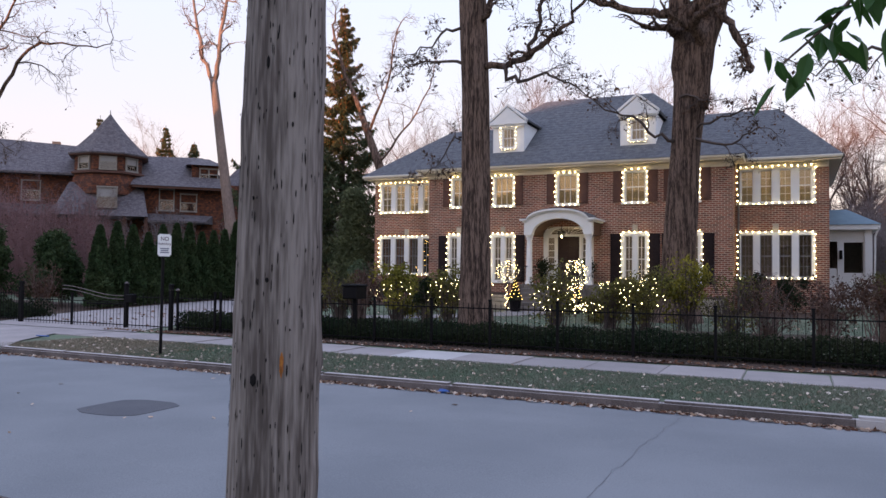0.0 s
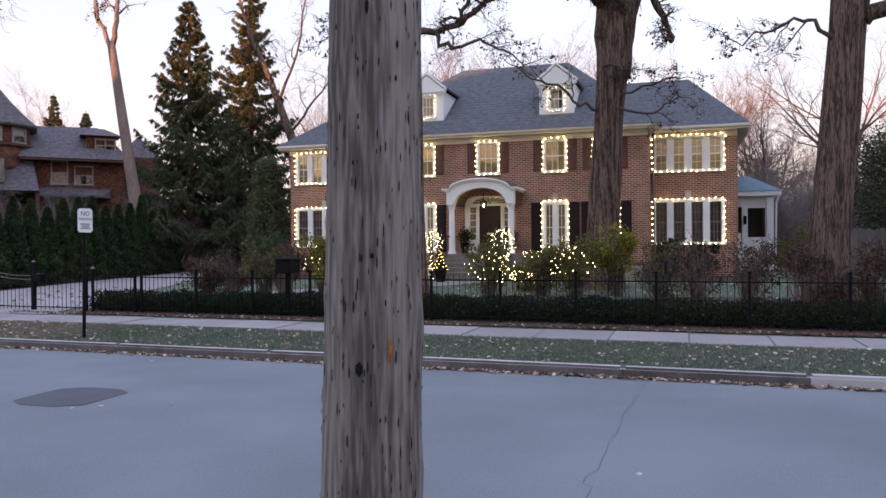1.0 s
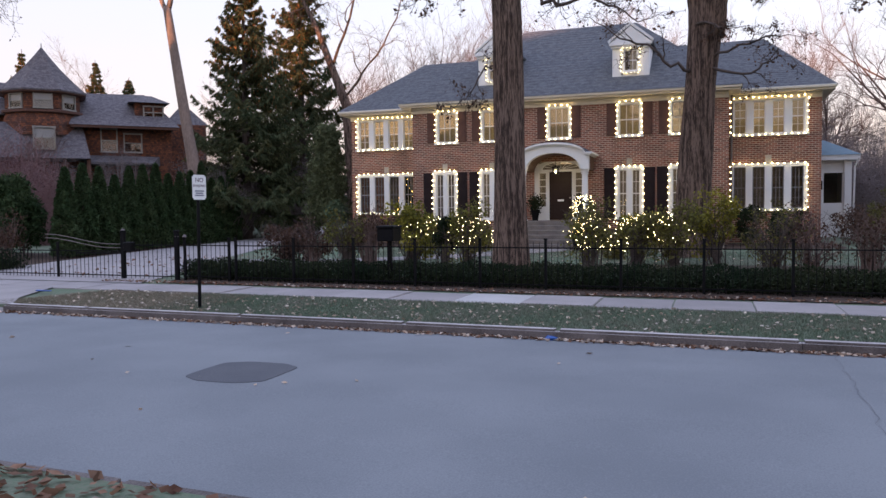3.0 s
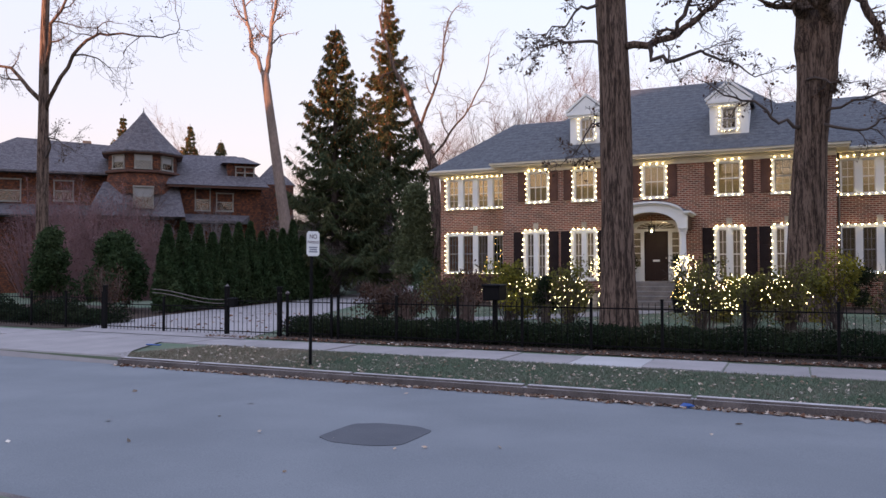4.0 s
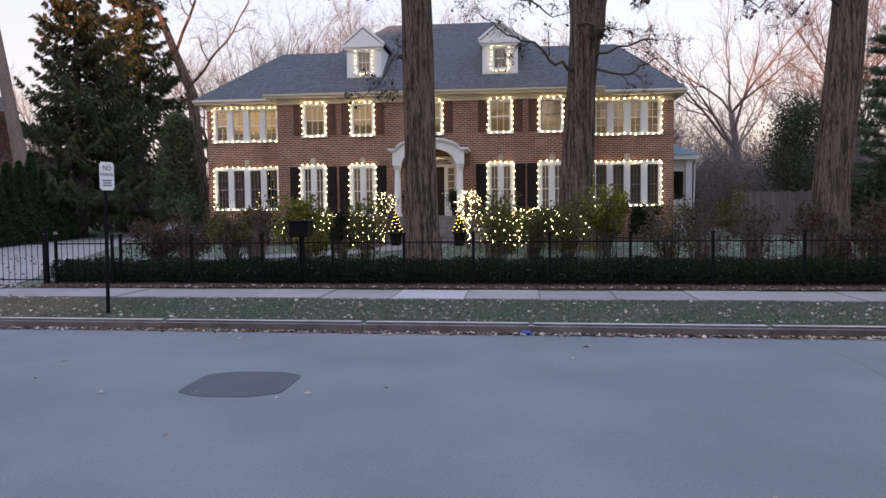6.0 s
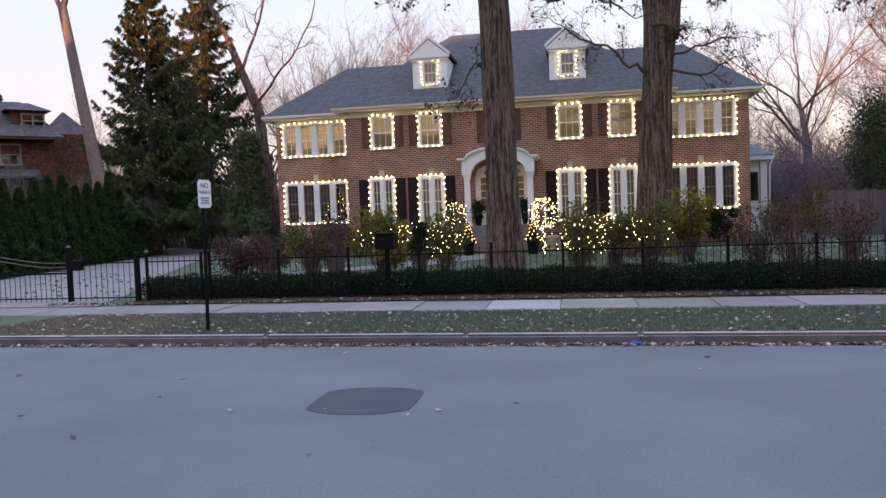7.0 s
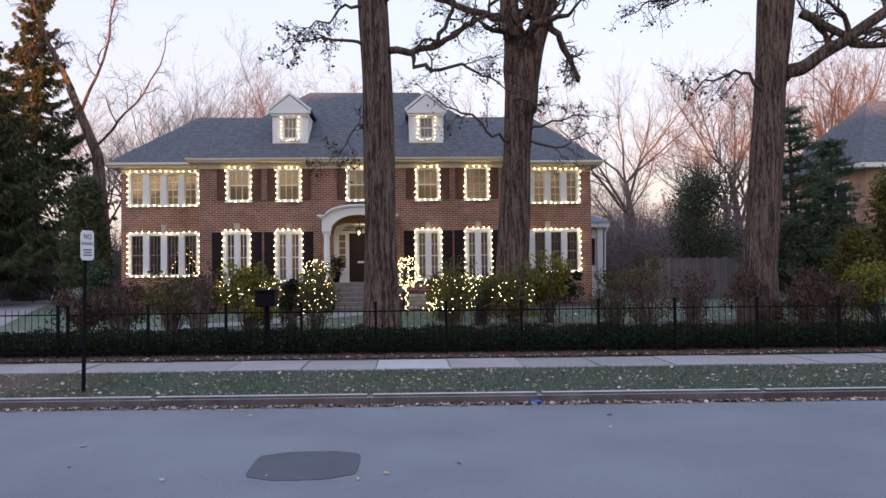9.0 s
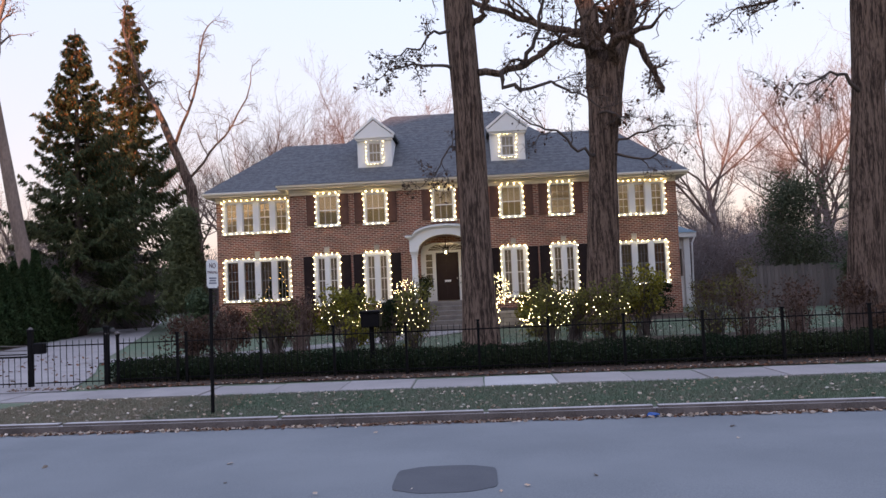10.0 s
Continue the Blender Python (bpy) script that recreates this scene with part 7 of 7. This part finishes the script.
for k in range(60):
    h = k / 60
    r = 0.62 * (1.03 - h)
    bulb(v, f, (-9.95 + r * math.cos(k * 2.4), 35.9 + r * math.sin(k * 2.4), 1.8 + 1.9 * h), 0.018)
tagged(raw("light_chain", v, f, M_AMBER, xmas, "small amber bulbs"), kind="stuff")

# ---------------------------------------------------------------- leaves overhead beside the camera
near_tree = thing("street_tree", (9.2, 3.0, 0.18), "street tree with a spray of glossy green leaves", "tree")
bark_trunk("trunk", [(9.2, 3.0, 0.1), (9.2, 3.0, 2), (9.1, 3.0, 5)], [0.24, 0.18, 0.14], M_BARK, near_tree, 4, 16, 14)
v, f = [], []
tube(v, f, [(9.15, 3.0, 3.4), (8.4, 3.4, 3.6), (7.5, 3.8, 3.45), (7.0, 3.98, 2.95), (6.74, 4.05, 2.68), (6.6, 4.05, 2.56)], [0.05, 0.035, 0.02, 0.011, 0.006, 0.003], 6)
raw("limb", v, f, M_TWIG, near_tree)
rng = random.Random(17)
big_leaf = bpy.data.meshes.new("leaf")
big_leaf.from_pydata([(0, 0, 0), (0.022, 0.03, 0.006), (0.026, 0.06, 0.004), (0.014, 0.095, 0), (0, 0.12, -0.008), (-0.014, 0.095, 0), (-0.026, 0.06, 0.004), (-0.022, 0.03, 0.006), (0, 0.05, -0.006), (0, 0.09, -0.008)], [],
                     [(0, 1, 8), (1, 2, 8), (2, 9, 8), (2, 3, 9), (3, 4, 9), (4, 5, 9), (5, 6, 9), (6, 8, 9), (6, 7, 8), (7, 0, 8)])
big_leaf.materials.append(M_BRIGHTLEAF)
spray = [Vector(p) for p in ((7.05, 3.96, 3.0), (6.88, 4.0, 2.82), (6.74, 4.05, 2.68), (6.6, 4.05, 2.54), (6.82, 4.02, 2.62))]
for k in range(48):
    s = rng.random() * 3.95
    p = spray[int(s)].lerp(spray[int(s) + 1], s - int(s)) + Vector((rng.gauss(0.02, 0.04), rng.gauss(0, 0.04), rng.gauss(0, 0.03)))
    o = new("leaf", big_leaf)
    hang(o, near_tree)
    o.matrix_basis = Matrix.LocRotScale(p, Euler((rng.uniform(-1.6, -0.3), rng.uniform(-0.6, 0.6), rng.uniform(0, 6.28))), Vector((1, 1, 1)) * rng.uniform(0.6, 1.05))

# ---------------------------------------------------------------- fallen leaves, grass, litter


def litter_field(name, xs, vs, n, size, material, label, seed, lift=0.012, road=False):
    nr = np.random.default_rng(seed)
    x, v = nr.uniform(*xs, n), nr.uniform(*vs, n) if len(vs) == 2 else vs[0] + np.abs(nr.normal(0, vs[1], n)) * vs[2]
    y = v - 0.045 * x
    z = np.array([0.10 * (1 - ((b - 9.27) / 3.65) ** 2) if road else ground_z(a, b2) for a, b, b2 in zip(x, v, y)]) + lift + nr.random(n) * 0.02
    tagged(leaves(name, np.c_[x, y, z], size, material, None, seed, flat=0.75, shape=1.3), label, "leaves", kind="stuff")


litter_field("verge_leaves", (-9.6, 18), (13.05, 15.25), 1700, 0.05, M_FALLEN, "pale dry fallen leaves on the grass verge", 1, 0.02)
litter_field("gutter_leaves", (-9.6, 20), (12.85, 0.09, -1), 2600, 0.055, M_FALLENRED, "rusty fallen leaves heaped in the gutter", 2, 0.005, True)
litter_field("gutter_leaves", (-9.6, 20), (12.85, 0.11, -1), 1700, 0.055, M_FALLEN, "pale fallen leaves heaped in the gutter", 3, 0.01, True)
litter_field("fence_leaves", (-11, 19), (16.76, 0.24, 1), 1700, 0.055, M_FALLENRED, "rusty fallen leaves along the fence foot", 4, 0.03)
litter_field("fence_leaves", (-11, 19), (16.76, 0.2, 1), 350, 0.055, M_FALLEN, "pale fallen leaves along the fence foot", 5, 0.035)
litter_field("near_leaves", (-6, 8), (4.5, 5.66), 1200, 0.075, M_FALLENRED, "brown fallen leaves along the near kerb", 6, 0.02)
litter_field("near_leaves", (-6, 8), (4.5, 5.66), 80, 0.08, M_FALLEN, "pale fallen leaves along the near kerb", 7, 0.02)
litter_field("road_leaves", (-8, 9), (6.2, 12.4), 20, 0.06, M_FALLEN, "few stray leaves on the street", 8, 0.004, True)
litter_field("lawn_leaves", (-9, 16), (19.5, 30), 900, 0.07, M_FALLEN, "scattered fallen leaves on the lawn", 9, 0.02)
litter_field("drive_leaves", (-16, -9), (17.8, 25), 260, 0.08, M_FALLENRED, "rusty fallen leaves beside the driveway", 10, 0.03)


def grass(name, xs, vs, n, tall, seed, label, material=None):
    nr = np.random.default_rng(seed)
    x, v = nr.uniform(*xs, n), nr.uniform(*vs, n)
    y = v - 0.045 * x
    on = x > -10.6 + 0.62 * np.maximum(0.0, v - 13.0) * (np.abs(x + 9.8) < 2.0)      # the apron cuts the corner
    x, y, n = x[on], y[on], int(on.sum())
    z = np.array([ground_z(a, b) for a, b in zip(x, y)])
    a = nr.uniform(0, 6.28, n)
    h = tall * nr.uniform(0.5, 1.3, n)
    p = np.empty((n, 3, 3))
    p[:, 0] = np.c_[x - 0.006 * np.cos(a), y - 0.006 * np.sin(a), z]
    p[:, 1] = np.c_[x + 0.006 * np.cos(a), y + 0.006 * np.sin(a), z]
    p[:, 2] = np.c_[x + nr.normal(0, 0.03, n), y + nr.normal(0, 0.03, n), z + h]
    tagged(raw(name, p.reshape(-1, 3).tolist(), np.arange(3 * n).reshape(-1, 3).tolist(), material or M_BLADE), label, "grass", kind="stuff")


M_BLADE = leaf_mat("grass blades", (0.112, 0.152, 0.100), (0.170, 0.172, 0.128), 0.4)
M_DRYBLADE = leaf_mat("dry grass blades", (0.200, 0.175, 0.125), (0.260, 0.215, 0.160), 0.4)
grass("verge_grass", (-6.4, 16), (13.05, 15.26), 90000, 0.05, 31, "short worn autumn grass on the verge")
grass("dry_grass", (-10.4, -5.2), (13.05, 15.26), 30000, 0.04, 33, "dry tan grass on the verge beside the driveway", M_DRYBLADE)
grass("lawn_grass", (-10, 16), (19, 29), 60000, 0.06, 32, "short green lawn before the house")

M_BLUE = mat("blue plastic", (0.05, 0.12, 0.35), 0.4)
wrap = thing("wrapper", (1.53, 12.72, 0.02), "crumpled blue and white wrapper in the gutter", "litter")
bm = bmesh.new()
bmesh.ops.create_icosphere(bm, subdivisions=2, radius=0.07, matrix=Matrix.Translation((1.53, 12.72, 0.035)) @ Matrix.Diagonal((1.5, 0.8, 0.45, 1)))
for q in bm.verts:
    q.co += Vector((rng.gauss(0, 0.012), rng.gauss(0, 0.012), rng.gauss(0, 0.006)))
part("film", bm, M_BLUE, wrap)
strap = thing("plastic_strip", (-10.3, 15.0, 0.22), "flat blue plastic strip on the driveway apron", "litter")
part("strip", one_box(-10.6, -10.2, 14.9, 14.98, 0.235, 0.26, bevel=0.008), M_BLUE, strap)

# cracks and seams in the asphalt
M_TAR = mat("tar in cracks", (0.150, 0.152, 0.158), 0.85)
rng = random.Random(23)
for k, (x0, v0, x1, v1) in enumerate(((5.25, 12.7, 5.0, 6.2),)):
    pts, n = [], 40
    for i in range(n + 1):
        s = i / n
        x, v_ = x0 + (x1 - x0) * s + rng.gauss(0, 0.025), v0 + (v1 - v0) * s + rng.gauss(0, 0.025)
        pts.append((x, street(x, v_), 0.10 * (1 - ((v_ - 9.27) / 3.65) ** 2) + 0.0035))
    vv, ff = [], []
    for i, p in enumerate(pts):
        w = 0.0015 + 0.0025 * rng.random()
        dx, dy = (w, 0) if abs(v1 - v0) > abs(x1 - x0) else (0, w)
        vv += [(p[0] - dx, p[1] - dy, p[2]), (p[0] + dx, p[1] + dy, p[2])]
    ff = [(2 * i, 2 * i + 1, 2 * i + 3, 2 * i + 2) for i in range(n)]
    tagged(raw("road_crack", vv, ff, M_TAR), "thin dark crack in the asphalt", "crack", kind="structure")
